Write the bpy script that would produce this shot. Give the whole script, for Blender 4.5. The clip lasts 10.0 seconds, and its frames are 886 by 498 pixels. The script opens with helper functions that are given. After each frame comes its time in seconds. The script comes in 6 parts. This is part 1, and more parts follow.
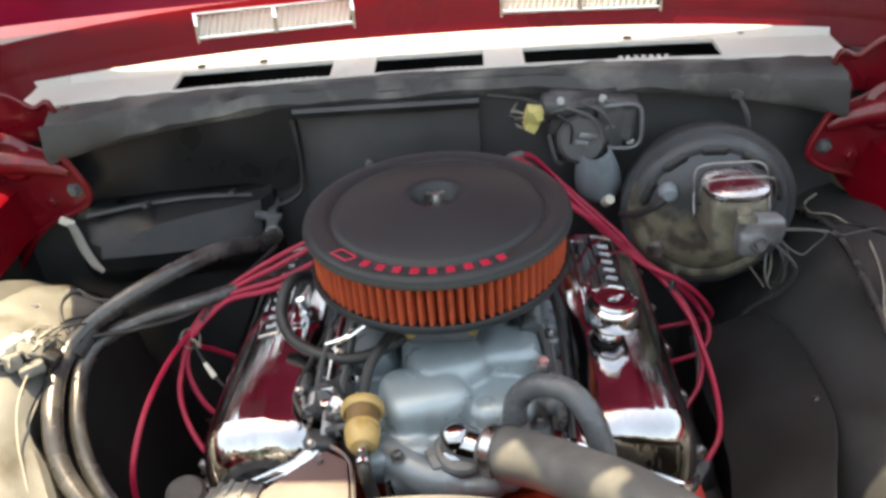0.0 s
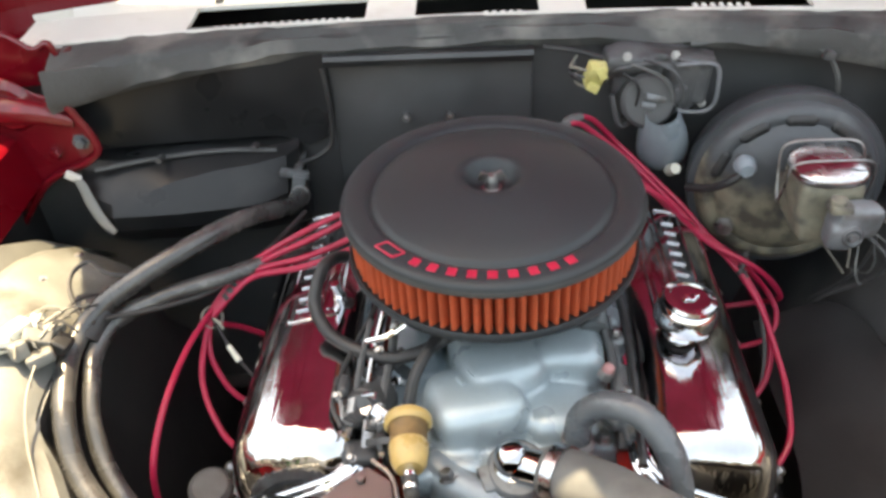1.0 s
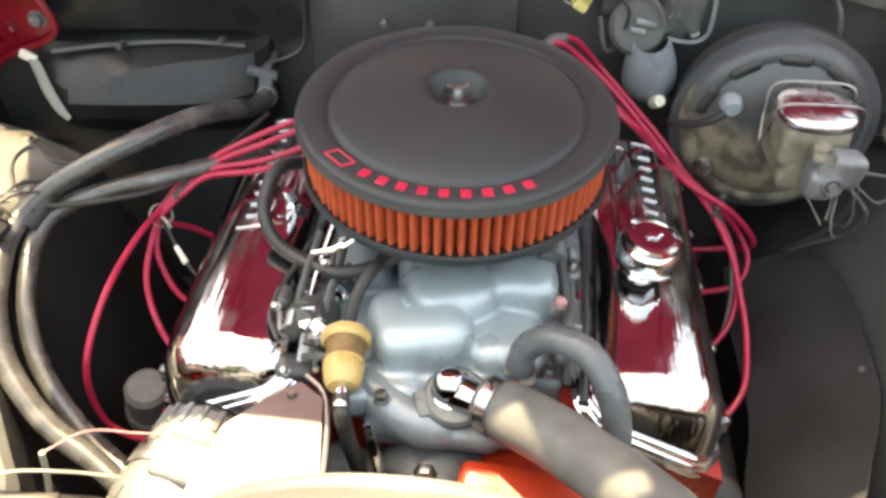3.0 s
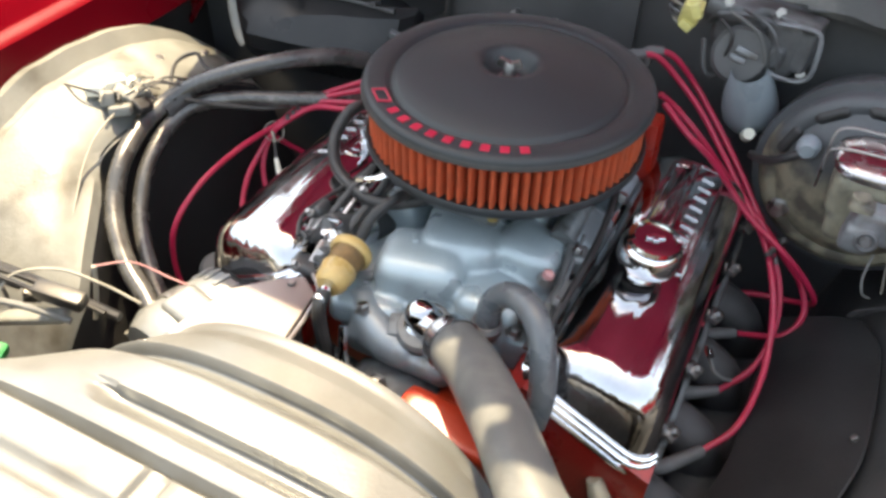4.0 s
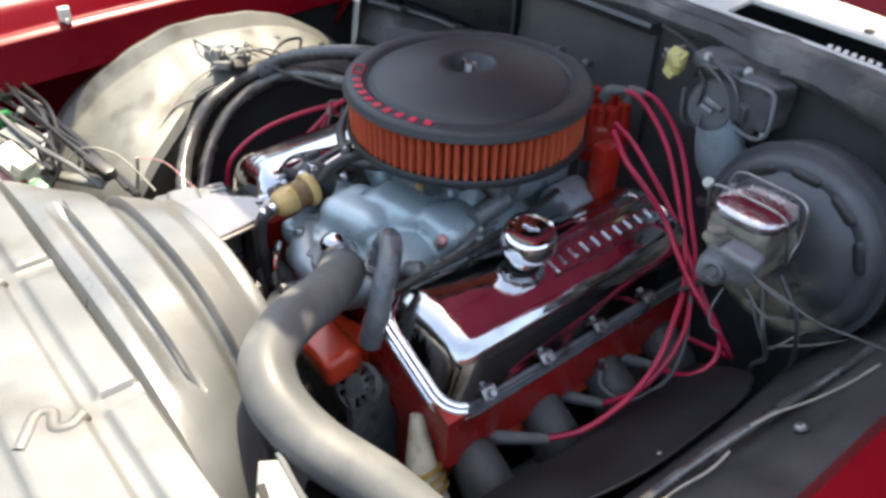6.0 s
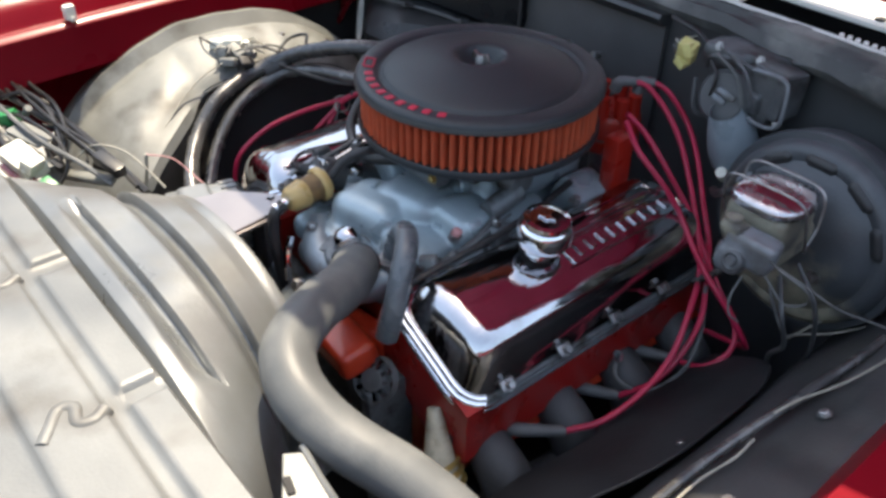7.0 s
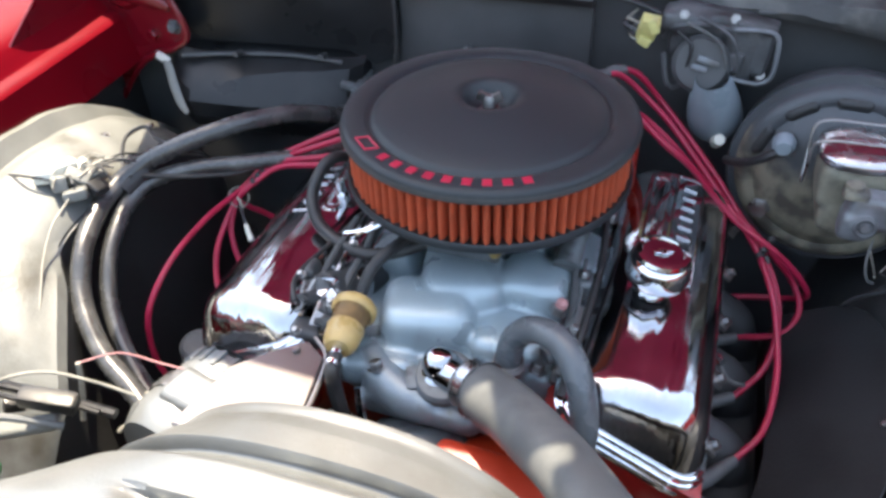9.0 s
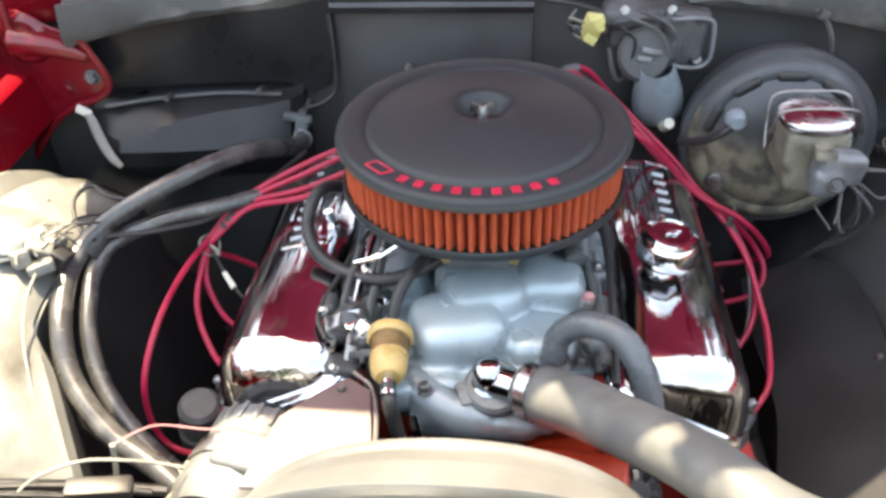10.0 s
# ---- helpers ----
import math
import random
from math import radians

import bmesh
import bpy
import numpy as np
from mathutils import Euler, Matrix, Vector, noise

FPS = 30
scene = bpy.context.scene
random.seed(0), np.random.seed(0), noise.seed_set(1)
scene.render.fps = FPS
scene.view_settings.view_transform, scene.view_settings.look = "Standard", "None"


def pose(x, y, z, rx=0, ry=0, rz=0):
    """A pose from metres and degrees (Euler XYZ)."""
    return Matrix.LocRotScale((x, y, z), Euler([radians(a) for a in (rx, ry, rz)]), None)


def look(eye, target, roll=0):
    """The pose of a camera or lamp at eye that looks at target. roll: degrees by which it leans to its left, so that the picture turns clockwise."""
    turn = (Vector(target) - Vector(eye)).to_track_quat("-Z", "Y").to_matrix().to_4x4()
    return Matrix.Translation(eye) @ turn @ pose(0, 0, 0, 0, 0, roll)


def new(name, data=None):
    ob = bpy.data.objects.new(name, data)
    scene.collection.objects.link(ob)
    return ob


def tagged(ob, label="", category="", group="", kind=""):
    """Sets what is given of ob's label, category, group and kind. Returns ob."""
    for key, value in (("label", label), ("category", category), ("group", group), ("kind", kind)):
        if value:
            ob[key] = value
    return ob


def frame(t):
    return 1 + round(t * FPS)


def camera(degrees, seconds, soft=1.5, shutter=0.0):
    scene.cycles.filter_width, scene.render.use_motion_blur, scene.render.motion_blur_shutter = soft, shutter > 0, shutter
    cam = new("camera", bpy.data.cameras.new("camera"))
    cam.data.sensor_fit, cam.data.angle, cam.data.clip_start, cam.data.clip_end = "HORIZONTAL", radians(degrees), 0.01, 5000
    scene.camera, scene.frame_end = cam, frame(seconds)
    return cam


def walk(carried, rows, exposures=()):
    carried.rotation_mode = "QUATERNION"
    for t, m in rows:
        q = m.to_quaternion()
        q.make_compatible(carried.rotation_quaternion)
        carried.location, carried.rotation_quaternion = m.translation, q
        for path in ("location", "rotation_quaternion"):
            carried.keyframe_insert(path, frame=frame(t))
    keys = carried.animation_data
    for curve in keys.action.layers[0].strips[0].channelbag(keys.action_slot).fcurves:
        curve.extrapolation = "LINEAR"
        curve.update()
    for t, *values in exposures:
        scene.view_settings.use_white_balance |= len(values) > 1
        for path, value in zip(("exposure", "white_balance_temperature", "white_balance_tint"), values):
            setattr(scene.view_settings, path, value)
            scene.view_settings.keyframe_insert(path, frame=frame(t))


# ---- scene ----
cam = camera(56.0, 10.0, soft=3.2)
PATH = [
    (0.0, 0.0546, -0.9703, 1.4732, 2.97, -31.36, -4.68),
    (0.5, 0.0130, -0.8963, 1.4946, 4.26, -34.46, -3.71),
    (1.0, -0.0050, -0.8080, 1.4953, 4.02, -38.14, -3.82),
    (1.5, -0.0090, -0.7502, 1.4758, -0.34, -43.03, -1.88),
    (2.0, -0.0175, -0.7417, 1.4645, -2.44, -44.68, -0.27),
    (2.2, -0.0215, -0.7450, 1.4605, -2.60, -44.55, -0.23),
    (3.3, 0.1164, -0.7834, 1.4580, 10.18, -42.60, 1.60),
    (3.5, 0.1848, -0.7880, 1.4538, 15.40, -42.08, 1.78),
    (4.0, 0.3323, -0.8313, 1.4507, 26.60, -41.22, 1.15),
    (4.5, 0.4813, -0.8740, 1.4445, 32.81, -38.40, -0.20),
    (5.0, 0.6313, -0.8367, 1.4518, 38.44, -36.60, 0.90),
    (5.5, 0.7753, -0.7505, 1.4440, 46.04, -35.84, 1.43),
    (5.7, 0.7990, -0.7365, 1.4455, 47.90, -36.05, 1.40),
    (6.25, 0.8330, -0.7290, 1.4320, 50.90, -35.75, 1.25),
    (6.8, 0.8235, -0.7370, 1.4220, 50.55, -35.72, 1.10),
    (7.0, 0.8093, -0.7511, 1.4285, 49.67, -35.84, 0.88),
    (7.5, 0.6846, -0.8266, 1.4376, 42.70, -35.58, 0.68),
    (8.0, 0.5370, -0.9155, 1.4361, 33.86, -35.72, -0.41),
    (8.5, 0.3869, -0.9122, 1.4298, 26.77, -36.75, -1.31),
    (9.0, 0.2332, -0.8470, 1.4269, 19.36, -38.07, -1.97),
    (9.5, 0.1308, -0.8432, 1.4244, 11.80, -38.26, -2.04),
    (10.0, 0.0289, -0.8894, 1.4321, 5.34, -37.32, -2.26),
]
EXPOSURES = [(0.0, 2.65, 12600, 10), (1.0, 3.05, 13400, 10), (2.0, 3.4, 16000, 10), (3.5, 3.30, 13600, 10), (4.5, 2.50, 10000, 10), (5.5, 2.57, 9100, 10), (7.5, 2.06, 8600, 10), (8.5, 2.24, 8500, 10), (9.3, 3.06, 9000, 10), (10.0, 3.25, 10900, 10)]
walk(cam, [(t, pose(x, y, z, 90 + pitch, 0, yaw) @ pose(0, 0, 0, 0, 0, roll)) for t, x, y, z, yaw, pitch, roll in PATH], EXPOSURES)

# ---------------------------------------------------------------- world and sun
SUN_SHIFT = Vector((0.22, -0.26, -1.0)).normalized()   # the way the sunlight falls
world = bpy.data.worlds.new("sky")
scene.world = world
world.use_nodes = True
wn = world.node_tree
sky = wn.nodes.new("ShaderNodeTexSky")
sky.sky_type = "NISHITA"
sky.sun_disc = False
sky.sun_elevation = math.asin(-SUN_SHIFT.z)
sky.sun_rotation = math.atan2(-SUN_SHIFT.x, -SUN_SHIFT.y)
bg = wn.nodes["Background"]
bg.inputs[1].default_value = 0.15
wn.links.new(sky.outputs[0], bg.inputs[0])
sun_data = bpy.data.lights.new("sun", "SUN")
sun_data.energy, sun_data.angle, sun_data.color = 2.3, radians(0.4), (1.0, 0.995, 0.985)
sun = new("sun", sun_data)
sun.matrix_world = look((-2.0, 2.0, 6.0), Vector((-2.0, 2.0, 6.0)) + SUN_SHIFT)


# ---------------------------------------------------------------- materials
def material(name, base, rough=0.5, metal=0.0, vary=0.25, scale=30.0, fine=220.0, bump=0.1, stain=None, stain_scale=6.0,
             stain_cut=(0.5, 0.68), coat=0.0, spec=0.5, rough_vary=0.12, stain_rough=None, wave=0.0, wave_scale=14.0, streak=0.0):
    """A painted, cast or plated surface: base colour with broad and fine mottling, optional stains, uneven gloss and fine relief."""
    m = bpy.data.materials.new(name)
    m.use_nodes = True
    nt = m.node_tree
    b = nt.nodes["Principled BSDF"]
    tc = nt.nodes.new("ShaderNodeTexCoord")

    def noise_tex(s, detail=4.0):
        n = nt.nodes.new("ShaderNodeTexNoise")
        n.inputs["Scale"].default_value = s
        n.inputs["Detail"].default_value = detail
        nt.links.new(tc.outputs["Object"], n.inputs["Vector"])
        return n.outputs["Fac"]

    def mixer(fac, a, c, blend="MIX"):
        x = nt.nodes.new("ShaderNodeMix")
        x.data_type, x.blend_type = "RGBA", blend
        for socket, value in ((x.inputs[0], fac), (x.inputs[6], a), (x.inputs[7], c)):
            if hasattr(value, "is_linked"):
                nt.links.new(value, socket)
            else:
                socket.default_value = value
        return x.outputs[2]

    def ramp(fac, lo, hi, a=0.0, c=1.0):
        r = nt.nodes.new("ShaderNodeMapRange")
        r.inputs[1].default_value, r.inputs[2].default_value = lo, hi
        r.inputs[3].default_value, r.inputs[4].default_value = a, c
        nt.links.new(fac, r.inputs[0])
        return r.outputs[0]

    broad, small = noise_tex(scale), noise_tex(fine, 2.0)
    dark = tuple(v * (1 - vary) for v in base) + (1.0,)
    light = tuple(min(1.0, v * (1 + vary)) for v in base) + (1.0,)
    colour = mixer(ramp(broad, 0.3, 0.7), dark, light)
    colour = mixer(ramp(small, 0.35, 0.75, 0.0, 0.5 * vary), colour, tuple(v * 0.6 for v in base) + (1.0,))
    roughness = ramp(broad, 0.3, 0.7, max(0.02, rough - rough_vary), min(1.0, rough + rough_vary))
    if stain:
        spots = ramp(noise_tex(stain_scale, 6.0), stain_cut[0], stain_cut[1])
        colour = mixer(spots, colour, tuple(stain) + (1.0,))
        if stain_rough is not None:
            rr = nt.nodes.new("ShaderNodeMix")
            nt.links.new(spots, rr.inputs[0])
            nt.links.new(roughness, rr.inputs[2])
            rr.inputs[3].default_value = stain_rough
            roughness = rr.outputs[0]
    nt.links.new(colour, b.inputs["Base Color"])
    nt.links.new(roughness, b.inputs["Roughness"])
    b.inputs["Metallic"].default_value = metal
    b.inputs["Coat Weight"].default_value = coat
    b.inputs["Coat Roughness"].default_value = 0.06
    b.inputs["Specular IOR Level"].default_value = spec
    if bump:
        bp = nt.nodes.new("ShaderNodeBump")
        bp.inputs["Strength"].default_value = bump
        bp.inputs["Distance"].default_value = 0.002
        nt.links.new(small, bp.inputs["Height"])
        nt.links.new(bp.outputs[0], b.inputs["Normal"])
        if wave:
            wv = nt.nodes.new("ShaderNodeBump")
            wv.inputs["Strength"].default_value = wave
            wv.inputs["Distance"].default_value = 0.004
            nt.links.new(noise_tex(wave_scale, 2.0), wv.inputs["Height"])
            nt.links.new(wv.outputs[0], bp.inputs["Normal"])
            if streak:
                # long shallow ripples running lengthwise along y
                mp = nt.nodes.new("ShaderNodeMapping")
                mp.inputs["Scale"].default_value = (70.0, 3.5, 40.0)
                nt.links.new(tc.outputs["Object"], mp.inputs["Vector"])
                nz = nt.nodes.new("ShaderNodeTexNoise")
                nz.inputs["Scale"].default_value, nz.inputs["Detail"].default_value = 1.0, 2.0
                nt.links.new(mp.outputs[0], nz.inputs["Vector"])
                sb = nt.nodes.new("ShaderNodeBump")
                sb.inputs["Strength"].default_value, sb.inputs["Distance"].default_value = streak, 0.002
                nt.links.new(nz.outputs["Fac"], sb.inputs["Height"])
                nt.links.new(sb.outputs[0], wv.inputs["Normal"])
    return m


RED_PAINT = material("red_body_paint", (0.142, 0.0014, 0.0065), 0.32, vary=0.18, scale=4, fine=500, bump=0.03, coat=0.04, spec=0.14, wave=0.25, wave_scale=9)
RED_UNDER = material("maroon_hood_underside", (0.33, 0.008, 0.050), 0.5, vary=0.15, scale=6, bump=0.04, spec=0.25)
RED_INNER = material("red_paint_worn", (0.152, 0.0026, 0.009), 0.30, vary=0.25, scale=9, bump=0.06, coat=0.35, wave=0.5, wave_scale=14, stain=(0.10, 0.015, 0.012), stain_scale=14, stain_cut=(0.62, 0.8))
BLACK_SATIN = material("black_satin_paint", (0.051, 0.054, 0.0565), 0.42, vary=0.3, scale=7, bump=0.06, stain=(0.045, 0.046, 0.048), stain_scale=9, stain_cut=(0.55, 0.85))
BLACK_DUSTY = material("black_dusty_paint", (0.026, 0.0285, 0.0305), 0.42, vary=0.35, scale=8, bump=0.15, stain=(0.066, 0.067, 0.067), stain_scale=7, stain_cut=(0.55, 0.80), spec=0.6, wave=0.3, wave_scale=12)
# flat black for dark parts, and to colour in cavities that lie in shade
BLACK_DEEP = material("black_paint_and_shade", (0.013, 0.013, 0.013), 0.8, vary=0.3, scale=12, bump=0.3)
LID_BLACK = material("black_crinkle_lid", (0.0200, 0.0263, 0.0305), 0.45, vary=0.10, scale=5, fine=900, bump=0.12, rough_vary=0.04, spec=0.36)
HEATER_BLACK = material("black_moulded_plastic", (0.014, 0.0152, 0.0166), 0.34, vary=0.3, scale=9, bump=0.08, stain=(0.030, 0.030, 0.030), stain_scale=12, stain_cut=(0.58, 0.85), spec=0.32, wave=0.35, wave_scale=14)
LIP_GREY = material("grey_rubber_seal", (0.042, 0.046, 0.047), 0.6, vary=0.2, scale=20, bump=0.1)
LETTER_RED = material("red_print", (0.42, 0.010, 0.040), 0.5, vary=0.1, scale=60, bump=0.0)
FILTER_ORANGE = material("orange_filter_gauze", (0.44, 0.070, 0.026), 0.8, vary=0.18, scale=60, fine=900, bump=0.3)
CHROME = material("chrome", (0.42, 0.42, 0.435), 0.08, 1.0, vary=0.08, scale=25, fine=300, bump=0.03, rough_vary=0.04, wave=0.13, wave_scale=16, stain=(0.30, 0.28, 0.27), stain_scale=22, stain_cut=(0.6, 0.9), stain_rough=0.25)
CHROME_PRESSED = material("pressed_chrome", (0.47, 0.47, 0.485), 0.09, 1.0, vary=0.1, scale=25, fine=300, bump=0.04, rough_vary=0.05, wave=0.16, wave_scale=16, streak=0.50, stain=(0.27, 0.25, 0.24), stain_scale=18, stain_cut=(0.55, 0.85), stain_rough=0.24)
CHROME_BRIGHT = material("bright_chrome", (0.8, 0.8, 0.82), 0.06, 1.0, vary=0.04, scale=25, bump=0.02, rough_vary=0.02)
STEEL = material("dull_steel", (0.35, 0.35, 0.35), 0.38, 1.0, vary=0.25, scale=60, bump=0.1, stain=(0.12, 0.08, 0.05), stain_scale=40, stain_cut=(0.6, 0.8))
CAST_BLUE = material("grey_cast_aluminium", (0.31, 0.385, 0.415), 0.33, 0.3, vary=0.12, scale=14, fine=400, bump=0.15, stain=(0.22, 0.26, 0.275), stain_scale=16, stain_cut=(0.55, 0.8))
CAST_GREY = material("dark_cast_metal", (0.15, 0.17, 0.18), 0.5, 0.4, vary=0.3, scale=30, bump=0.25, stain=(0.04, 0.035, 0.03), stain_scale=30)
ORANGE_BLOCK = material("orange_engine_paint", (0.46, 0.034, 0.012), 0.35, vary=0.2, scale=12, bump=0.15, coat=0.3, stain=(0.16, 0.02, 0.012), stain_scale=14, stain_cut=(0.58, 0.8))
RED_HEAD = material("red_engine_enamel", (0.34, 0.014, 0.012), 0.33, vary=0.2, scale=12, bump=0.15, coat=0.3, stain=(0.10, 0.012, 0.010), stain_scale=14, stain_cut=(0.55, 0.8))
RED_CAP = material("red_plastic", (0.34, 0.014, 0.007), 0.35, vary=0.1, scale=20, bump=0.03)
WIRE_RED = material("red_silicone_wire", (0.40, 0.012, 0.048), 0.42, vary=0.12, scale=30, fine=400, bump=0.05)
WIRE_PINK = material("faded_pink_wire", (0.42, 0.20, 0.20), 0.45, vary=0.15, scale=40, bump=0.0)
BOOT_GREY = material("grey_rubber_boot", (0.09, 0.095, 0.098), 0.6, vary=0.2, scale=60, bump=0.15)
HOSE_DUSTY = material("dusty_black_hose", (0.040, 0.041, 0.041), 0.27, vary=0.25, scale=25, fine=500, bump=0.12, stain=(0.12, 0.12, 0.115), stain_scale=18, stain_cut=(0.50, 0.78), spec=0.75)
HOSE_CLEAN = material("blue_grey_hose", (0.078, 0.092, 0.102), 0.3, vary=0.2, scale=25, fine=500, bump=0.1, stain=(0.14, 0.155, 0.165), stain_scale=18, stain_cut=(0.5, 0.8))
RUBBER = material("black_rubber", (0.020, 0.021, 0.0225), 0.5, vary=0.3, scale=25, fine=500, bump=0.12, stain=(0.045, 0.044, 0.042), stain_scale=20, stain_cut=(0.5, 0.8))
FLAP_RUBBER = material("dusty_black_flap", (0.0130, 0.0145, 0.0160), 0.5, vary=0.35, scale=9, bump=0.2, stain=(0.026, 0.0275, 0.0285), stain_scale=8, stain_cut=(0.52, 0.8), spec=0.3, wave=0.4, wave_scale=9)
WIRE_BLACK = material("black_wire_sleeve", (0.008, 0.008, 0.0085), 0.42, vary=0.3, scale=40, bump=0.05)
HOSE_GREY = material("dusty_hose_rubber", (0.090, 0.095, 0.095), 0.55, vary=0.15, scale=14, fine=400, bump=0.12, spec=0.35, stain=(0.145, 0.148, 0.142), stain_scale=16, stain_cut=(0.48, 0.72))
SHROUD = material("weathered_bare_aluminium", (0.165, 0.174, 0.174), 0.36, 0.4, vary=0.16, scale=9, fine=300, bump=0.12, stain=(0.10, 0.10, 0.094), stain_scale=8, stain_cut=(0.5, 0.76), stain_rough=0.6, wave=0.2, wave_scale=9)
RAD_SHEET = material("streaked_bare_aluminium", (0.138, 0.145, 0.143), 0.44, 0.2, vary=0.24, scale=7, fine=300, bump=0.14, stain=(0.085, 0.083, 0.077), stain_scale=11, stain_cut=(0.5, 0.72), stain_rough=0.55, wave=0.3, wave_scale=8)
WELL_PAINT = material("aged_cream_primer", (0.148, 0.153, 0.142), 0.5, 0.05, vary=0.28, scale=9, fine=250, bump=0.25, stain=(0.062, 0.058, 0.047), stain_scale=11, stain_cut=(0.52, 0.70), wave=0.45, wave_scale=16)
COWL_WHITE = material("white_cowl_paint_and_sun", (0.60, 0.59, 0.55), 0.5, vary=0.06, scale=9, bump=0.08, stain=(0.5, 0.48, 0.43), stain_scale=11, stain_cut=(0.6, 0.8))
COWL_GREY = material("grey_dusty_seam", (0.048, 0.050, 0.050), 0.6, vary=0.35, scale=14, bump=0.3, stain=(0.20, 0.195, 0.18), stain_scale=9, stain_cut=(0.5, 0.75))
BOOSTER = material("dark_grey_booster_paint", (0.06, 0.067, 0.075), 0.4, 0.2, vary=0.2, scale=12, bump=0.1, stain=(0.10, 0.105, 0.105), stain_scale=13, stain_cut=(0.55, 0.8))
BOOSTER_RUST = material("worn_cadmium_plate", (0.20, 0.188, 0.145), 0.55, 0.15, vary=0.35, scale=30, bump=0.4, stain=(0.085, 0.083, 0.075), stain_scale=26, stain_cut=(0.48, 0.62))


def worn_below(m, base, patch, low, high, across):
    """Lets the paint of m give way, along a ragged line, to bare plating lower down."""
    nt = m.node_tree
    b = nt.nodes["Principled BSDF"]
    link = b.inputs["Base Color"].links[0]
    painted = link.from_socket
    tc = nt.nodes.new("ShaderNodeTexCoord")
    xyz = nt.nodes.new("ShaderNodeSeparateXYZ")
    nt.links.new(tc.outputs["Object"], xyz.inputs[0])
    rag = nt.nodes.new("ShaderNodeTexNoise")
    rag.inputs["Scale"].default_value, rag.inputs["Detail"].default_value = 22.0, 7.0
    nt.links.new(tc.outputs["Object"], rag.inputs["Vector"])
    blot = nt.nodes.new("ShaderNodeTexNoise")
    blot.inputs["Scale"].default_value, blot.inputs["Detail"].default_value = 34.0, 5.0
    nt.links.new(tc.outputs["Object"], blot.inputs["Vector"])
    lift = nt.nodes.new("ShaderNodeMath")
    lift.operation = "MULTIPLY_ADD"
    lift.inputs[1].default_value = 0.20
    nt.links.new(rag.outputs["Fac"], lift.inputs[0])
    slant = nt.nodes.new("ShaderNodeMath")
    slant.operation = "MULTIPLY_ADD"
    slant.inputs[1].default_value = across
    nt.links.new(xyz.outputs[0], slant.inputs[0])
    nt.links.new(xyz.outputs[2], slant.inputs[2])
    nt.links.new(slant.outputs[0], lift.inputs[2])
    edge = nt.nodes.new("ShaderNodeMapRange")
    edge.inputs[1].default_value, edge.inputs[2].default_value = low + 0.10, high + 0.10
    edge.inputs[3].default_value, edge.inputs[4].default_value = 1.0, 0.0
    nt.links.new(lift.outputs[0], edge.inputs[0])
    spots = nt.nodes.new("ShaderNodeMapRange")
    spots.inputs[1].default_value, spots.inputs[2].default_value = 0.42, 0.62
    nt.links.new(blot.outputs["Fac"], spots.inputs[0])
    bare = nt.nodes.new("ShaderNodeMix")
    bare.data_type = "RGBA"
    nt.links.new(spots.outputs[0], bare.inputs[0])
    bare.inputs[6].default_value, bare.inputs[7].default_value = (*base, 1.0), (*patch, 1.0)
    mix = nt.nodes.new("ShaderNodeMix")
    mix.data_type = "RGBA"
    nt.links.new(edge.outputs[0], mix.inputs[0])
    nt.links.new(painted, mix.inputs[6])
    nt.links.new(bare.outputs[2], mix.inputs[7])
    nt.links.new(mix.outputs[2], b.inputs["Base Color"])
    return m


BOOSTER_WORN = worn_below(material("booster_paint_worn_to_plate", (0.058, 0.065, 0.072), 0.45, 0.15, vary=0.2, scale=12, bump=0.2, stain=(0.11, 0.115, 0.115), stain_scale=13, stain_cut=(0.55, 0.8)), (0.235, 0.215, 0.16), (0.085, 0.078, 0.064), 0.765 + 0.50 * 0.40, 0.83 + 0.50 * 0.40, 0.50)
LID_STEEL = material("dull_plated_lid", (0.50, 0.50, 0.52), 0.26, 1.0, vary=0.1, scale=30, bump=0.1, wave=0.15, wave_scale=30, stain=(0.30, 0.28, 0.26), stain_scale=30, stain_cut=(0.5, 0.8), stain_rough=0.4)
BRASS = material("yellowed_brass", (0.42, 0.28, 0.09), 0.4, 0.6, vary=0.25, scale=40, bump=0.1)
AMBER = material("amber_filter_plastic", (0.46, 0.31, 0.12), 0.35, vary=0.15, scale=50, bump=0.05)
BROWN = material("brown_filter_paper", (0.17, 0.095, 0.035), 0.6, vary=0.3, scale=80, bump=0.2)
YELLOW = material("pale_yellow_plastic", (0.55, 0.50, 0.20), 0.45, vary=0.15, scale=60, bump=0.05)
VALVE_GREY = material("dull_grey_casting", (0.17, 0.185, 0.20), 0.42, 0.3, vary=0.25, scale=40, bump=0.25, stain=(0.10, 0.10, 0.095), stain_scale=30)
NECK_GREY = material("stained_grey_casting", (0.23, 0.275, 0.30), 0.36, 0.35, vary=0.2, scale=24, fine=400, bump=0.2, stain=(0.13, 0.12, 0.105), stain_scale=24, stain_cut=(0.55, 0.75))
BOTTLE = material("cloudy_blue_plastic", (0.21, 0.26, 0.29), 0.35, vary=0.12, scale=25, bump=0.05)
WHITE_PL = material("off_white_plastic", (0.6, 0.6, 0.52), 0.5, vary=0.1, scale=40, bump=0.05)
WIRE_WHITE = material("dirty_white_wire", (0.24, 0.23, 0.195), 0.5, vary=0.25, scale=40, bump=0.0)
GREEN_PL = material("green_plastic", (0.005, 0.16, 0.05), 0.35, vary=0.15, scale=40, bump=0.0)
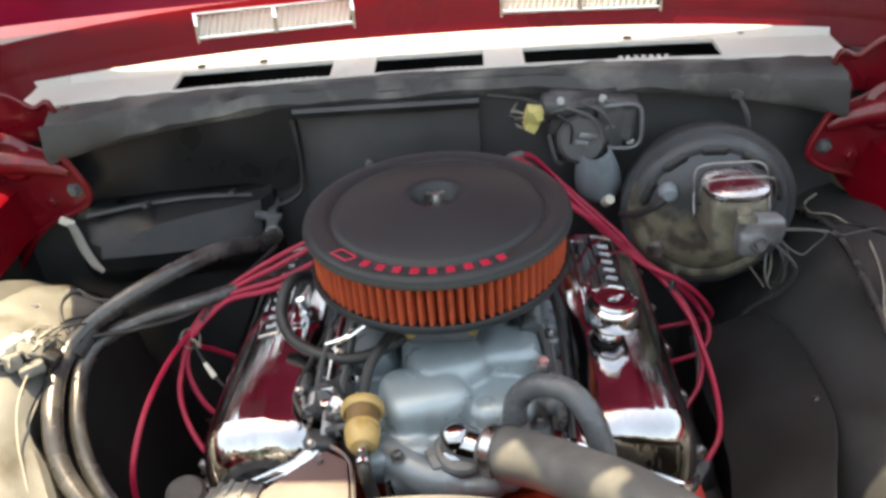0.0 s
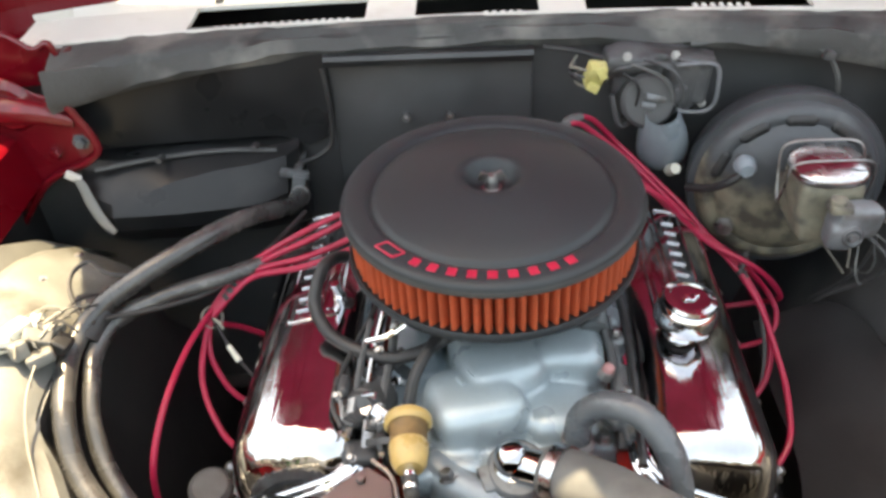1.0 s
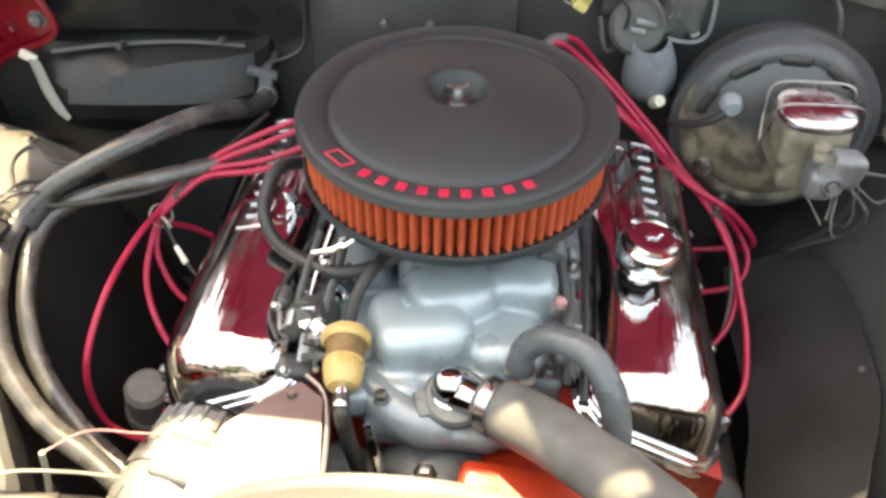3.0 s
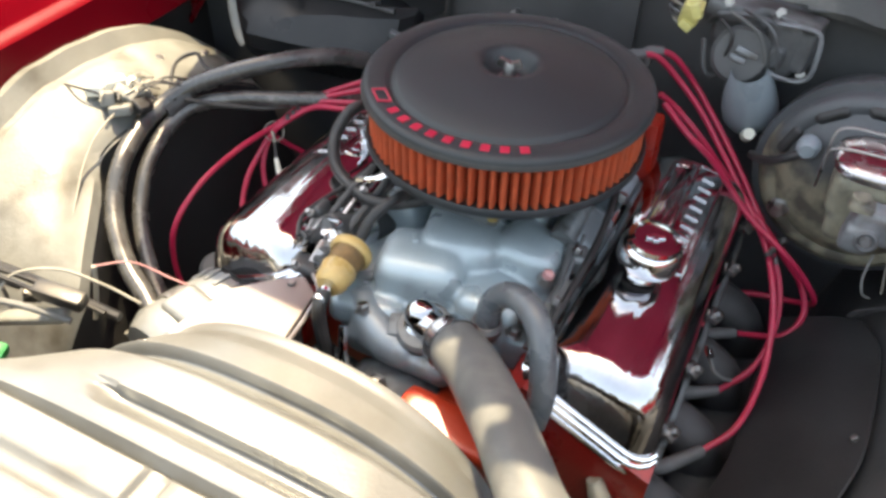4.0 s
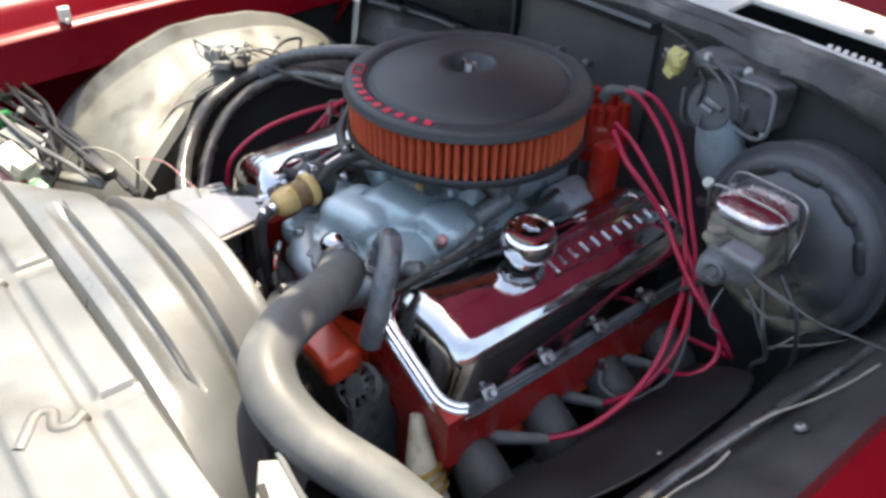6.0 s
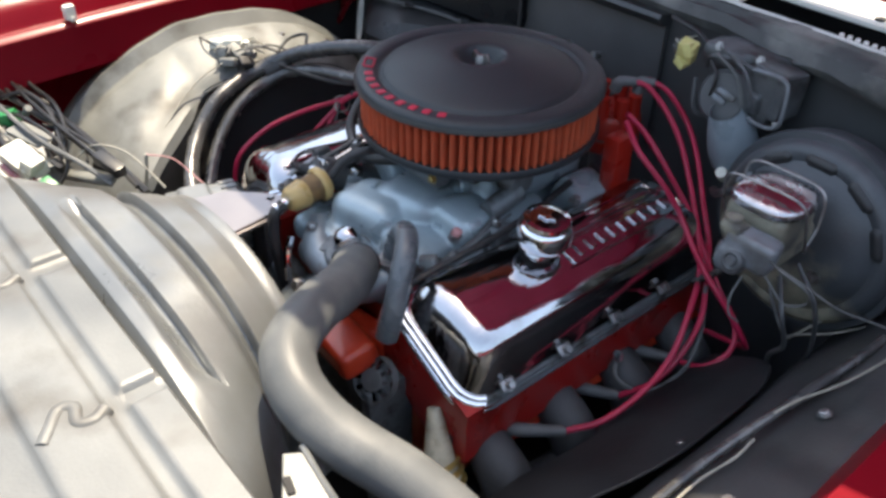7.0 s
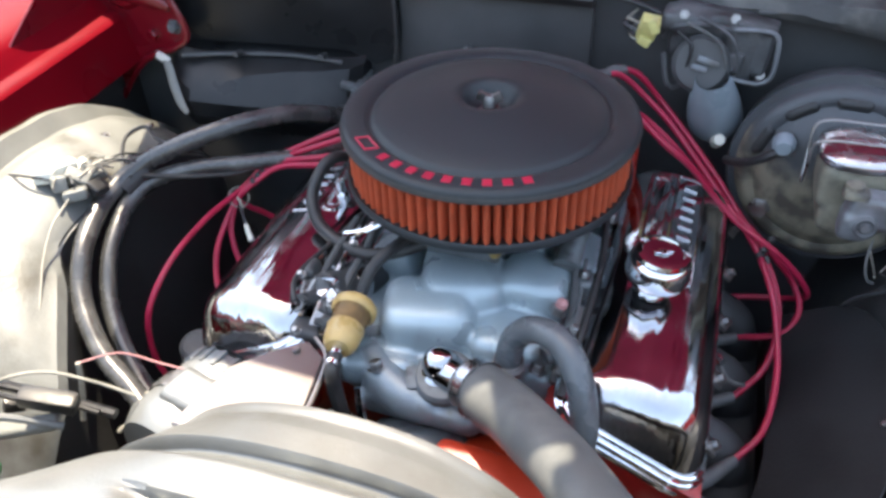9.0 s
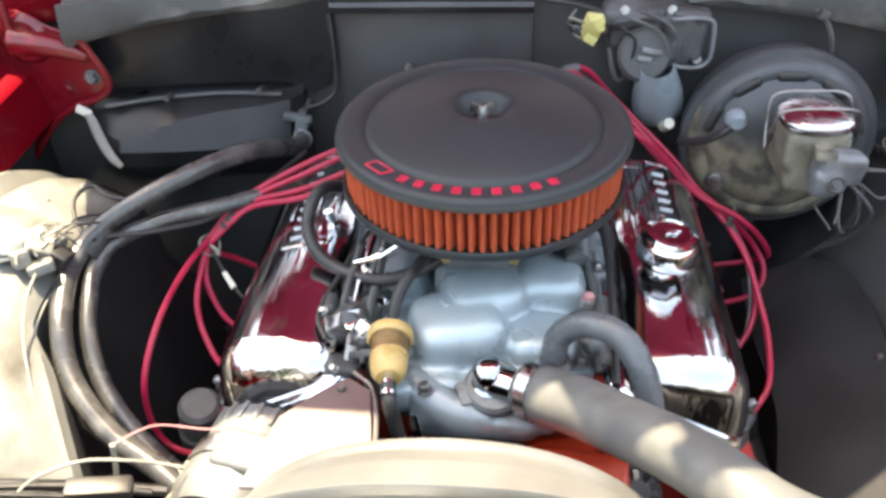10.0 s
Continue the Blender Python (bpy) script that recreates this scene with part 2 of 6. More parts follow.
MOTOR = material("grey_motor_casting", (0.10, 0.106, 0.112), 0.5, 0.3, vary=0.3, scale=35, bump=0.25, stain=(0.045, 0.045, 0.045), stain_scale=22)
PLATE_METAL = material("burnished_plate", (0.27, 0.245, 0.24), 0.3, 0.75, vary=0.05, scale=18, bump=0.04, rough_vary=0.02)
DARK_GLASS = material("dark_windshield_glass", (0.012, 0.014, 0.015), 0.05, vary=0.1, scale=3, bump=0.0, rough_vary=0.02, coat=1.0)
FITTING = material("corroded_cream_metal", (0.42, 0.39, 0.30), 0.5, 0.1, vary=0.3, scale=40, bump=0.3, stain=(0.16, 0.12, 0.06), stain_scale=45, stain_cut=(0.55, 0.75))
HEADER = material("dark_grey_exhaust_iron", (0.055, 0.057, 0.06), 0.6, 0.2, vary=0.25, scale=35, bump=0.3)
BACKDROP_WALL = material("plain_brown_backdrop", (0.13, 0.12, 0.11), 0.9, vary=0.2, scale=2, fine=40, bump=0.3)
ASPHALT = material("pale_concrete", (0.30, 0.29, 0.27), 0.85, vary=0.3, scale=3, fine=60, bump=0.5)


# ---------------------------------------------------------------- building helpers
def mesh_of(name, bm, mat, smooth=True, angle=35):
    bmesh.ops.remove_doubles(bm, verts=bm.verts, dist=1e-5)
    bmesh.ops.recalc_face_normals(bm, faces=bm.faces)
    for f in bm.faces:
        f.smooth = smooth
    if smooth:
        for e in bm.edges:
            if len(e.link_faces) == 2 and e.calc_face_angle(0) > radians(angle):
                e.smooth = False
    me = bpy.data.meshes.new(name)
    bm.to_mesh(me)
    bm.free()
    me.materials.append(mat)
    return me


def thing(name, label, category, at=(0, 0, 0), group="", kind=""):
    ob = new(name)
    ob.location = at
    ob.empty_display_size = 0.02
    return tagged(ob, label, category, group, kind)


def part(name, bm, mat, parent, label="", smooth=True, angle=35):
    """Links bm, given in world metres, as one mesh under parent."""
    ob = new(name, mesh_of(name, bm, mat, smooth, angle))
    base = parent
    shift = Vector((0, 0, 0))
    while base is not None:
        shift += base.location
        base = base.parent
    ob.parent = parent
    ob.location = -shift
    return tagged(ob, label)


def solo(name, bm, mat, label, category="", group="", kind="", smooth=True, angle=35):
    ob = new(name, mesh_of(name, bm, mat, smooth, angle))
    return tagged(ob, label, category, group, kind)


def add(*bms):
    """Joins several bmeshes into the first."""
    first = bms[0]
    for other in bms[1:]:
        me = bpy.data.meshes.new("joined")
        other.to_mesh(me)
        other.free()
        first.from_mesh(me)
        bpy.data.meshes.remove(me)
    return first


def box(x0, y0, z0, x1, y1, z1, bevel=0.004, seg=2, m=None):
    bm = bmesh.new()
    bmesh.ops.create_cube(bm, size=1.0, matrix=Matrix.Translation(((x0 + x1) / 2, (y0 + y1) / 2, (z0 + z1) / 2)) @ Matrix.Diagonal((x1 - x0, y1 - y0, z1 - z0, 1)))
    if bevel:
        bmesh.ops.bevel(bm, geom=bm.edges[:], offset=bevel, segments=seg, profile=0.6, affect="EDGES")
    if m is not None:
        bm.transform(m)
    return bm


def slab(cx, cy, cz, sx, sy, sz, rx=0, ry=0, rz=0, bevel=0.003, seg=2):
    return box(-sx / 2, -sy / 2, -sz / 2, sx / 2, sy / 2, sz / 2, bevel, seg, pose(cx, cy, cz, rx, ry, rz))


def spline(pts, n=6):
    """Catmull-Rom through the points."""
    p = [Vector(q) for q in pts]
    p = [2 * p[0] - p[1], *p, 2 * p[-1] - p[-2]]
    out = []
    for i in range(1, len(p) - 2):
        a, b, c, d = p[i - 1 : i + 3]
        for k in range(n):
            t = k / n
            out.append(0.5 * ((2 * b) + (c - a) * t + (2 * a - 5 * b + 4 * c - d) * t * t + (3 * b - a - 3 * c + d) * t**3))
    out.append(p[-2])
    return out


def tube(pts, r, sides=10, n=6, smooth_path=True, squash=1.0):
    """A round tube along the points; r is one radius or one for each point."""
    path = spline(pts, n) if smooth_path and len(pts) > 2 else [Vector(q) for q in pts]
    if not hasattr(r, "__len__"):
        rr = [r] * len(path)
    else:
        rr = [float(q) for q in np.interp(np.linspace(0, len(r) - 1, len(path)), range(len(r)), r)]
    bm = bmesh.new()
    side = None
    rings = []
    for i, p in enumerate(path):
        d = (path[min(i + 1, len(path) - 1)] - path[max(i - 1, 0)]).normalized()
        if side is None:
            side = d.orthogonal().normalized()
        side = (side - d * side.dot(d)).normalized()
        up = d.cross(side)
        rings.append([bm.verts.new(p + rr[i] * (math.cos(a) * side + squash * math.sin(a) * up)) for a in (2 * math.pi * k / sides for k in range(sides))])
    for a, b in zip(rings, rings[1:]):
        for k in range(sides):
            bm.faces.new((a[k], a[(k + 1) % sides], b[(k + 1) % sides], b[k]))
    bm.faces.new(rings[0][::-1])
    bm.faces.new(rings[-1])
    return bm


def turned(profile, m=None, sides=48, arc=1.0):
    """A turned body: profile of (radius, height) about z, then moved by m."""
    bm = bmesh.new()
    rings = []
    full = arc >= 1.0
    count = sides if full else sides + 1
    for r, z in profile:
        if r < 1e-6:
            rings.append([bm.verts.new((0, 0, z))])
        else:
            rings.append([bm.verts.new((r * math.cos(2 * math.pi * arc * k / sides), r * math.sin(2 * math.pi * arc * k / sides), z)) for k in range(count)])
    for a, b in zip(rings, rings[1:]):
        for k in range(sides):
            j = (k + 1) % count
            q = [a[k] if len(a) > 1 else a[0], a[j] if len(a) > 1 else a[0], b[j] if len(b) > 1 else b[0], b[k] if len(b) > 1 else b[0]]
            q = list(dict.fromkeys(q))
            if len(q) > 2:
                bm.faces.new(q)
    if m is not None:
        bm.transform(m)
    return bm


def loft(sections, closed=True, caps=True):
    """A skin over sections, each a list of as many points."""
    bm = bmesh.new()
    rows = [[bm.verts.new(p) for p in s] for s in sections]
    n = len(rows[0])
    for a, b in zip(rows, rows[1:]):
        for k in range(n if closed else n - 1):
            bm.faces.new((a[k], a[(k + 1) % n], b[(k + 1) % n], b[k]))
    if caps and closed:
        bm.faces.new(rows[0][::-1])
        bm.faces.new(rows[-1])
    return bm


def thick(bm, t):
    """Gives an open skin a thickness."""
    bmesh.ops.recalc_face_normals(bm, faces=bm.faces)
    bmesh.ops.solidify(bm, geom=bm.faces[:], thickness=t)
    return bm


def plate(outline, normal_pose, t, bevel=0.0015):
    """A flat plate with the given outline (x, y), t thick, moved by normal_pose."""
    bm = bmesh.new()
    f = bm.faces.new([bm.verts.new((x, y, 0)) for x, y in outline])
    up = bmesh.ops.extrude_face_region(bm, geom=[f])
    bmesh.ops.translate(bm, verts=[v for v in up["geom"] if isinstance(v, bmesh.types.BMVert)], vec=(0, 0, t))
    bmesh.ops.recalc_face_normals(bm, faces=bm.faces)
    if bevel:
        bmesh.ops.bevel(bm, geom=bm.edges[:], offset=bevel, segments=1, affect="EDGES")
    bm.transform(normal_pose)
    return bm


def bolt(at, m=None, r=0.007, h=0.006):
    return turned([(0, h), (r * 0.8, h), (r, h * 0.7), (r, 0), (r * 1.4, 0), (r * 1.4, -0.001), (0, -0.001)], Matrix.Translation(at) @ (m or Matrix()), 6)


def rounded(bm, voxel=0.004, rounds=6):
    """Melts joined solids into one soft casting."""
    me = bpy.data.meshes.new("melt")
    bm.to_mesh(me)
    bm.free()
    ob = bpy.data.objects.new("melt", me)
    scene.collection.objects.link(ob)
    rm = ob.modifiers.new("r", "REMESH")
    rm.mode, rm.voxel_size = "VOXEL", voxel
    sm = ob.modifiers.new("s", "SMOOTH")
    sm.factor, sm.iterations = 0.5, rounds
    done = bpy.data.meshes.new_from_object(ob.evaluated_get(bpy.context.evaluated_depsgraph_get()))
    bpy.data.objects.remove(ob)
    out = bmesh.new()
    out.from_mesh(done)
    bpy.data.meshes.remove(done)
    return out


# ================================================================ the setting
bm = bmesh.new()
bmesh.ops.create_grid(bm, x_segments=8, y_segments=8, size=60)
solo("ground", bm, ASPHALT, "pale concrete ground under the car", "ground", kind="structure")

# unseen walls added to darken the horizon mirrored in chrome
for name, x0, y0, x1, y1 in (("wall_north", -6, 6.5, 6, 6.7), ("wall_south", -6, -6.2, 6, -6.0), ("wall_east", 4.4, -6, 4.6, 6.5), ("wall_west", -4.6, -6, -4.4, 6.5)):
    solo(name, box(x0, y0, 0, x1, y1, 2.4, 0), BACKDROP_WALL, "unseen plain brown wall added to shape reflections", "wall", kind="structure")


def cowl_line(x, mid, drop):
    """The cowl bows forward towards its ends."""
    return mid - drop * abs(x / 0.62) ** 2.2


# firewall, following the bowed cowl
xs = [-0.78 + 0.06 * i for i in range(27)]
rows = []
for z in (0.30, 0.45, 0.60, 0.75, 0.88, 0.985):
    rows.append([(x, cowl_line(x, 0.356, 0.028) + (0.004 * math.sin(9 * x + 7 * z)), z) for x in xs])
bm = thick(loft(rows, closed=False, caps=False), 0.012)
solo("wall_firewall", bm, BLACK_SATIN, "black painted steel firewall behind the engine", "firewall", kind="structure")

# grey pinch seam along the cowl's front edge, wavy and dusty
rows = []
for k in range(41):
    x = -0.63 + 1.26 * k / 40
    e = abs(x) / 0.63
    w = 0.003 * math.sin(17 * x) + 0.002 * math.sin(41 * x + 1) + 0.0015 * math.sin(97 * x)
    yf = cowl_line(x, 0.338, 0.10)
    yb = cowl_line(x, 0.385, 0.045) + 0.01 * e
    drop = 0.008 + 0.012 * e**3 + 0.020 * e**5
    rows.append([(x, yf + 0.006, 0.985 - drop - 0.012), (x, yf, 0.985 - drop + w), (x, yf + 0.010, 0.992 + w), (x, yf + 0.016, 0.989 + w * 1.5), (x, yf + 0.022, 0.995 - w), (x, (yf + yb) / 2, 0.999 + w * 0.5 + 0.004 * e), (x, (yf + 2 * yb) / 3, 0.996 - w), (x, yb, 1.001), (x, yb, 0.985)])
solo("trim_cowl_seam", loft(rows), COWL_GREY, "dusty grey metal seam along the front edge of the cowl", "cowl seam", kind="structure", angle=50)


# white cowl channel with three openings into the plenum
def cowl_strip(x0, x1, y0f, y1f, z0, z1, n=12):
    rows = []
    for k in range(n + 1):
        x = x0 + (x1 - x0) * k / n
        rows.append([(x, y0f(x), z0), (x, y0f(x), z0 + 0.006), (x, y1f(x), z1 + 0.006), (x, y1f(x), z1)])
    return loft(rows)


seam_back = lambda x: cowl_line(x, 0.385, 0.045) - 0.004
open_front = lambda x: cowl_line(x, 0.386, 0.044)
open_back = lambda x: cowl_line(x, 0.452, 0.03)
panel_front = lambda x: cowl_line(x, 0.53, 0.095)
cowl = thing("cowl_channel", "white sunlit cowl channel with three long openings", "cowl", (0, 0.45, 1.0), kind="structure")
bm = cowl_strip(-0.70, 0.66, seam_back, open_front, 0.994, 0.996, 24)
add(bm, cowl_strip(-0.70, 0.66, open_back, panel_front, 1.0, 1.012, 24))
for a, b in ((-0.70, -0.45), (-0.183, -0.108), (0.078, 0.147), (0.47, 0.66)):
    add(bm, cowl_strip(a, b, open_front, open_back, 0.996, 1.0, 4))
part("channel", bm, COWL_WHITE, cowl)
bm = box(-0.62, 0.36, 0.86, 0.62, 0.70, 0.87, 0)
add(bm, box(-0.64, 0.365, 0.86, -0.62, 0.70, 0.99, 0), box(0.62, 0.365, 0.86, 0.64, 0.70, 0.99, 0), box(-0.62, 0.69, 0.86, 0.62, 0.70, 1.03, 0))
part("plenum", bm, BLACK_DUSTY, cowl, "dark plenum below the openings")
for x in (-0.42, -0.31, 0.33, 0.52):
    part("hole_grommet", turned([(0.008, 0), (0.009, 0.003), (0.004, 0.004), (0.0, 0.002)], pose(x, cowl_line(x, 0.47, 0.03), 1.008), 12), RUBBER, cowl)

part("curved_slot", tube([(-0.026 + 0.045 * q, 0.508 + 0.010 * math.sin(math.pi * q), 1.0145) for q in (0, 0.25, 0.5, 0.75, 1)], 0.0032, 8), RUBBER, cowl, "dark curved slot")
# white dashes stand for sunlight falling through the louvres
for x0, x1 in ((-0.41, -0.19), (0.0, 0.07), (0.31, 0.41)):
    for k in range(int((x1 - x0) / 0.0125)):
        x = x0 + 0.0125 * k
        part("sun_dash", slab(x, open_front(x) + 0.009 + (0.0 if x0 < 0.15 else 0.010), 0.994, 0.0068, 0.016, 0.006, 10, 0, 12, 0.001, 1), COWL_WHITE, cowl)

# red cowl panel with chrome louvres
panel = thing("cowl_panel", "glossy red cowl panel with two chrome louvred vents", "cowl panel", (0, 0.6, 1.04), kind="structure")


def slotted_sheet():
    """The red face: a sloping ledge, then an upright wall open at both vents, then the top going back."""
    bm = bmesh.new()
    cols = sorted([-0.88, -0.76, -0.7, -0.6, -0.5, -0.43, -0.37, -0.30, -0.22, -0.155, -0.08, 0.0, 0.06, 0.12, 0.19, 0.26, 0.33, 0.395, 0.46, 0.56, 0.66, 0.74, 0.86])
    depth = [0.0, 0.004, 0.016, 0.020, 0.026, 0.034, 0.30]
    high = [1.004, 1.016, 1.034, 1.046, 1.086, 1.10, 1.12]
    grid = [[bm.verts.new((x, panel_front(x) + d, h - 0.02 * (abs(x) / 0.76) ** 3)) for d, h in zip(depth, high)] for x in cols]
    for i in range(len(cols) - 1):
        for j in range(len(depth) - 1):
            xm = (cols[i] + cols[i + 1]) / 2
            if j == 3 and (-0.43 < xm < -0.155 or 0.12 < xm < 0.395):
                continue
            bm.faces.new((grid[i][j], grid[i + 1][j], grid[i + 1][j + 1], grid[i][j + 1]))
    return thick(bm, 0.004)


part("sheet", slotted_sheet(), RED_PAINT, panel)
for x0, x1 in ((-0.43, -0.155), (0.12, 0.395)):
    xm = (x0 + x1) / 2
    lean = math.degrees(math.atan2(panel_front(x1) - panel_front(x0), x1 - x0))
    seat = Matrix.Translation((xm, panel_front(xm) + 0.019, 1.044 - 0.02 * (abs(xm) / 0.76) ** 3)) @ pose(0, 0, 0, -12, 0, lean)
    half = (x1 - x0) / 2
    bm = add(box(-half - 0.004, -0.008, -0.003, half + 0.004, 0.006, 0.004, 0.0015), box(-half - 0.004, -0.006, 0.040, half + 0.004, 0.006, 0.046, 0.0015),
             box(-half - 0.006, -0.010, -0.008, -half, 0.006, 0.046, 0.0015), box(half, -0.010, -0.008, half + 0.006, 0.006, 0.046, 0.0015), box(-0.004, -0.011, -0.004, 0.004, 0.006, 0.046, 0.0015))
    bm.transform(seat)
    frame_ob = part("louvre_frame", bm, CHROME_BRIGHT, panel, "chrome vent frame")
    # slats coloured white for the sun and sky bright in their chrome
    n = 26
    for k in range(n):
        x = -half + 2 * half * (k + 0.5) / n
        bm = slab(x, 0.000, 0.022, 0.0075, 0.010, 0.040, 0, 18, 40, 0.0008, 1)
        bm.transform(seat)
        part("slat", bm, COWL_WHITE, frame_ob)

# raised hood over the engine: outer skin and inner frame
HX, HY, HZ, HA, HL = 0.715, 0.44, 1.155, 66.0, 0.88


def hood_point(x, s, up=0.0):
    a = radians(HA)
    crown = 0.03 * (1 - (x / HX) ** 2)
    return (x, HY - s * math.cos(a) + (up + crown) * math.sin(a), HZ + s * math.sin(a) + (up + crown) * math.cos(a))


hood = thing("hood", "raised glossy red steel hood seen from below", "hood", (0, HY, HZ))
nx, ns = 28, 12
rows = []
for j in range(ns + 1):
    # front edge trimmed to the shade line, base flared for the covers' reflection
    row = []
    for i in range(nx + 1):
        u = -1 + 2 * i / nx
        length = HL + 0.15 * (1 - abs(u) ** 6) - 0.10 * max(0.0, min(1.0, (u + 0.10) / 0.35))
        row.append(hood_point((HX + 0.10 * (1 - j / ns) ** 2) * u, -0.055 + (length + 0.055) * j / ns))
    rows.append(row)
part("outer_skin", thick(loft(rows, closed=False, caps=False), 0.003), RED_UNDER, hood)
for x0, x1, s0, s1 in ((-0.72, -0.60, 0.02, 0.80), (0.60, 0.72, 0.02, 0.80), (-0.60, 0.60, 0.02, 0.14), (-0.60, -0.05, 0.72, 0.82), (0.05, 0.60, 0.72, 0.82), (-0.05, 0.05, 0.14, 0.98)):
    rows = []
    for j in range(7):
        s = s0 + (s1 - s0) * j / 6
        rows.append([hood_point(x0, s, -0.004), hood_point(x0 + 0.012, s, -0.03), hood_point(x1 - 0.012, s, -0.03), hood_point(x1, s, -0.004)])
    part("inner_brace", loft(rows), RED_UNDER, hood, "red inner hood brace")

# unseen plate and tab, shaped to cast shade on the radiator hose
rows = []
for q, x0, x1 in ((0.99, -0.192, -0.02), (1.06, -0.190, -0.025), (1.14, -0.188, -0.035), (1.165, -0.184, -0.045), (1.175, -0.170, -0.06)):
    rows.append([hood_point(x0, q, -0.030), hood_point(x1, q, -0.030), hood_point(x1, q, -0.004), hood_point(x0, q, -0.004)])
part("shade_plate", loft(rows), RED_UNDER, hood, "unseen red plate added at the hood's front edge to shade the hose")
rows = []
for q, w in ((1.15, 0.012), (1.20, 0.012), (1.235, 0.014), (1.240, 0.034), (1.282, 0.034), (1.287, 0.012)):
    rows.append([hood_point(-0.110 - w, q, -0.020), hood_point(-0.110 + w, q, -0.020), hood_point(-0.110 + w, q, -0.008), hood_point(-0.110 - w, q, -0.008)])
part("shade_tab", loft(rows), STEEL, hood, "unseen steel tab added to cast a band on the hose")

# unseen plain cabin, added so chrome mirrors something dark behind the cowl
cabin = thing("cabin", "unseen red cabin with a dark windshield, added for reflections", "car cabin", (0, 1.2, 1.0))
part("windshield", thick(loft([[(x, 0.84 + 0.62 * s - 0.10 * (x / 0.7) ** 2, 1.13 + 0.36 * s) for x in (-0.68, -0.45, -0.2, 0, 0.2, 0.45, 0.68)] for s in (0, 0.5, 1.0)], closed=False, caps=False), 0.006), DARK_GLASS, cabin, "dark tinted windshield")
part("roof", thick(loft([[(x, y, 1.49 - 0.05 * (x / 0.7) ** 2) for x in (-0.70, -0.4, 0, 0.4, 0.70)] for y in (1.42, 1.9, 2.6)], closed=False, caps=False), 0.01), RED_PAINT, cabin)
for s in (-1, 1):
    part("side", loft([[(s * 0.74, y, 0.3), (s * 0.95, y, 0.3), (s * 0.95, y, 0.95), (s * 0.74, y, z)] for y, z in ((0.74, 1.08), (1.40, 1.42), (2.6, 1.42))]), RED_PAINT, cabin)

# ---------------------------------------------------------------- fenders and inner fenders
def fender(side):
    """Red fender: inner flange, rain gutter, rounded top and outer side."""
    rows = []
    for k in range(25):
        y = -1.0 + 1.72 * k / 24
        o = 0.05 * max(0.0, -(y + 0.25)) ** 1.3
        prof = [(0.694, 0.805), (0.699, 0.826), (0.707, 0.862), (0.710, 0.879), (0.718, 0.886), (0.735, 0.889), (0.743, 0.899), (0.750, 0.914), (0.763, 0.926), (0.80, 0.942), (0.86, 0.948), (0.93, 0.944), (0.985, 0.92), (1.01, 0.86), (1.015, 0.70), (1.015, 0.55)]
        if side > 0:
            prof[:4] = [(0.652, 0.800), (0.662, 0.826), (0.677, 0.862), (0.684, 0.880)]
        rows.append([(side * (x - o), y, z + 0.02 * y) for x, z in prof])
    return thick(loft(rows, closed=False, caps=False), 0.0025)


for side, word in ((-1, "sunlit glossy red fender with a gutter along its inner edge"), (1, "glossy red fender beside the black inner fender")):
    f = thing("fender", word, "fender", (side * 0.8, 0, 0.9), "front fenders")
    part("sheet", fender(side), RED_PAINT, f)
    part("bumper_clip" if side < 0 else "rubber_stop", add(box(side * 0.722 - 0.009, -0.340, 0.882, side * 0.722 + 0.009, -0.320, 0.908, 0.005), box(side * 0.722 - 0.015, -0.334, 0.880, side * 0.722 + 0.015, -0.326, 0.890, 0.003)), WHITE_PL if side < 0 else RUBBER, f)


def well_crown(y):
    return float(np.interp(y, [-0.60, -0.50, -0.46, -0.40, -0.34, -0.26, -0.16, -0.05, 0.03, 0.10, 0.16, 0.21, 0.29], [0.40, 0.52, 0.60, 0.71, 0.765, 0.81, 0.84, 0.843, 0.83, 0.806, 0.768, 0.725, 0.64]))


def ease(q):
    q = min(1.0, max(0.0, q))
    return q * q * (3 - 2 * q)


def dent(x, y):
    """Shallow knocks in the old sheet metal."""
    knocks = ((0.60, -0.19, 0.014, 0.004), (0.585, -0.30, 0.02, 0.005), (0.62, -0.02, 0.022, 0.004), (0.57, 0.05, 0.02, 0.005), (0.63, -0.36, 0.025, 0.004))
    return 0.0012 * math.sin(58 * x + 23 * y) - sum(h * math.exp(-((x - a) ** 2 + (y - b) ** 2) / r ** 2) for a, b, r, h in knocks)


rows, foot = [], []
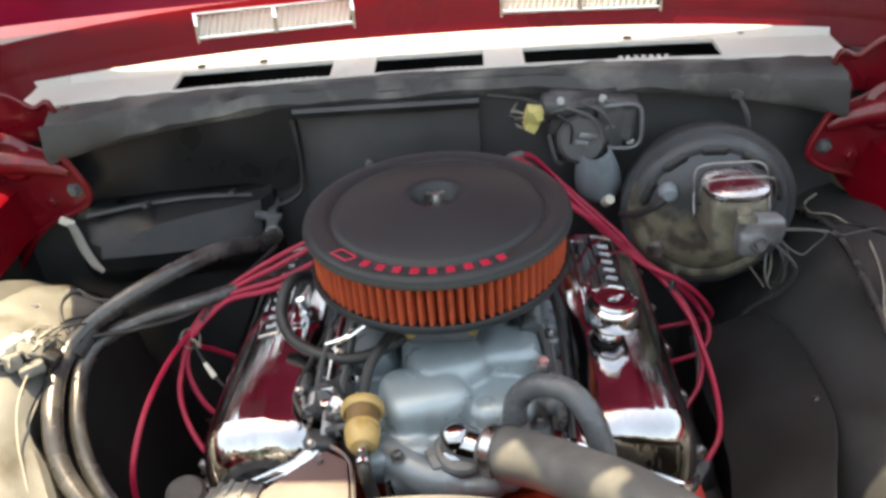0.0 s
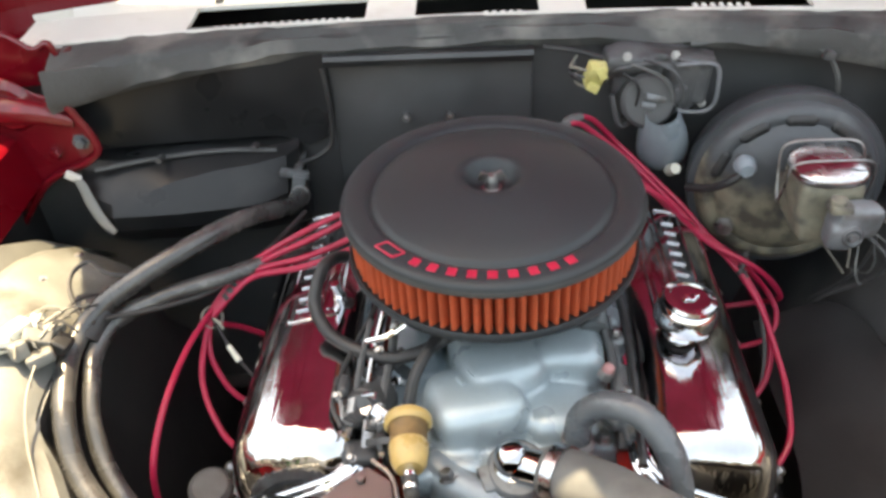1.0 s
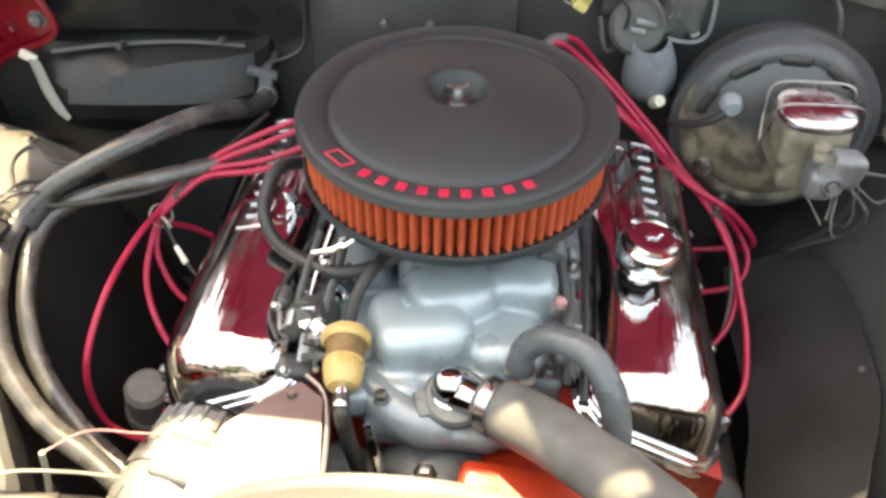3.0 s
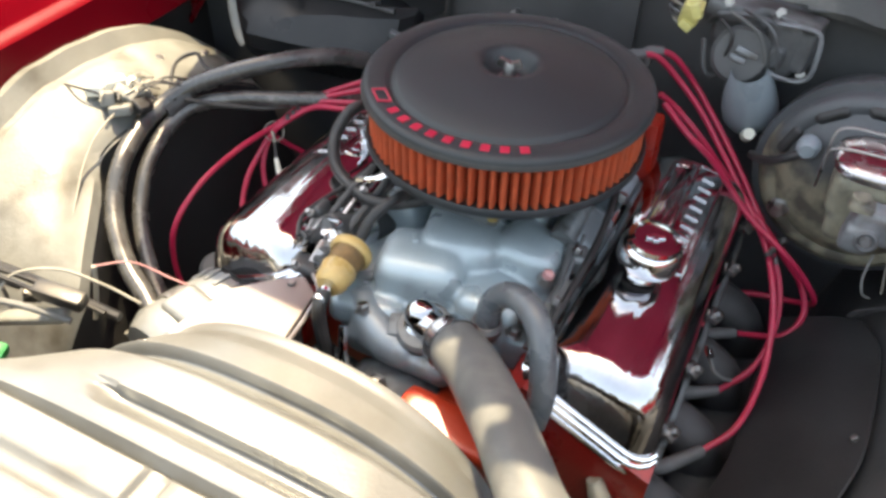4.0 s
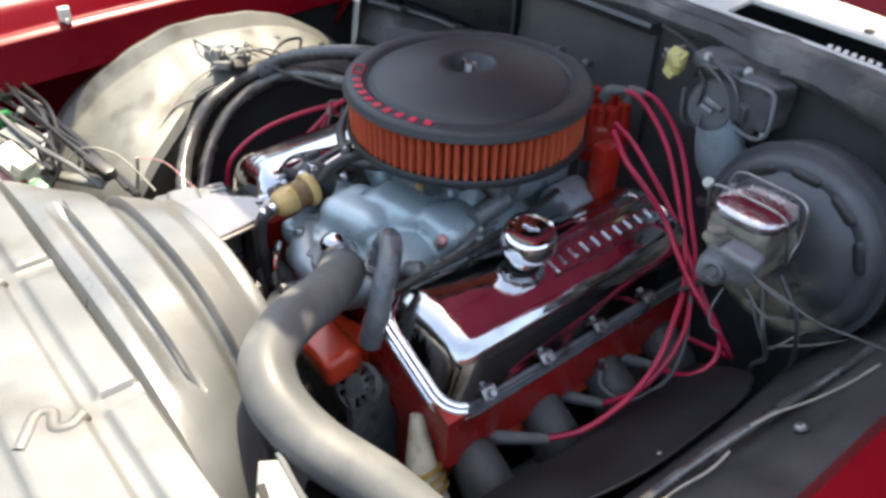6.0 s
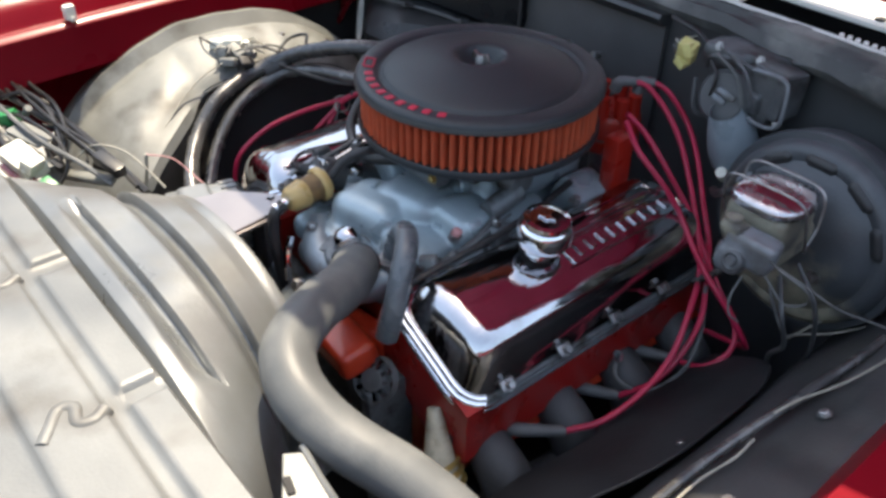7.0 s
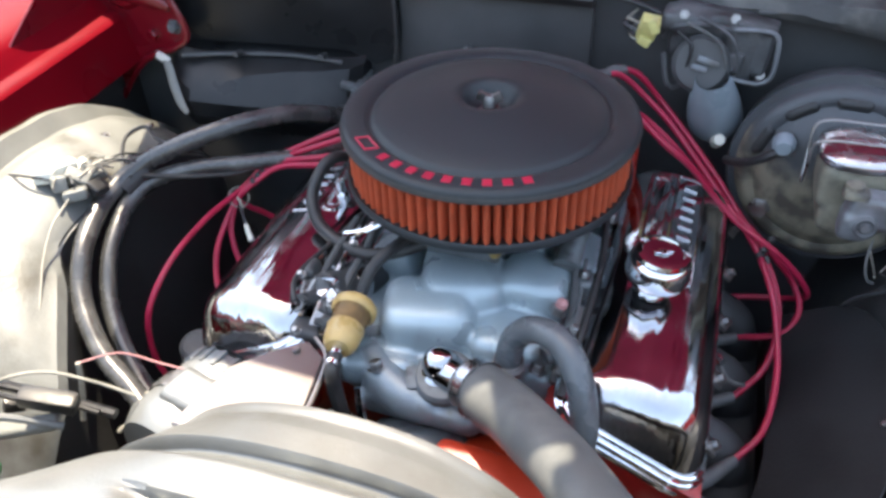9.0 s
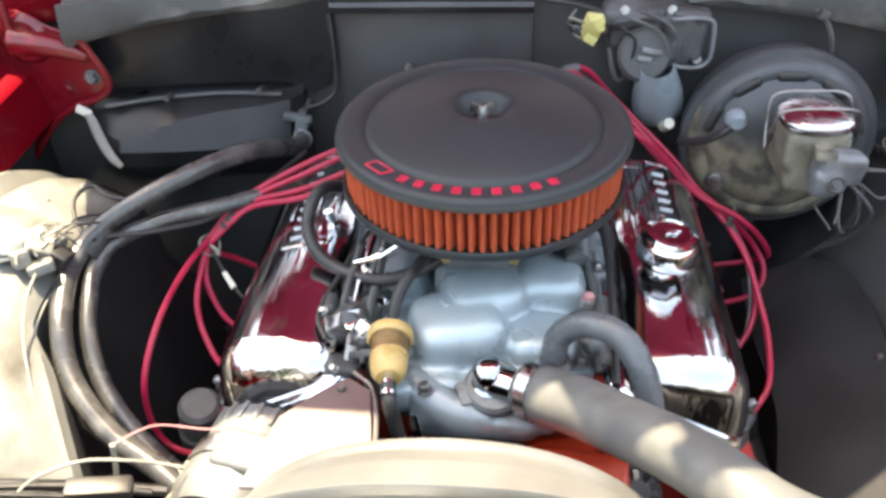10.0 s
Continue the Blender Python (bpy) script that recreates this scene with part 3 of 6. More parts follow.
for k in range(81):
    y = -0.58 + 0.01065 * k
    c = (well_crown(y - 0.03) + well_crown(y - 0.015) + well_crown(y) + well_crown(y + 0.015) + well_crown(y + 0.03)) / 5 + 0.0012 * math.sin(31 * y) + 0.0008 * math.sin(77 * y + 1)
    inn = 0.528 + 0.08 * max(0.0, (y - 0.05) / 0.24) ** 2 - min(0.09, 0.6 * max(0.0, -0.20 - y))
    g = 0.0005 + 0.014 * ease((-0.18 - y) / 0.06)
    rows.append([(-0.745, y, c - 0.022), (-0.72, y, c - 0.016), (-0.706, y, c - 0.012), (-0.699, y, c + 0.000), (-0.684, y, c + 0.002), (-0.675, y, c - 0.010), (-0.666, y, c - 0.021), (-0.655, y, c - 0.021), (-0.643, y, c - 0.013 + dent(0.643, y)), (-0.625, y, c - 0.013 + dent(0.625, y)), (-(inn + 0.075), y, c - 0.021 + dent(0.60, y)), (-(inn + 0.05), y, c - 0.031 + dent(0.57, y)), (-(inn + 0.025), y, c - 0.044 + dent(0.54, y)), (-(inn + 0.012), y, c - 0.056), (-(inn + 0.006 - 0.6 * g), y, c - 0.064), (-(inn + 0.003 - g), y, c - 0.064 - 1.3 * g)])
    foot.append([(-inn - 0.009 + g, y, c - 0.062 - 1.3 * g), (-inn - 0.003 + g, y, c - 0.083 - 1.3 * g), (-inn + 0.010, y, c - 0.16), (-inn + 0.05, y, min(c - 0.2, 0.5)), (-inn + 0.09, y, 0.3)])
# added sheet, keeps ground bounce off the lower firewall
solo("floor_bounce_block", box(-0.93, -0.56, 0.27, -0.36, 0.31, 0.285, 0.004), BLACK_DEEP, "black sheet added below the wheelhouse to block ground bounce", "splash shield", kind="structure")
inner_l = thing("inner_fender", "cream primed wheelhouse, sunlit and stained", "inner fender", (-0.65, -0.2, 0.7), "inner fenders")
part("wheelhouse", thick(loft(rows, closed=False, caps=False), 0.003), WELL_PAINT, inner_l)
# skirt coloured black to stand for shade below the cream sheet
part("skirt", thick(loft(foot, closed=False, caps=False), 0.003), BLACK_DEEP, inner_l, "lower skirt blackened for the shaded hole below")
for x, y in ((-0.60, 0.02), (-0.60, 0.12)):
    part("bolt", bolt((x, y, well_crown(y) - 0.024), None, 0.006, 0.003), STEEL, inner_l)

rows = []
for k in range(45):
    y = -0.85 + 0.0275 * k
    low = 0.22 * ease((y - 0.13) / 0.20) + 0.25 * ease((-0.42 - y) / 0.25)
    ripple = 0.0015 * math.sin(23 * y) + 0.001 * math.sin(61 * y)
    ridge = 0.006 * ease(1 - abs(y - 0.10) / 0.05)
    rows.append([(x, y, 0.60 + (z - 0.60) * (1 - low if z > 0.60 else 1) + ripple + ridge * (0.50 < x < 0.62) + 0.02 * y * (x > 0.62)) for x, z in ((0.662, 0.824), (0.632, 0.813), (0.604, 0.799), (0.578, 0.779), (0.560, 0.757), (0.545, 0.738), (0.525, 0.708), (0.505, 0.678), (0.47, 0.60), (0.43, 0.45), (0.40, 0.28))])
inner_r = thing("inner_fender", "black dusty inner fender panel with a pressed ridge", "inner fender", (0.6, -0.2, 0.6), "inner fenders")
part("wheelhouse", thick(loft(rows, closed=False, caps=False), 0.003), BLACK_DUSTY, inner_r)
for x, y, z in ((0.612, -0.075, 0.806), (0.606, 0.10, 0.800), (0.612, -0.24, 0.804)):
    part("bolt", bolt((x, y, z), pose(0, 0, 0, 0, -25, 0), 0.006, 0.004), STEEL, inner_r)

seat = pose(0.495, 0, 0.684, 0, -35, 0)
outline = spline([(-0.13, 0.12, 0), (-0.03, 0.10, 0), (0.006, 0.05, 0), (0.015, 0.0, 0), (0.016, -0.08, 0), (0.011, -0.15, 0), (-0.002, -0.195, 0), (-0.020, -0.235, 0), (-0.040, -0.280, 0), (-0.075, -0.330, 0), (-0.15, -0.345, 0), (-0.165, -0.25, 0), (-0.140, -0.137, 0), (-0.14, 0.02, 0)], 4)
part("splash_flap", plate([tuple(p[:2]) for p in outline], seat, 0.004), FLAP_RUBBER, inner_r, "dusty black rubber splash flap")
part("flap_stud", bolt(seat @ Vector((0.0, -0.119, 0.004)), pose(0, 0, 0, 0, -35, 0), 0.0042, 0.003), STEEL, inner_r, "bright stud in the flap")
# black sheet painted in as the darkness of the front cavity
part("cavity_shade", add(box(-0.72, -0.88, 0.585, -0.30, -0.44, 0.60, 0.006), box(-0.34, -0.86, 0.45, -0.325, -0.46, 0.595, 0.003)), BLACK_DEEP, inner_l, "black sheet standing in for the dark cavity")

# dark floor of the bay and front closing panel
solo("bay_floor", box(-0.75, -0.85, 0.27, 0.75, 0.45, 0.285, 0), BLACK_DEEP, "black floor and frame below the engine", "bay floor", kind="structure")
# added side panels that block daylight leaking into the bay
for side, name in ((-1, "wall_light_block_left"), (1, "wall_light_block_right")):
    solo(name, box(min(side * 0.745, side * 0.757), 0.12, 0.285, max(side * 0.745, side * 0.757), 0.36, 0.872, 0.002), BLACK_DEEP, "black panel added beside the firewall to keep stray light out", "side panel", kind="structure")
solo("wall_front", add(box(-0.9, -0.9, 0.3, 0.9, -0.885, 0.80, 0.003)), RED_INNER, "red front panel that closes the bay", "front panel", kind="structure")


# ---------------------------------------------------------------- hood hinges
def hinge(side, label):
    """A gusset plate facing forward, a round pivot, folded edges and the arms that carry the hood."""
    h = thing("hinge_mechanism", label, "hood hinge", (side * 0.68, 0.26, 0.86), "hood hinges")
    face = Matrix.Translation((0, 0.262, 0)) @ pose(0, 0, 0, 90, 0, 0)
    out = [(0.592, 0.862), (0.588, 0.885), (0.600, 0.915), (0.612, 0.942), (0.655, 0.958), (0.70, 0.985), (0.76, 0.985), (0.79, 0.90), (0.80, 0.72), (0.765, 0.72), (0.70, 0.80), (0.655, 0.832), (0.62, 0.845)]
    part("gusset", plate([(side * x, z) for x, z in out][:: side], face, 0.005), RED_INNER, h)
    part("folded_edge", tube([(side * x, 0.250, z) for x, z in ((0.765, 0.715), (0.70, 0.797), (0.655, 0.829), (0.618, 0.842), (0.590, 0.862), (0.588, 0.888), (0.612, 0.944))], 0.006, 8), RED_INNER, h)
    part("side_plate", plate([(0.02, 0.78), (0.26, 0.80), (0.26, 0.97), (0.16, 0.985), (0.05, 0.92)], pose(side * 0.755, 0, 0, 90, 0, 90), 0.004), RED_INNER, h)
    part("pressed_boss", turned([(0.016, 0.006), (0.032, 0.006), (0.040, 0.0), (0.042, -0.004)], pose(side * 0.70, 0.255, 0.94, 90, 0, 0), 28), RED_INNER, h)
    part("pivot_ring", turned([(0.010, 0.0), (0.012, 0.016), (0.019, 0.018), (0.021, 0.012), (0.021, 0.0)], pose(side * 0.70, 0.255, 0.94, 90, 0, 0), 24), RED_INNER, h)
    part("pivot_hole", turned([(0.0, 0.010), (0.0115, 0.010)], pose(side * 0.70, 0.255, 0.94, 90, 0, 0), 16), BLACK_DEEP, h, "dark pivot hole")
    part("boss_tube", tube([(side * 0.715, 0.246, 0.943), (side * 0.675, 0.250, 0.936), (side * 0.640, 0.254, 0.926), (side * 0.612, 0.258, 0.912)], [0.022, 0.020, 0.016, 0.010], 14), RED_INNER, h)
    part("arm_rod", tube([(side * 0.712, 0.246, 0.95), (side * 0.716, 0.255, 1.02), (side * 0.716, 0.29, 1.12), (side * 0.70, 0.36, 1.22)], 0.009, 12), RED_INNER, h)
    part("upper_gusset", plate([(side * x, z) for x, z in ((0.640, 0.955), (0.622, 0.985), (0.628, 1.020), (0.655, 1.012), (0.690, 1.035), (0.745, 1.045), (0.765, 0.960), (0.69, 0.950))][:: side], Matrix.Translation((0, 0.300, 0)) @ pose(0, 0, 0, 90, 0, 0), 0.004), RED_INNER, h)
    part("folded_edge", tube([(side * x, 0.292, z) for x, z in ((0.640, 0.955), (0.622, 0.985), (0.628, 1.020), (0.655, 1.012), (0.690, 1.035), (0.745, 1.045))], 0.005, 8), RED_INNER, h)
    part("bracket_ear", slab(side * 0.622, 0.30, 0.965, 0.035, 0.08, 0.05, 10, side * 20, 0, 0.006), RED_INNER, h)
    for x, z, m in ((0.612, 0.878, CAST_GREY), (0.655, 0.862, RED_INNER)):
        part("bolt", turned([(0, 0.010), (0.007, 0.010), (0.010, 0.006), (0.010, 0), (0.014, 0), (0.014, -0.004)], pose(side * x, 0.256, z, 90, 0, 0), 6), m, h, "dark steel bolt")
    return h


hinge(-1, "bright red hood hinge in the sun at the fender's rear end")
hinge(1, "red hood hinge in shade with a round pivot ring")

# ---------------------------------------------------------------- fan shroud and radiator panel
def arch(y, a, b, zc, n, count=44, dx=0.0):
    out = []
    for k in range(count + 1):
        t = math.pi * (1.06 - 1.12 * k / count)
        c, s = math.cos(t), math.sin(t)
        out.append((-0.02 + dx + a * math.copysign(abs(c) ** (2 / n), c), y, zc + b * math.copysign(abs(s) ** (2 / n), s)))
    return out


shroud = thing("fan_shroud", "weathered bare aluminium fan shroud with stepped arched ribs", "fan shroud", (0, -0.48, 0.6))
ys = [-0.406, -0.407, -0.410, -0.414, -0.418, -0.422] + [-0.425 - 0.0021 * k for k in range(73)] + [-0.579, -0.581, -0.583]


rows = []
for y in ys:
    u = (-0.41 - y) / 0.19
    a = float(np.interp(y, [-0.59, -0.578, -0.535, -0.48, -0.425, -0.41, -0.406], [0.41, 0.395, 0.335, 0.272, 0.229, 0.226, 0.214]))
    b = float(np.interp(y, [-0.584, -0.580, -0.576, -0.56, -0.48, -0.44, -0.422, -0.416, -0.410, -0.406], [0.212, 0.220, 0.228, 0.231, 0.230, 0.223, 0.215, 0.2165, 0.2155, 0.204]))
    row = []
    for x, yy, z in arch(y, a, b, 0.64, 2.2 + 1.4 * max(0.0, u) ** 1.5, 96):
        deep = 0.0
        for yc, x0, x1, amount in ((-0.470, -0.40, 0.36, 0.072), (-0.535, -0.16, 0.224, 0.066)):
            over = max(0.0, x0 + 0.02 - x, x - x1 + 0.02) / 0.02
            f = yc - y + 0.012 * over * over
            deep = max(deep, amount * ease(f / 0.0042) * (1 - ease((f - 0.008) / 0.020)) * (1 - ease(over)))
        k = 1 - deep
        row.append((-0.02 + (x + 0.02) * k, yy, 0.64 + (z - 0.64) * k))
    rows.append(row)
part("arched_throat", thick(loft(rows, closed=False, caps=False), 0.003), SHROUD, shroud, angle=38)
# added black liner: the throat's shade, as the chrome covers mirror it
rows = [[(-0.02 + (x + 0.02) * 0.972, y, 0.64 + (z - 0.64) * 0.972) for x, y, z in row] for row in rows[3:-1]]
part("throat_shade", thick(loft(rows, closed=False, caps=False), 0.001), BLACK_DEEP, shroud, "black liner added for the shade inside the throat", angle=38)
bracket = part("corner_bracket", add(plate([(0.338, -0.516), (0.328, -0.532), (0.392, -0.572), (0.445, -0.572), (0.450, -0.546), (0.400, -0.524)][::-1], pose(0, 0, 0.846, 0, 4, 0), 0.004), tube([(0.330, -0.512, 0.824), (0.368, -0.518, 0.822), (0.408, -0.523, 0.818), (0.455, -0.543, 0.814)], 0.0035, 8)), RAD_SHEET, shroud, "slotted bare-metal corner bracket")
for x, y, w, d in ((0.362, -0.546, 0.020, 0.008), (0.388, -0.560, 0.022, 0.008), (0.416, -0.562, 0.018, 0.009)):
    part("slot", slab(x, y, 0.8508 - 0.07 * x, w, d, 0.003, 0, 4, -14, 0.001, 1), BLACK_DEEP, bracket, "dark slot")
part("throat_lip", tube(arch(-0.4065, 0.2155, 0.2055, 0.64, 2.2, 64), 0.0028, 8, 1), SHROUD, shroud, "rolled lip round the throat")
rad = thing("radiator", "pale bare-metal radiator top panel with pressed ribs", "radiator", (0.1, -0.66, 0.85))


def pressed(x, y):
    """Height of the top panel: raised fields between a long valley, cross valleys and a front step."""
    def valley(d, half, wall):
        return 1 - ease((abs(d) - half) / wall)
    z = 0.8625 - 0.02 * max(0.0, abs(x - 0.05) - 0.4) * 4
    dip = max(valley(y + 0.633, 0.006, 0.006), ease((-0.706 - y) / 0.008), valley(y + 0.582, 0.001, 0.005))
    if y > -0.636:
        dip = max(dip, max(valley(x - c, 0.009, 0.006) for c in (-0.295, -0.045, 0.205, 0.455)))
    return z - 0.0065 * dip - (0.025 if y > -0.5835 else 0.0) - 0.05 * ease((-0.84 - y) / 0.03)


cols = sorted({round(-0.44 + 0.012 * k, 4) for k in range(84)} | {round(c + q, 4) for c in (-0.295, -0.045, 0.205, 0.455) for q in (-0.016, -0.013, -0.009, 0.009, 0.013, 0.016)})
deep = [-0.5825, -0.5845, -0.588, -0.592, -0.60, -0.608, -0.616, -0.620, -0.623, -0.626, -0.630, -0.636, -0.640, -0.643, -0.646, -0.655, -0.67, -0.685, -0.70, -0.706, -0.709, -0.712, -0.716, -0.74, -0.78, -0.82, -0.84, -0.85, -0.86, -0.87]
part("top_sheet", thick(loft([[(x, y, pressed(x, y)) for y in deep] for x in cols], closed=False, caps=False), 0.003), RAD_SHEET, rad, angle=50)
for x in (-0.295, -0.045, 0.205, 0.455):
    part("pressed_bead", tube([(x + 0.002, -0.642, 0.8570), (x + 0.010, -0.655, 0.8570), (x + 0.004, -0.668, 0.8570), (x - 0.016, -0.664, 0.8570), (x - 0.022, -0.676, 0.8570), (x - 0.004, -0.690, 0.8570), (x + 0.012, -0.702, 0.8570)], 0.0085, 12), RAD_SHEET, rad)
part("core", box(-0.42, -0.86, 0.35, 0.52, -0.59, 0.848, 0.004), BLACK_DEEP, rad, "dark radiator core")


# ================================================================ the engine
engine = thing("engine_block", "orange painted engine block below the heads", "engine block", (0, 0, 0.45))
part("block", add(box(-0.17, -0.245, 0.36, 0.17, 0.22, 0.60, 0.012), loft([[(-0.17, y, 0.58), (-0.30, y, 0.575), (-0.19, y, 0.70), (0.19, y, 0.70), (0.30, y, 0.575), (0.17, y, 0.58)] for y in (-0.245, 0.215)])), ORANGE_BLOCK, engine)
part("timing_cover", turned([(0, 0.02), (0.07, 0.02), (0.085, 0.0), (0.09, -0.02)], pose(0, -0.275, 0.53, 90, 0, 0), 24), CAST_GREY, engine, "dark timing cover")


def bank(s, y):
    """Mirrors and shifts the right-hand bank's drawing (x, z) to either side."""
    return lambda x, yy, z: (s * x, yy + y, z)


def cylinder_head(side, y):
    at = bank(side, y)
    h = thing("cylinder_head", "red painted cylinder head under a chrome valve cover", "cylinder head", (side * 0.24, 0, 0.66), "cylinder heads")
    sec = lambda yy: [at(x, yy, z) for x, z in ((0.13, 0.735), (0.155, 0.757), (0.306, 0.684), (0.304, 0.60), (0.262, 0.57), (0.14, 0.66))]
    part("casting", loft([sec(-0.282), sec(0.21)]), RED_HEAD, h)
    for k in range(4):
        yy = -0.20 + 0.115 * k
        part("plug_boss", turned([(0, 0.012), (0.016, 0.012), (0.018, 0.0), (0.02, -0.012)], Matrix.Translation(at(0.285, yy, 0.59)) @ pose(0, 0, 0, 0, side * 105, 0), 12), RED_HEAD, h)
    return h


def cover_loop(inner, outer, y0, y1, r, at, n=6):
    """A rounded rectangle between an inner and an outer (x, z) line, from y0 to y1."""
    (xi, zi), (xo, zo) = inner, outer
    w = math.hypot(xo - xi, zo - zi)
    pts = []
    for cu, cy, a0 in ((r, y0 + r, 180), (w - r, y0 + r, 270), (w - r, y1 - r, 0), (r, y1 - r, 90)):
        for k in range(n + 1):
            a = radians(a0 + 90 * k / n)
            u = (cu + r * math.cos(a)) / w
            pts.append(at(xi + (xo - xi) * u, cy + r * math.sin(a), zi + (zo - zi) * u))
    return pts


def valve_cover(side, y):
    at = bank(side, y)
    v = thing("valve_cover", "chromed valve cover with raised lettering bars and a rolled flange" if side > 0 else "chromed valve cover mirroring the red hood, beside the plug wires", "valve cover", (side * 0.24, 0, 0.75), "valve covers")
    levels = [((0.156, 0.764), (0.303, 0.694), -0.272, 0.198, 0.036), ((0.158, 0.771), (0.304, 0.715), -0.269, 0.197, 0.037), ((0.161, 0.777), (0.3025, 0.733), -0.265, 0.194, 0.037), ((0.165, 0.782), (0.300, 0.748), -0.261, 0.191, 0.036),
              ((0.170, 0.786), (0.296, 0.7585), -0.256, 0.188, 0.034), ((0.176, 0.7887), (0.2895, 0.7672), -0.251, 0.185, 0.030), ((0.183, 0.7905), (0.2805, 0.7738), -0.246, 0.181, 0.025), ((0.190, 0.7915), (0.2690, 0.7792), -0.241, 0.177, 0.020),
              ((0.198, 0.7920), (0.2575, 0.7831), -0.237, 0.174, 0.014), ((0.205, 0.7921), (0.248, 0.7858), -0.234, 0.171, 0.010), ((0.212, 0.7918), (0.240, 0.7878), -0.2315, 0.169, 0.007), ((0.218, 0.7912), (0.233, 0.7893), -0.2295, 0.167, 0.004)]
    part("shell", loft([cover_loop(*q, at) for q in levels]), CHROME_PRESSED, v, angle=75)
    for grow, drop, r in ((0.004, 0.0, 0.0042), (0.009, 0.006, 0.0045), (0.012, 0.013, 0.0040)):
        ring = cover_loop((0.156 - grow, 0.765 - drop * 0.9 + grow * 0.4), (0.303 + 0.2 * grow, 0.692 - drop - grow * 0.4), -0.270 - grow, 0.198 + grow, 0.032 + grow, at, 5)
        # the loop runs inner front corner, outer front corner, outer back corner, inner back corner
        part("flange_roll", tube(ring[18:] + ring[:11], r, 8, 1), CHROME_BRIGHT, v, "rolled chrome flange")
        # same roll in dark metal, shade on the outer side put into its colour
        part("flange_shade", tube(ring[10:19], r * 0.8, 8, 1), CAST_GREY, v, "outer side of the flange, darkened for shade")
    # two embossed fields along the top: a plain one and one with plain bars in place of a cast name
    top = lambda x, yy, up=0.0: at(x, yy, float(np.interp(x, [0.183, 0.198, 0.212, 0.233, 0.248, 0.2575, 0.269, 0.2805], [0.7905, 0.7920, 0.7918, 0.7893, 0.7858, 0.7831, 0.7792, 0.7738])) + up)
    for x0, x1, y0, y1 in ((0.196, 0.219, -0.055, 0.150), (0.226, 0.262, -0.060, 0.165)):
        loop = []
        for cx, cy, a0 in ((x0 + 0.008, y0 + 0.008, 180), (x1 - 0.008, y0 + 0.008, 270), (x1 - 0.008, y1 - 0.008, 0), (x0 + 0.008, y1 - 0.008, 90)):
            loop += [top(cx + 0.008 * math.cos(radians(a0 + 30 * q)), cy + 0.008 * math.sin(radians(a0 + 30 * q))) for q in range(4)]
        part("raised_rib", tube(loop + loop[:1], 0.0022, 8, 2), CHROME, v)
    for k in range(9):
        yy = 0.140 - 0.022 * k
        part("raised_bar", slab(*top(0.244, yy, 0.0006), 0.019, 0.011, 0.005, 0, side * 14, 0, 0.002, 3), CHROME, v)
    part("raised_strip", slab(*top(0.2075, 0.048, 0.0), 0.010, 0.185, 0.004, 0, side * 1, 0, 0.0018, 3), CHROME, v)
    for k in range(5):
        yy = -0.22 + 0.1 * k
        part("hold_down", add(slab(side * 0.309, yy + y, 0.703, 0.014, 0.022, 0.005, 0, side * 45, 0, 0.0015), bolt(at(0.312, yy, 0.704), pose(0, 0, 0, 0, side * 45, 0), 0.006, 0.007)), STEEL, v, "steel hold-down tab")
    return v


for side, y in ((1, 0.0), (-1, 0.012)):
    cylinder_head(side, y)
    valve_cover(side, y)

# oil filler cap standing on the right-hand cover
cap = thing("oil_cap", "chrome push-in oil breather cap on the valve cover", "oil cap", (0.218, -0.083, 0.785))
tilt = pose(0.218, -0.083, 0.780, 0, 6, 0)
part("neck", turned([(0.030, -0.003), (0.024, 0.002), (0.021, 0.008), (0.0205, 0.018), (0.016, 0.02), (0.0, 0.02)], tilt, 32), CHROME_BRIGHT, cap)
part("gasket", turned([(0.022, 0.018), (0.0235, 0.020), (0.0235, 0.024), (0.020, 0.026), (0, 0.026)], tilt, 24), RUBBER, cap, "dark rubber ring")
part("canister", turned([(0.018, 0.025), (0.031, 0.0265), (0.0345, 0.029), (0.0365, 0.033), (0.037, 0.040), (0.036, 0.052), (0.034, 0.057), (0.030, 0.060)], tilt, 40), CHROME_BRIGHT, cap)
part("top", turned([(0.031, 0.058), (0.032, 0.062), (0.030, 0.066), (0.024, 0.0675), (0.023, 0.0655), (0, 0.0650)], tilt, 40), CHROME, cap)
part("emblem", add(slab(0.225, -0.083, 0.8462, 0.022, 0.006, 0.002, 0, 6, 30, 0.0006, 1), slab(0.225, -0.083, 0.8462, 0.008, 0.012, 0.002, 0, 6, 30, 0.0006, 1)), CHROME_BRIGHT, cap)

# breather and grommet on the other cover
pcv = thing("breather_valve", "small chrome breather valve on the valve cover", "breather valve", (-0.19, -0.02, 0.79))
part("grommet", turned([(0.014, 0), (0.015, 0.004), (0.010, 0.006), (0, 0.006)], pose(-0.192, -0.02, 0.785, 0, -10, 0), 16), RUBBER, pcv)
part("valve", turned([(0.008, 0.004), (0.009, 0.02), (0.006, 0.024), (0.006, 0.04), (0, 0.04)], pose(-0.192, -0.02, 0.785, 0, -10, 0), 16), CHROME_BRIGHT, pcv)

# ---------------------------------------------------------------- intake manifold
bm = bmesh.new()
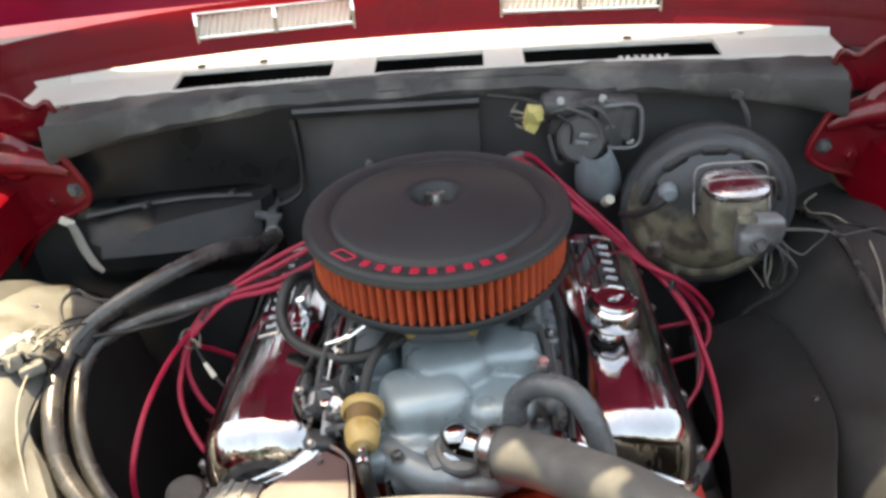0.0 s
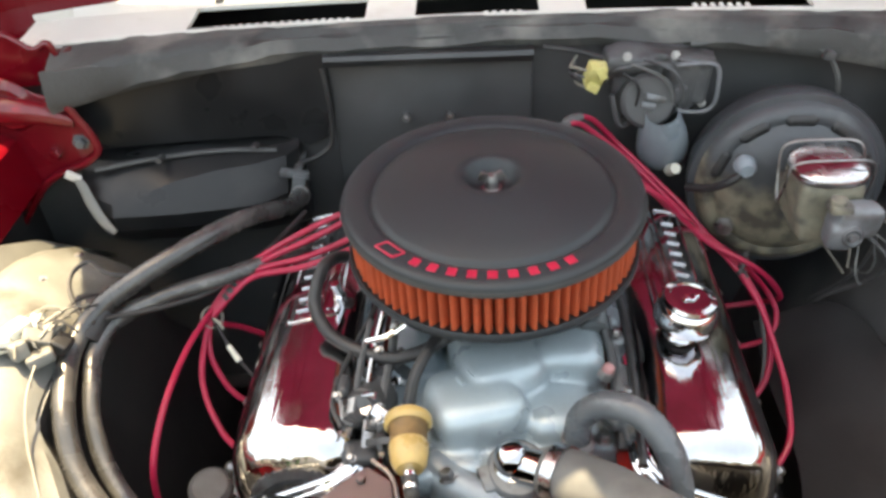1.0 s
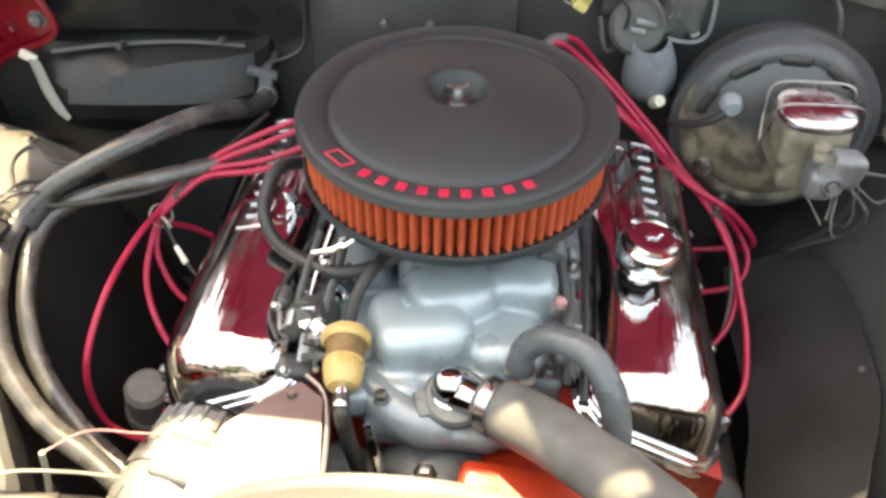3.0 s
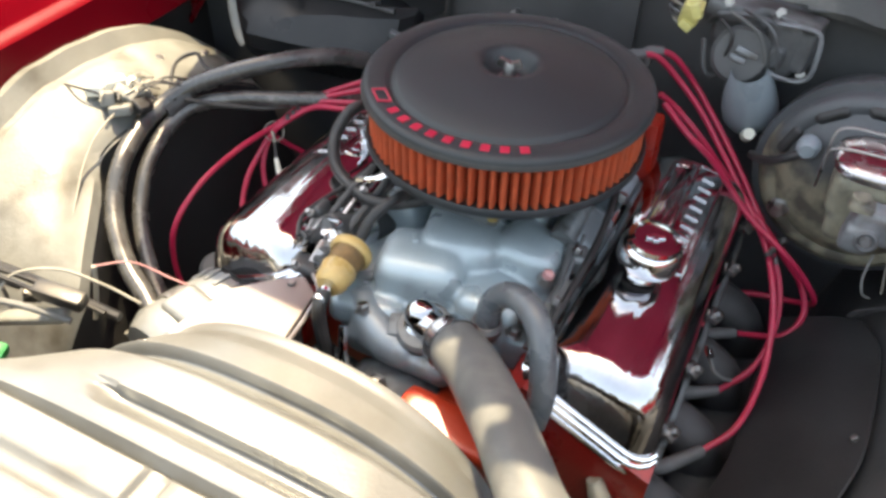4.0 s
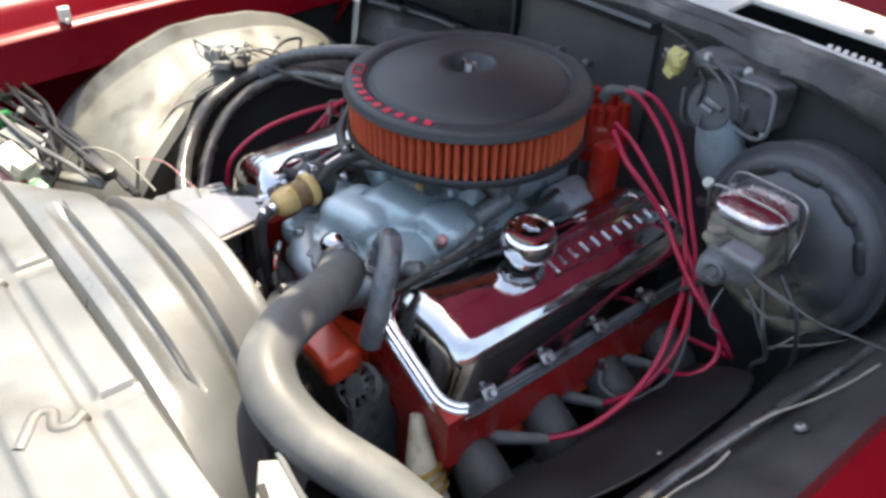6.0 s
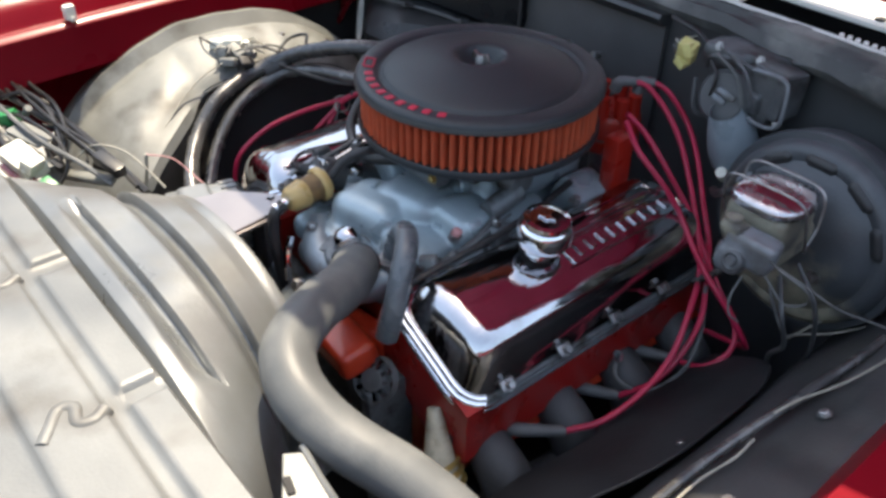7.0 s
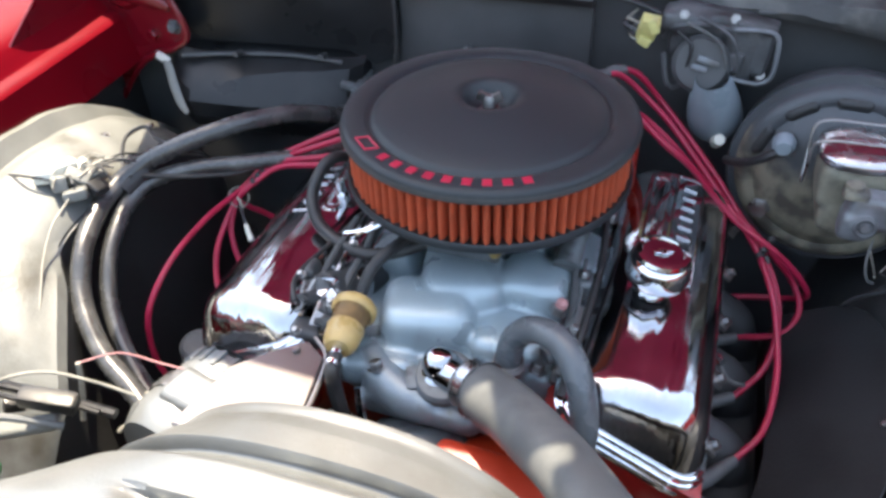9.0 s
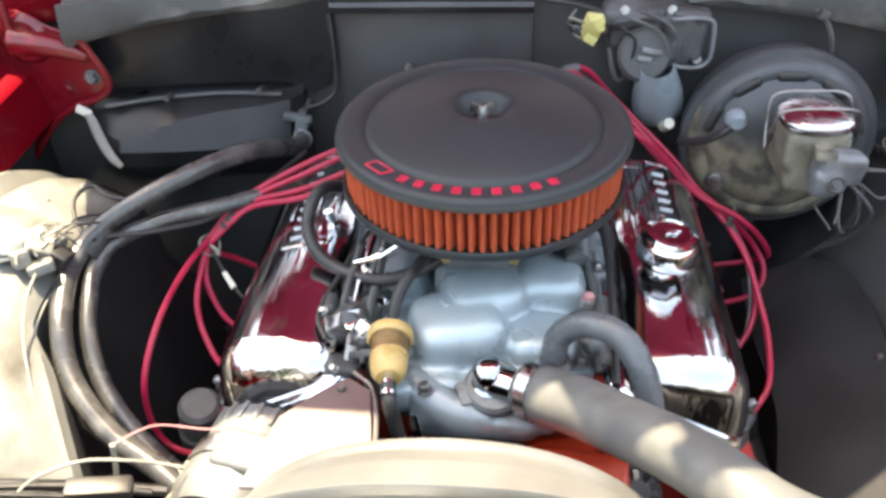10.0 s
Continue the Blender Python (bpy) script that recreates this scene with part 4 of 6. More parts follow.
add(bm, slab(0.0, -0.02, 0.722, 0.27, 0.40, 0.05, bevel=0.01),           # valley plate
    slab(-0.024, -0.172, 0.755, 0.112, 0.102, 0.084, -6, 0, 15, 0.034, 5),   # left front runner, set askew
    slab(0.000, -0.110, 0.764, 0.102, 0.12, 0.080, -4, 0, 16, 0.034, 5),     # its way back to the plenum
    slab(0.084, -0.096, 0.762, 0.090, 0.086, 0.078, -5, 4, -3, 0.032, 5),    # stepped right runner
    slab(0.072, -0.176, 0.740, 0.086, 0.086, 0.070, -6, 4, 2, 0.029, 5),
    slab(0.0, 0.045, 0.79, 0.18, 0.20, 0.06, bevel=0.02),                   # carburettor plenum
    slab(-0.10, -0.06, 0.76, 0.06, 0.09, 0.05, 0, -20, 0, 0.015), slab(-0.10, 0.08, 0.76, 0.06, 0.09, 0.05, 0, -20, 0, 0.015),
    slab(0.125, -0.02, 0.762, 0.06, 0.08, 0.05, 0, 20, 0, 0.015), slab(0.125, 0.10, 0.762, 0.06, 0.08, 0.05, 0, 20, 0, 0.015),
    slab(0.0, -0.235, 0.728, 0.20, 0.05, 0.045, bevel=0.012),               # water crossover
    slab(-0.065, -0.235, 0.738, 0.09, 0.055, 0.04, 0, 0, 12, 0.014),
    turned([(0, 0.022), (0.028, 0.022), (0.032, 0.0), (0.032, -0.02), (0, -0.02)], pose(0.022, -0.245, 0.738, 20, 0, 0), 24))
intake = thing("intake_manifold", "grey cast aluminium intake manifold with rounded runners", "intake manifold", (0, 0, 0.74))
part("casting", rounded(bm, 0.0035, 7), CAST_BLUE, intake, angle=80)
for x, y, z in ((-0.105, -0.20, 0.762), (0.115, -0.215, 0.757), (0.14, -0.09, 0.775), (0.15, 0.06, 0.775), (-0.055, -0.262, 0.756), (0.065, -0.262, 0.752)):
    part("bolt", bolt((x, y, z), pose(0, 0, 0, -12, 12 if x > 0 else -12, 0), 0.008, 0.009), STEEL, intake)
for k in range(5):
    part("cast_mark", slab(-0.040 + 0.012 * k, -0.162 + 0.010 * k, 0.7975 + 0.0010 * k, 0.007, 0.016, 0.003, -5, 0, 30, 0.001, 1), CAST_BLUE, intake)

wp = thing("water_pump", "grey cast water pump and front cover of the engine", "water pump", (0, -0.29, 0.65))
part("casting", rounded(add(tube([(-0.080, -0.232, 0.745), (-0.05, -0.255, 0.736), (-0.018, -0.270, 0.728), (0.015, -0.274, 0.724)], [0.020, 0.024, 0.024, 0.020], 16), slab(0.030, -0.268, 0.722, 0.08, 0.045, 0.036, 20, 0, -4, 0.015, 3), slab(-0.030, -0.262, 0.715, 0.09, 0.04, 0.04, 10, 0, 0, 0.014, 3),
     tube([(0.065, -0.275, 0.725), (0.085, -0.262, 0.735), (0.087, -0.235, 0.745)], 0.020, 12)), 0.004, 6), NECK_GREY, wp, "stained grey water neck", angle=80)
part("body", rounded(add(turned([(0, 0.05), (0.05, 0.05), (0.072, 0.02), (0.075, -0.03), (0, -0.03)], pose(0.0, -0.30, 0.63, 90, 0, 0), 28), slab(-0.09, -0.285, 0.65, 0.08, 0.05, 0.05, 0, 25, 0, 0.018, 3)), 0.005, 4), CAST_GREY, wp, "dark cast pump body", angle=80)
part("outlet_flange", rounded(add(slab(0.095, -0.295, 0.672, 0.09, 0.07, 0.05, 0, -10, 0, 0.018, 3), slab(0.096, -0.329, 0.697, 0.135, 0.056, 0.042, 6, 0, -3, 0.010, 3)), 0.005, 4), ORANGE_BLOCK, wp, "orange painted pump flange", angle=80)
for x, y, z in ((-0.005, -0.318, 0.712), (0.055, -0.318, 0.702)):
    part("nut", bolt((x, y, z), pose(0, 0, 0, 60, 0, 0), 0.009, 0.010), STEEL, wp)
for x, z in ((-0.055, 0.69), (0.055, 0.69), (-0.06, 0.59), (0.06, 0.59)):
    part("bolt", bolt((x, -0.335, z), pose(0, 0, 0, 90, 0, 0), 0.009, 0.008), STEEL, wp)
part("hub", turned([(0, 0.05), (0.022, 0.05), (0.026, 0.0), (0.045, 0.0), (0.045, -0.006)], pose(0.0, -0.352, 0.64, 90, 0, 0), 24), CAST_GREY, wp)

# thermostat housing and the chrome fitting on it
thermo = thing("thermostat_housing", "chrome thermostat outlet at the front of the manifold", "thermostat housing", (0.02, -0.25, 0.75))
part("base", add(turned([(0, 0.012), (0.030, 0.012), (0.034, 0.008), (0.034, 0)], pose(0.02, -0.25, 0.748, 15, 0, 0), 20), slab(0.02, -0.25, 0.752, 0.085, 0.03, 0.008, 15, 0, 20, 0.004)), CAST_GREY, thermo)
part("dome", turned([(0.0, 0.027), (0.007, 0.0268), (0.013, 0.024), (0.0175, 0.0185), (0.0195, 0.011), (0.0195, 0.004), (0.024, 0.001), (0.025, -0.006)], pose(0.015, -0.246, 0.760, 12, -6, 0), 28), CHROME, thermo, "round chrome dome")
part("outlet", tube([(0.02, -0.25, 0.762), (0.04, -0.258, 0.763), (0.068, -0.272, 0.768)], 0.0195, 16), CHROME, thermo)

hose = thing("radiator_hose", "grey rubber upper radiator hose, sunlit beyond the clamp", "radiator hose", (0.06, -0.27, 0.77))
part("tube", tube([(0.052, -0.262, 0.764), (0.078, -0.280, 0.772), (0.112, -0.312, 0.790), (0.147, -0.354, 0.812), (0.180, -0.397, 0.836), (0.214, -0.441, 0.851), (0.246, -0.474, 0.852), (0.291, -0.487, 0.841), (0.345, -0.477, 0.822), (0.415, -0.445, 0.797), (0.48, -0.43, 0.77), (0.54, -0.46, 0.74)], [0.029, 0.0315, 0.031, 0.030, 0.029, 0.0285, 0.0290, 0.0290, 0.0285, 0.028, 0.028, 0.028], 22), HOSE_GREY, hose)
d = Vector((0.026, -0.018, 0.008)).to_track_quat("Z", "Y").to_matrix().to_4x4()
clamp = part("clamp", turned([(0.0300, -0.007), (0.0330, -0.007), (0.0330, 0.007), (0.0300, 0.007)], Matrix.Translation((0.064, -0.270, 0.768)) @ d, 28), LID_STEEL, hose, "dull steel clamp band")
part("screw", tube([(0.058, -0.292, 0.782), (0.073, -0.294, 0.775)], 0.005, 8), STEEL, clamp)

byp = thing("bypass_hose", "grey rubber bypass hose arching from the water pump", "bypass hose", (0.13, -0.24, 0.8))
part("tube", tube([(0.086, -0.226, 0.752), (0.085, -0.222, 0.776), (0.090, -0.218, 0.800), (0.108, -0.222, 0.822), (0.132, -0.236, 0.833), (0.154, -0.254, 0.830), (0.170, -0.274, 0.813), (0.179, -0.290, 0.785), (0.181, -0.300, 0.762), (0.178, -0.304, 0.738)], 0.0148, 18), HOSE_CLEAN, byp)
part("fitting", turned([(0.012, -0.02), (0.012, 0.01), (0.018, 0.012), (0.018, 0.02), (0, 0.02)], pose(0.086, -0.227, 0.748), 16), STEEL, byp)
part("clamp", turned([(0.0155, -0.004), (0.017, -0.004), (0.017, 0.004), (0.0155, 0.004)], pose(0.0855, -0.223, 0.770, 5, 0, 0), 20), STEEL, byp)

# inline fuel filter on its rubber line
ff = thing("fuel_filter", "amber inline fuel filter with brown paper inside", "fuel filter", (-0.09, -0.22, 0.79))
axis = Vector((-0.005, 0.058, 0.004)).to_track_quat("Z", "Y").to_matrix().to_4x4()
fm = Matrix.Translation((-0.0930, -0.264, 0.790)) @ axis @ Matrix.Diagonal((1.17, 1.17, 1.08, 1))
part("bowl", turned([(0.0, -0.012), (0.012, -0.012), (0.016, -0.006), (0.0175, 0.004), (0.0185, 0.014), (0.018, 0.016)], fm, 24), AMBER, ff)
part("element", turned([(0.017, 0.014), (0.0175, 0.034), (0.0195, 0.040)], fm, 24), BROWN, ff, "brown pleated paper body")
part("rim", turned([(0.0195, 0.036), (0.0225, 0.040), (0.0225, 0.046), (0.020, 0.049), (0.0185, 0.046), (0.0, 0.0445)], fm, 24), AMBER, ff)
part("nipple", turned([(0.0, -0.034), (0.006, -0.034), (0.0065, -0.030), (0.005, -0.028), (0.006, -0.010)], fm, 12), CHROME_BRIGHT, ff)
fl = thing("fuel_line", "black rubber fuel line below the filter", "fuel line", (-0.085, -0.29, 0.74))
part("hose", tube([(-0.091, -0.284, 0.789), (-0.089, -0.300, 0.780), (-0.084, -0.308, 0.755), (-0.078, -0.308, 0.71), (-0.07, -0.30, 0.62)], 0.0085, 10), RUBBER, fl)
part("hose", tube([(-0.098, -0.212, 0.790), (-0.096, -0.195, 0.802), (-0.088, -0.175, 0.825), (-0.07, -0.14, 0.835), (-0.05, -0.09, 0.83)], 0.007, 10), RUBBER, fl)
part("steel_pipe", tube([(-0.066, -0.29, 0.75), (-0.058, -0.305, 0.72), (-0.05, -0.312, 0.64)], 0.0055, 8), CHROME_BRIGHT, fl, "bright steel pipe")

# ---------------------------------------------------------------- carburettor under the air cleaner
carb = thing("carburettor", "grey metal carburettor under the air cleaner", "carburettor", (0, 0.03, 0.82))
part("body", rounded(add(box(-0.075, -0.075, 0.815, 0.075, 0.115, 0.858, 0.006), box(-0.05, -0.10, 0.82, 0.05, -0.06, 0.85, 0.006), box(0.06, -0.03, 0.812, 0.105, 0.05, 0.845, 0.006), box(-0.105, -0.02, 0.815, -0.06, 0.06, 0.842, 0.006)), 0.004, 3), CAST_GREY, carb, angle=70)
part("fuel_bowl", box(-0.045, -0.118, 0.812, 0.045, -0.09, 0.848, 0.006), CAST_GREY, carb)
for x in (-0.04, 0.04):
    part("screw", bolt((x, -0.119, 0.83), pose(0, 0, 0, 90, 0, 0), 0.006, 0.005), BRASS, carb)
part("choke_housing", turned([(0, 0.028), (0.02, 0.028), (0.024, 0.022), (0.024, 0)], pose(0.10, -0.03, 0.832, 0, 90, 0), 20), CAST_GREY, carb)
part("linkage", add(tube([(-0.108, -0.05, 0.832), (-0.112, 0.02, 0.84), (-0.105, 0.10, 0.835)], 0.003, 6), slab(-0.11, -0.05, 0.825, 0.004, 0.02, 0.05, 20, 0, 0, 0.001, 1)), STEEL, carb)
part("solenoid", tube([(0.118, -0.085, 0.80), (0.12, -0.03, 0.815)], 0.016, 16, smooth_path=False), CAST_GREY, carb)

# vacuum hose looping beside the lid
vh = thing("vacuum_hose", "black rubber vacuum hose looping from the breather", "vacuum hose", (-0.2, -0.07, 0.82))
part("hose", tube([(-0.186, 0.008, 0.845), (-0.200, -0.012, 0.856), (-0.211, -0.035, 0.853), (-0.217, -0.062, 0.829), (-0.199, -0.092, 0.809), (-0.163, -0.113, 0.800), (-0.121, -0.131, 0.803), (-0.083, -0.123, 0.807), (-0.045, -0.10, 0.815)], 0.008, 12), RUBBER, vh)

# ignition coil and bracketry between the left cover and the manifold
coil = thing("ignition_coil", "black ignition coil in a chrome bracket", "ignition coil", (-0.15, -0.16, 0.77))
cm = pose(-0.150, -0.185, 0.778, 68, 0, -18)
part("can", turned([(0, -0.10), (0.022, -0.10), (0.025, -0.095), (0.025, 0.0), (0.022, 0.004)], cm, 24), BLACK_SATIN, coil)
part("tower", turned([(0.024, 0.0), (0.022, 0.012), (0.010, 0.018), (0.008, 0.034), (0.0, 0.034)], cm, 20), BLACK_SATIN, coil)
part("bracket", add(turned([(0.0255, -0.06), (0.027, -0.06), (0.027, -0.035), (0.0255, -0.035)], cm, 24), slab(-0.153, -0.13, 0.752, 0.02, 0.05, 0.004, 0, 20, 0)), CHROME_BRIGHT, coil, "chrome coil clamp")
for x, y, z, r in ((-0.128, -0.235, 0.775, 20), (-0.168, -0.22, 0.79, -25)):
    part("terminal", tube([(x, y, z), (x + 0.004, y - 0.016, z + 0.006)], 0.0035, 8), CHROME_BRIGHT, coil)
ln = thing("wiring", "thin black wires and a bright lead beside the carburettor", "wiring")
for pts, r, m in (
    ([(-0.168, -0.225, 0.795), (-0.182, -0.19, 0.80), (-0.170, -0.12, 0.80), (-0.14, -0.04, 0.815)], 0.003, RUBBER),
    ([(-0.15, -0.115, 0.815), (-0.125, -0.118, 0.826), (-0.10, -0.105, 0.836)], 0.004, CHROME_BRIGHT),
    ([(0.150, -0.262, 0.772), (0.153, -0.20, 0.781), (0.156, -0.12, 0.788), (0.155, -0.04, 0.797), (0.145, 0.05, 0.81)], 0.0048, RUBBER),
    ([(0.140, -0.225, 0.766), (0.143, -0.14, 0.780), (0.138, -0.06, 0.797)], 0.0025, CAST_GREY),
):
    part("wire", tube(pts, r, 8), m, ln)

ib = thing("throttle_bracket", "grey cast bracket with bolts beside the intake", "bracket", (0.15, -0.14, 0.78))
part("casting", rounded(add(slab(0.144, -0.150, 0.766, 0.026, 0.06, 0.026, 10, 20, -8, 0.009), slab(0.148, -0.205, 0.762, 0.024, 0.04, 0.026, 0, 30, 12, 0.008), slab(0.142, -0.085, 0.778, 0.024, 0.035, 0.030, 0, 0, 15, 0.008), tube([(0.138, -0.19, 0.775), (0.120, -0.205, 0.770)], 0.012, 12)), 0.003, 3), CAST_GREY, ib, angle=70)
for x, y, z, r in ((0.146, -0.168, 0.781, 0.008), (0.141, -0.09, 0.796, 0.007), (0.150, -0.208, 0.776, 0.007)):
    part("bolt", bolt((x, y, z), pose(0, 0, 0, -15, 15, 0), r * 0.8, 0.006), STEEL, ib)
part("tube", tube([(0.136, -0.225, 0.752), (0.137, -0.18, 0.768), (0.136, -0.12, 0.780), (0.126, -0.06, 0.806)], 0.0055, 10), BLACK_SATIN, ib, "black painted tube")
ts = thing("temperature_sender", "brass temperature sender with a red-brown cap", "sender", (0.108, -0.165, 0.80))
part("hex", turned([(0, 0.010), (0.009, 0.010), (0.010, 0.008), (0.010, 0.0)], pose(0.122, -0.150, 0.786, -10, 20, 0), 6), STEEL, ts)
part("cap", turned([(0, 0.019), (0.005, 0.018), (0.007, 0.016), (0.007, 0.010)], pose(0.122, -0.150, 0.786, -10, 20, 0), 12), WIRE_PINK, ts, "red-brown plastic cap")
lb = thing("coil_bracket", "black and chrome bracket pieces beside the coil", "bracket", (-0.155, -0.2, 0.77))
part("strap", add(slab(-0.170, -0.205, 0.786, 0.030, 0.045, 0.005, 20, -30, -15, 0.002), slab(-0.140, -0.222, 0.772, 0.020, 0.04, 0.005, 30, 25, 10, 0.002)), STEEL, lb, "bright steel strap")
part("block", rounded(add(slab(-0.152, -0.235, 0.758, 0.04, 0.03, 0.03, 10, 20, 15, 0.008), slab(-0.128, -0.205, 0.772, 0.022, 0.03, 0.03, 0, 0, 30, 0.007), slab(-0.175, -0.165, 0.792, 0.02, 0.03, 0.02, 0, -20, 0, 0.006)), 0.003, 3), BLACK_SATIN, lb, angle=70)
for x, y, z in ((-0.158, -0.248, 0.772), (-0.128, -0.212, 0.792), (-0.178, -0.185, 0.800), (-0.118, -0.10, 0.822), (-0.135, -0.125, 0.81)):
    part("nut", bolt((x, y, z), pose(0, 0, 0, 25, -10, 0), 0.0042, 0.006), STEEL, lb)
for pts, r, m in (([(-0.13, -0.225, 0.755), (-0.128, -0.17, 0.785), (-0.122, -0.12, 0.80), (-0.118, -0.07, 0.82)], 0.0055, BLACK_SATIN), ([(-0.146, -0.215, 0.768), (-0.146, -0.16, 0.79), (-0.138, -0.10, 0.81), (-0.13, -0.05, 0.825)], 0.004, CHROME), ([(-0.160, -0.19, 0.785), (-0.156, -0.14, 0.80), (-0.148, -0.08, 0.815)], 0.0045, BLACK_SATIN)):
    part("rod", tube(pts, r, 8), m, lb)

rng = random.Random(11)
for k in range(15):
    x, y = -0.172 + 0.058 * rng.random(), -0.245 + 0.125 * rng.random()
    z = 0.774 + 0.022 * rng.random()
    part("stamped_tab" if k % 3 else "clip", slab(x, y, z, 0.010 + 0.014 * rng.random(), 0.016 + 0.022 * rng.random(), 0.005 + 0.004 * rng.random(), rng.uniform(-40, 40), rng.uniform(-45, 45), rng.uniform(-50, 50), 0.0018, 2), (CHROME, BLACK_SATIN, STEEL)[k % 3], lb)

# ---------------------------------------------------------------- air cleaner
ac = thing("air_cleaner", "round black air cleaner with an orange pleated filter", "air cleaner", (0, 0, 0.87))
lid = part("lid", turned([(0.0, 0.9465), (0.014, 0.9460), (0.021, 0.9475), (0.027, 0.9545), (0.033, 0.9650), (0.0375, 0.9685), (0.046, 0.9678), (0.075, 0.9622), (0.11, 0.9552), (0.134, 0.9498), (0.1385, 0.9475), (0.1410, 0.9435), (0.1440, 0.9432), (0.1465, 0.9462), (0.151, 0.9485), (0.168, 0.9482), (0.1735, 0.9470), (0.1765, 0.9440), (0.1775, 0.9405)], None, 128), LID_BLACK, ac, "satin black domed lid", angle=60)
part("seal", turned([(0.170, 0.9415), (0.1778, 0.9405), (0.1788, 0.9375), (0.1780, 0.9340), (0.174, 0.9325), (0.165, 0.9325)], None, 128), LIP_GREY, ac, "grey rubber edge")
n = 84
bm = bmesh.new()
rings = [[], []]
for k in range(n * 8):
    a = 2 * math.pi * k / (n * 8)
    u = (k % 8) / 8
    r = 0.1590 + 0.0110 * max(0.0, math.sin(math.pi * min(1.0, u / 0.76))) ** 0.6 if u < 0.76 else 0.1500
    wob = 0.0006 * math.sin(37 * a) + 0.0005 * math.sin(91 * a + 2)
    for ring, z in ((rings[0], 0.8735), (rings[1], 0.935)):
        ring.append(bm.verts.new(((r + wob) * math.cos(a), (r + wob) * math.sin(a), z)))
for k in range(n * 8):
    j = (k + 1) % (n * 8)
    bm.faces.new((rings[0][k], rings[0][j], rings[1][j], rings[1][k]))
part("filter_element", bm, FILTER_ORANGE, ac, "orange pleated filter element", angle=80)
part("base", turned([(0.09, 0.858), (0.150, 0.861), (0.168, 0.8655), (0.1740, 0.8668), (0.1755, 0.8700), (0.1752, 0.8765), (0.1735, 0.8785), (0.1715, 0.8765), (0.15, 0.8740)], None, 96), LID_BLACK, ac, "black base plate", angle=60)
nut = part("wing_nut", add(turned([(0, 0.9665), (0.005, 0.9665), (0.0065, 0.963), (0.0085, 0.9505), (0.012, 0.950)], None, 16), slab(0.0085, 0.001, 0.964, 0.013, 0.004, 0.012, 0, -25, 8, 0.0015), slab(-0.0085, -0.001, 0.964, 0.013, 0.004, 0.012, 0, 25, 8, 0.0015)), STEEL, ac, "small steel wing nut")


def lid_bar(a, r, w, h):
    return slab(r * math.cos(a), r * math.sin(a), 0.9488, w, h, 0.0016, 0, 0, math.degrees(a) + 90, 0.0004, 1)


# a row of plain red bars where the maker's name is printed, and a plain outlined mark
for k in range(9):
    a = radians(-121.5 + 7.7 * k)
    part("red_bar", lid_bar(a, 0.158, 0.0105, 0.0120), LETTER_RED, lid, "plain red printed bar")
a = radians(-134.5)
mark = bmesh.new()
u, v = Vector((math.cos(a), math.sin(a), 0)), Vector((-math.sin(a), math.cos(a), 0))
c = u * 0.158 + Vector((0, 0, 0.9492))
corners = [c + u * p + v * q for p, q in ((0.007, -0.016), (0.007, 0.012), (-0.007, 0.016), (-0.007, -0.012))]
for i in range(4):
    add(mark, tube([corners[i], corners[(i + 1) % 4]], 0.0014, 6, smooth_path=False))
part("red_mark", mark, LETTER_RED, lid, "plain outlined red mark")

# ---------------------------------------------------------------- distributor behind the air cleaner
dist = thing("distributor", "red capped distributor behind the air cleaner", "distributor", (0.08, 0.235, 0.8))
part("shaft_body", turned([(0.03, 0.70), (0.032, 0.78), (0.058, 0.79), (0.06, 0.80)], pose(0.055, 0.238, 0) @ Matrix.Diagonal((0.85, 0.85, 1, 1)), 24), CAST_GREY, dist)
part("cap", turned([(0.058, 0.775), (0.060, 0.78), (0.058, 0.826), (0.052, 0.836), (0.0, 0.838)], pose(0.055, 0.238, 0) @ Matrix.Diagonal((0.85, 0.85, 1, 1)), 24), RED_CAP, dist)
for k in range(8):
    a = 2 * math.pi * k / 8 + 0.3
    part("tower", turned([(0.011, 0.834), (0.010, 0.874), (0, 0.876)], pose(0.055 + 0.037 * math.cos(a), 0.238 + 0.037 * math.sin(a), -0.008), 12), RED_CAP, dist)
part("coil_cover", box(0.138, 0.120, 0.76, 0.168, 0.158, 0.860, 0.008), RED_CAP, dist, "red plastic block beside the lid")
# ---------------------------------------------------------------- plug wires
RIGHT = "plug wires on the driver side"
LEFT = "plug wires on the passenger side"


def plug_wire(pts, label, group, boot=None, cap_boot=None, r=0.0042):
    w = thing("spark_plug_wire", label, "plug wire", pts[-1], group)
    part("lead", tube(pts, r, 10, 6), WIRE_RED, w)
    if boot:
        part("boot", tube([pts[-1], *boot], [0.0075, 0.0085, 0.0095, 0.0090][: 1 + len(boot)], 12), BOOT_GREY, w, "grey rubber boot")
    if cap_boot:
        part("cap_boot", tube(cap_boot, [0.010, 0.009, 0.0065], 12), BOOT_GREY, w, "grey rubber cap boot")
    return w


plug_wire([(0.098, 0.208, 0.905), (0.125, 0.226, 0.900), (0.160, 0.236, 0.868), (0.200, 0.226, 0.836), (0.247, 0.198, 0.796), (0.293, 0.165, 0.758), (0.338, 0.117, 0.729), (0.366, 0.062, 0.701), (0.381, 0.018, 0.665), (0.386, -0.04, 0.639), (0.376, -0.105, 0.618), (0.347, -0.145, 0.600)], "red spark plug wire to the front plug", RIGHT,
          [(0.33, -0.170, 0.604), (0.31, -0.197, 0.608), (0.29, -0.205, 0.602)], [(0.085, 0.200, 0.888), (0.092, 0.204, 0.902), (0.110, 0.218, 0.905)])
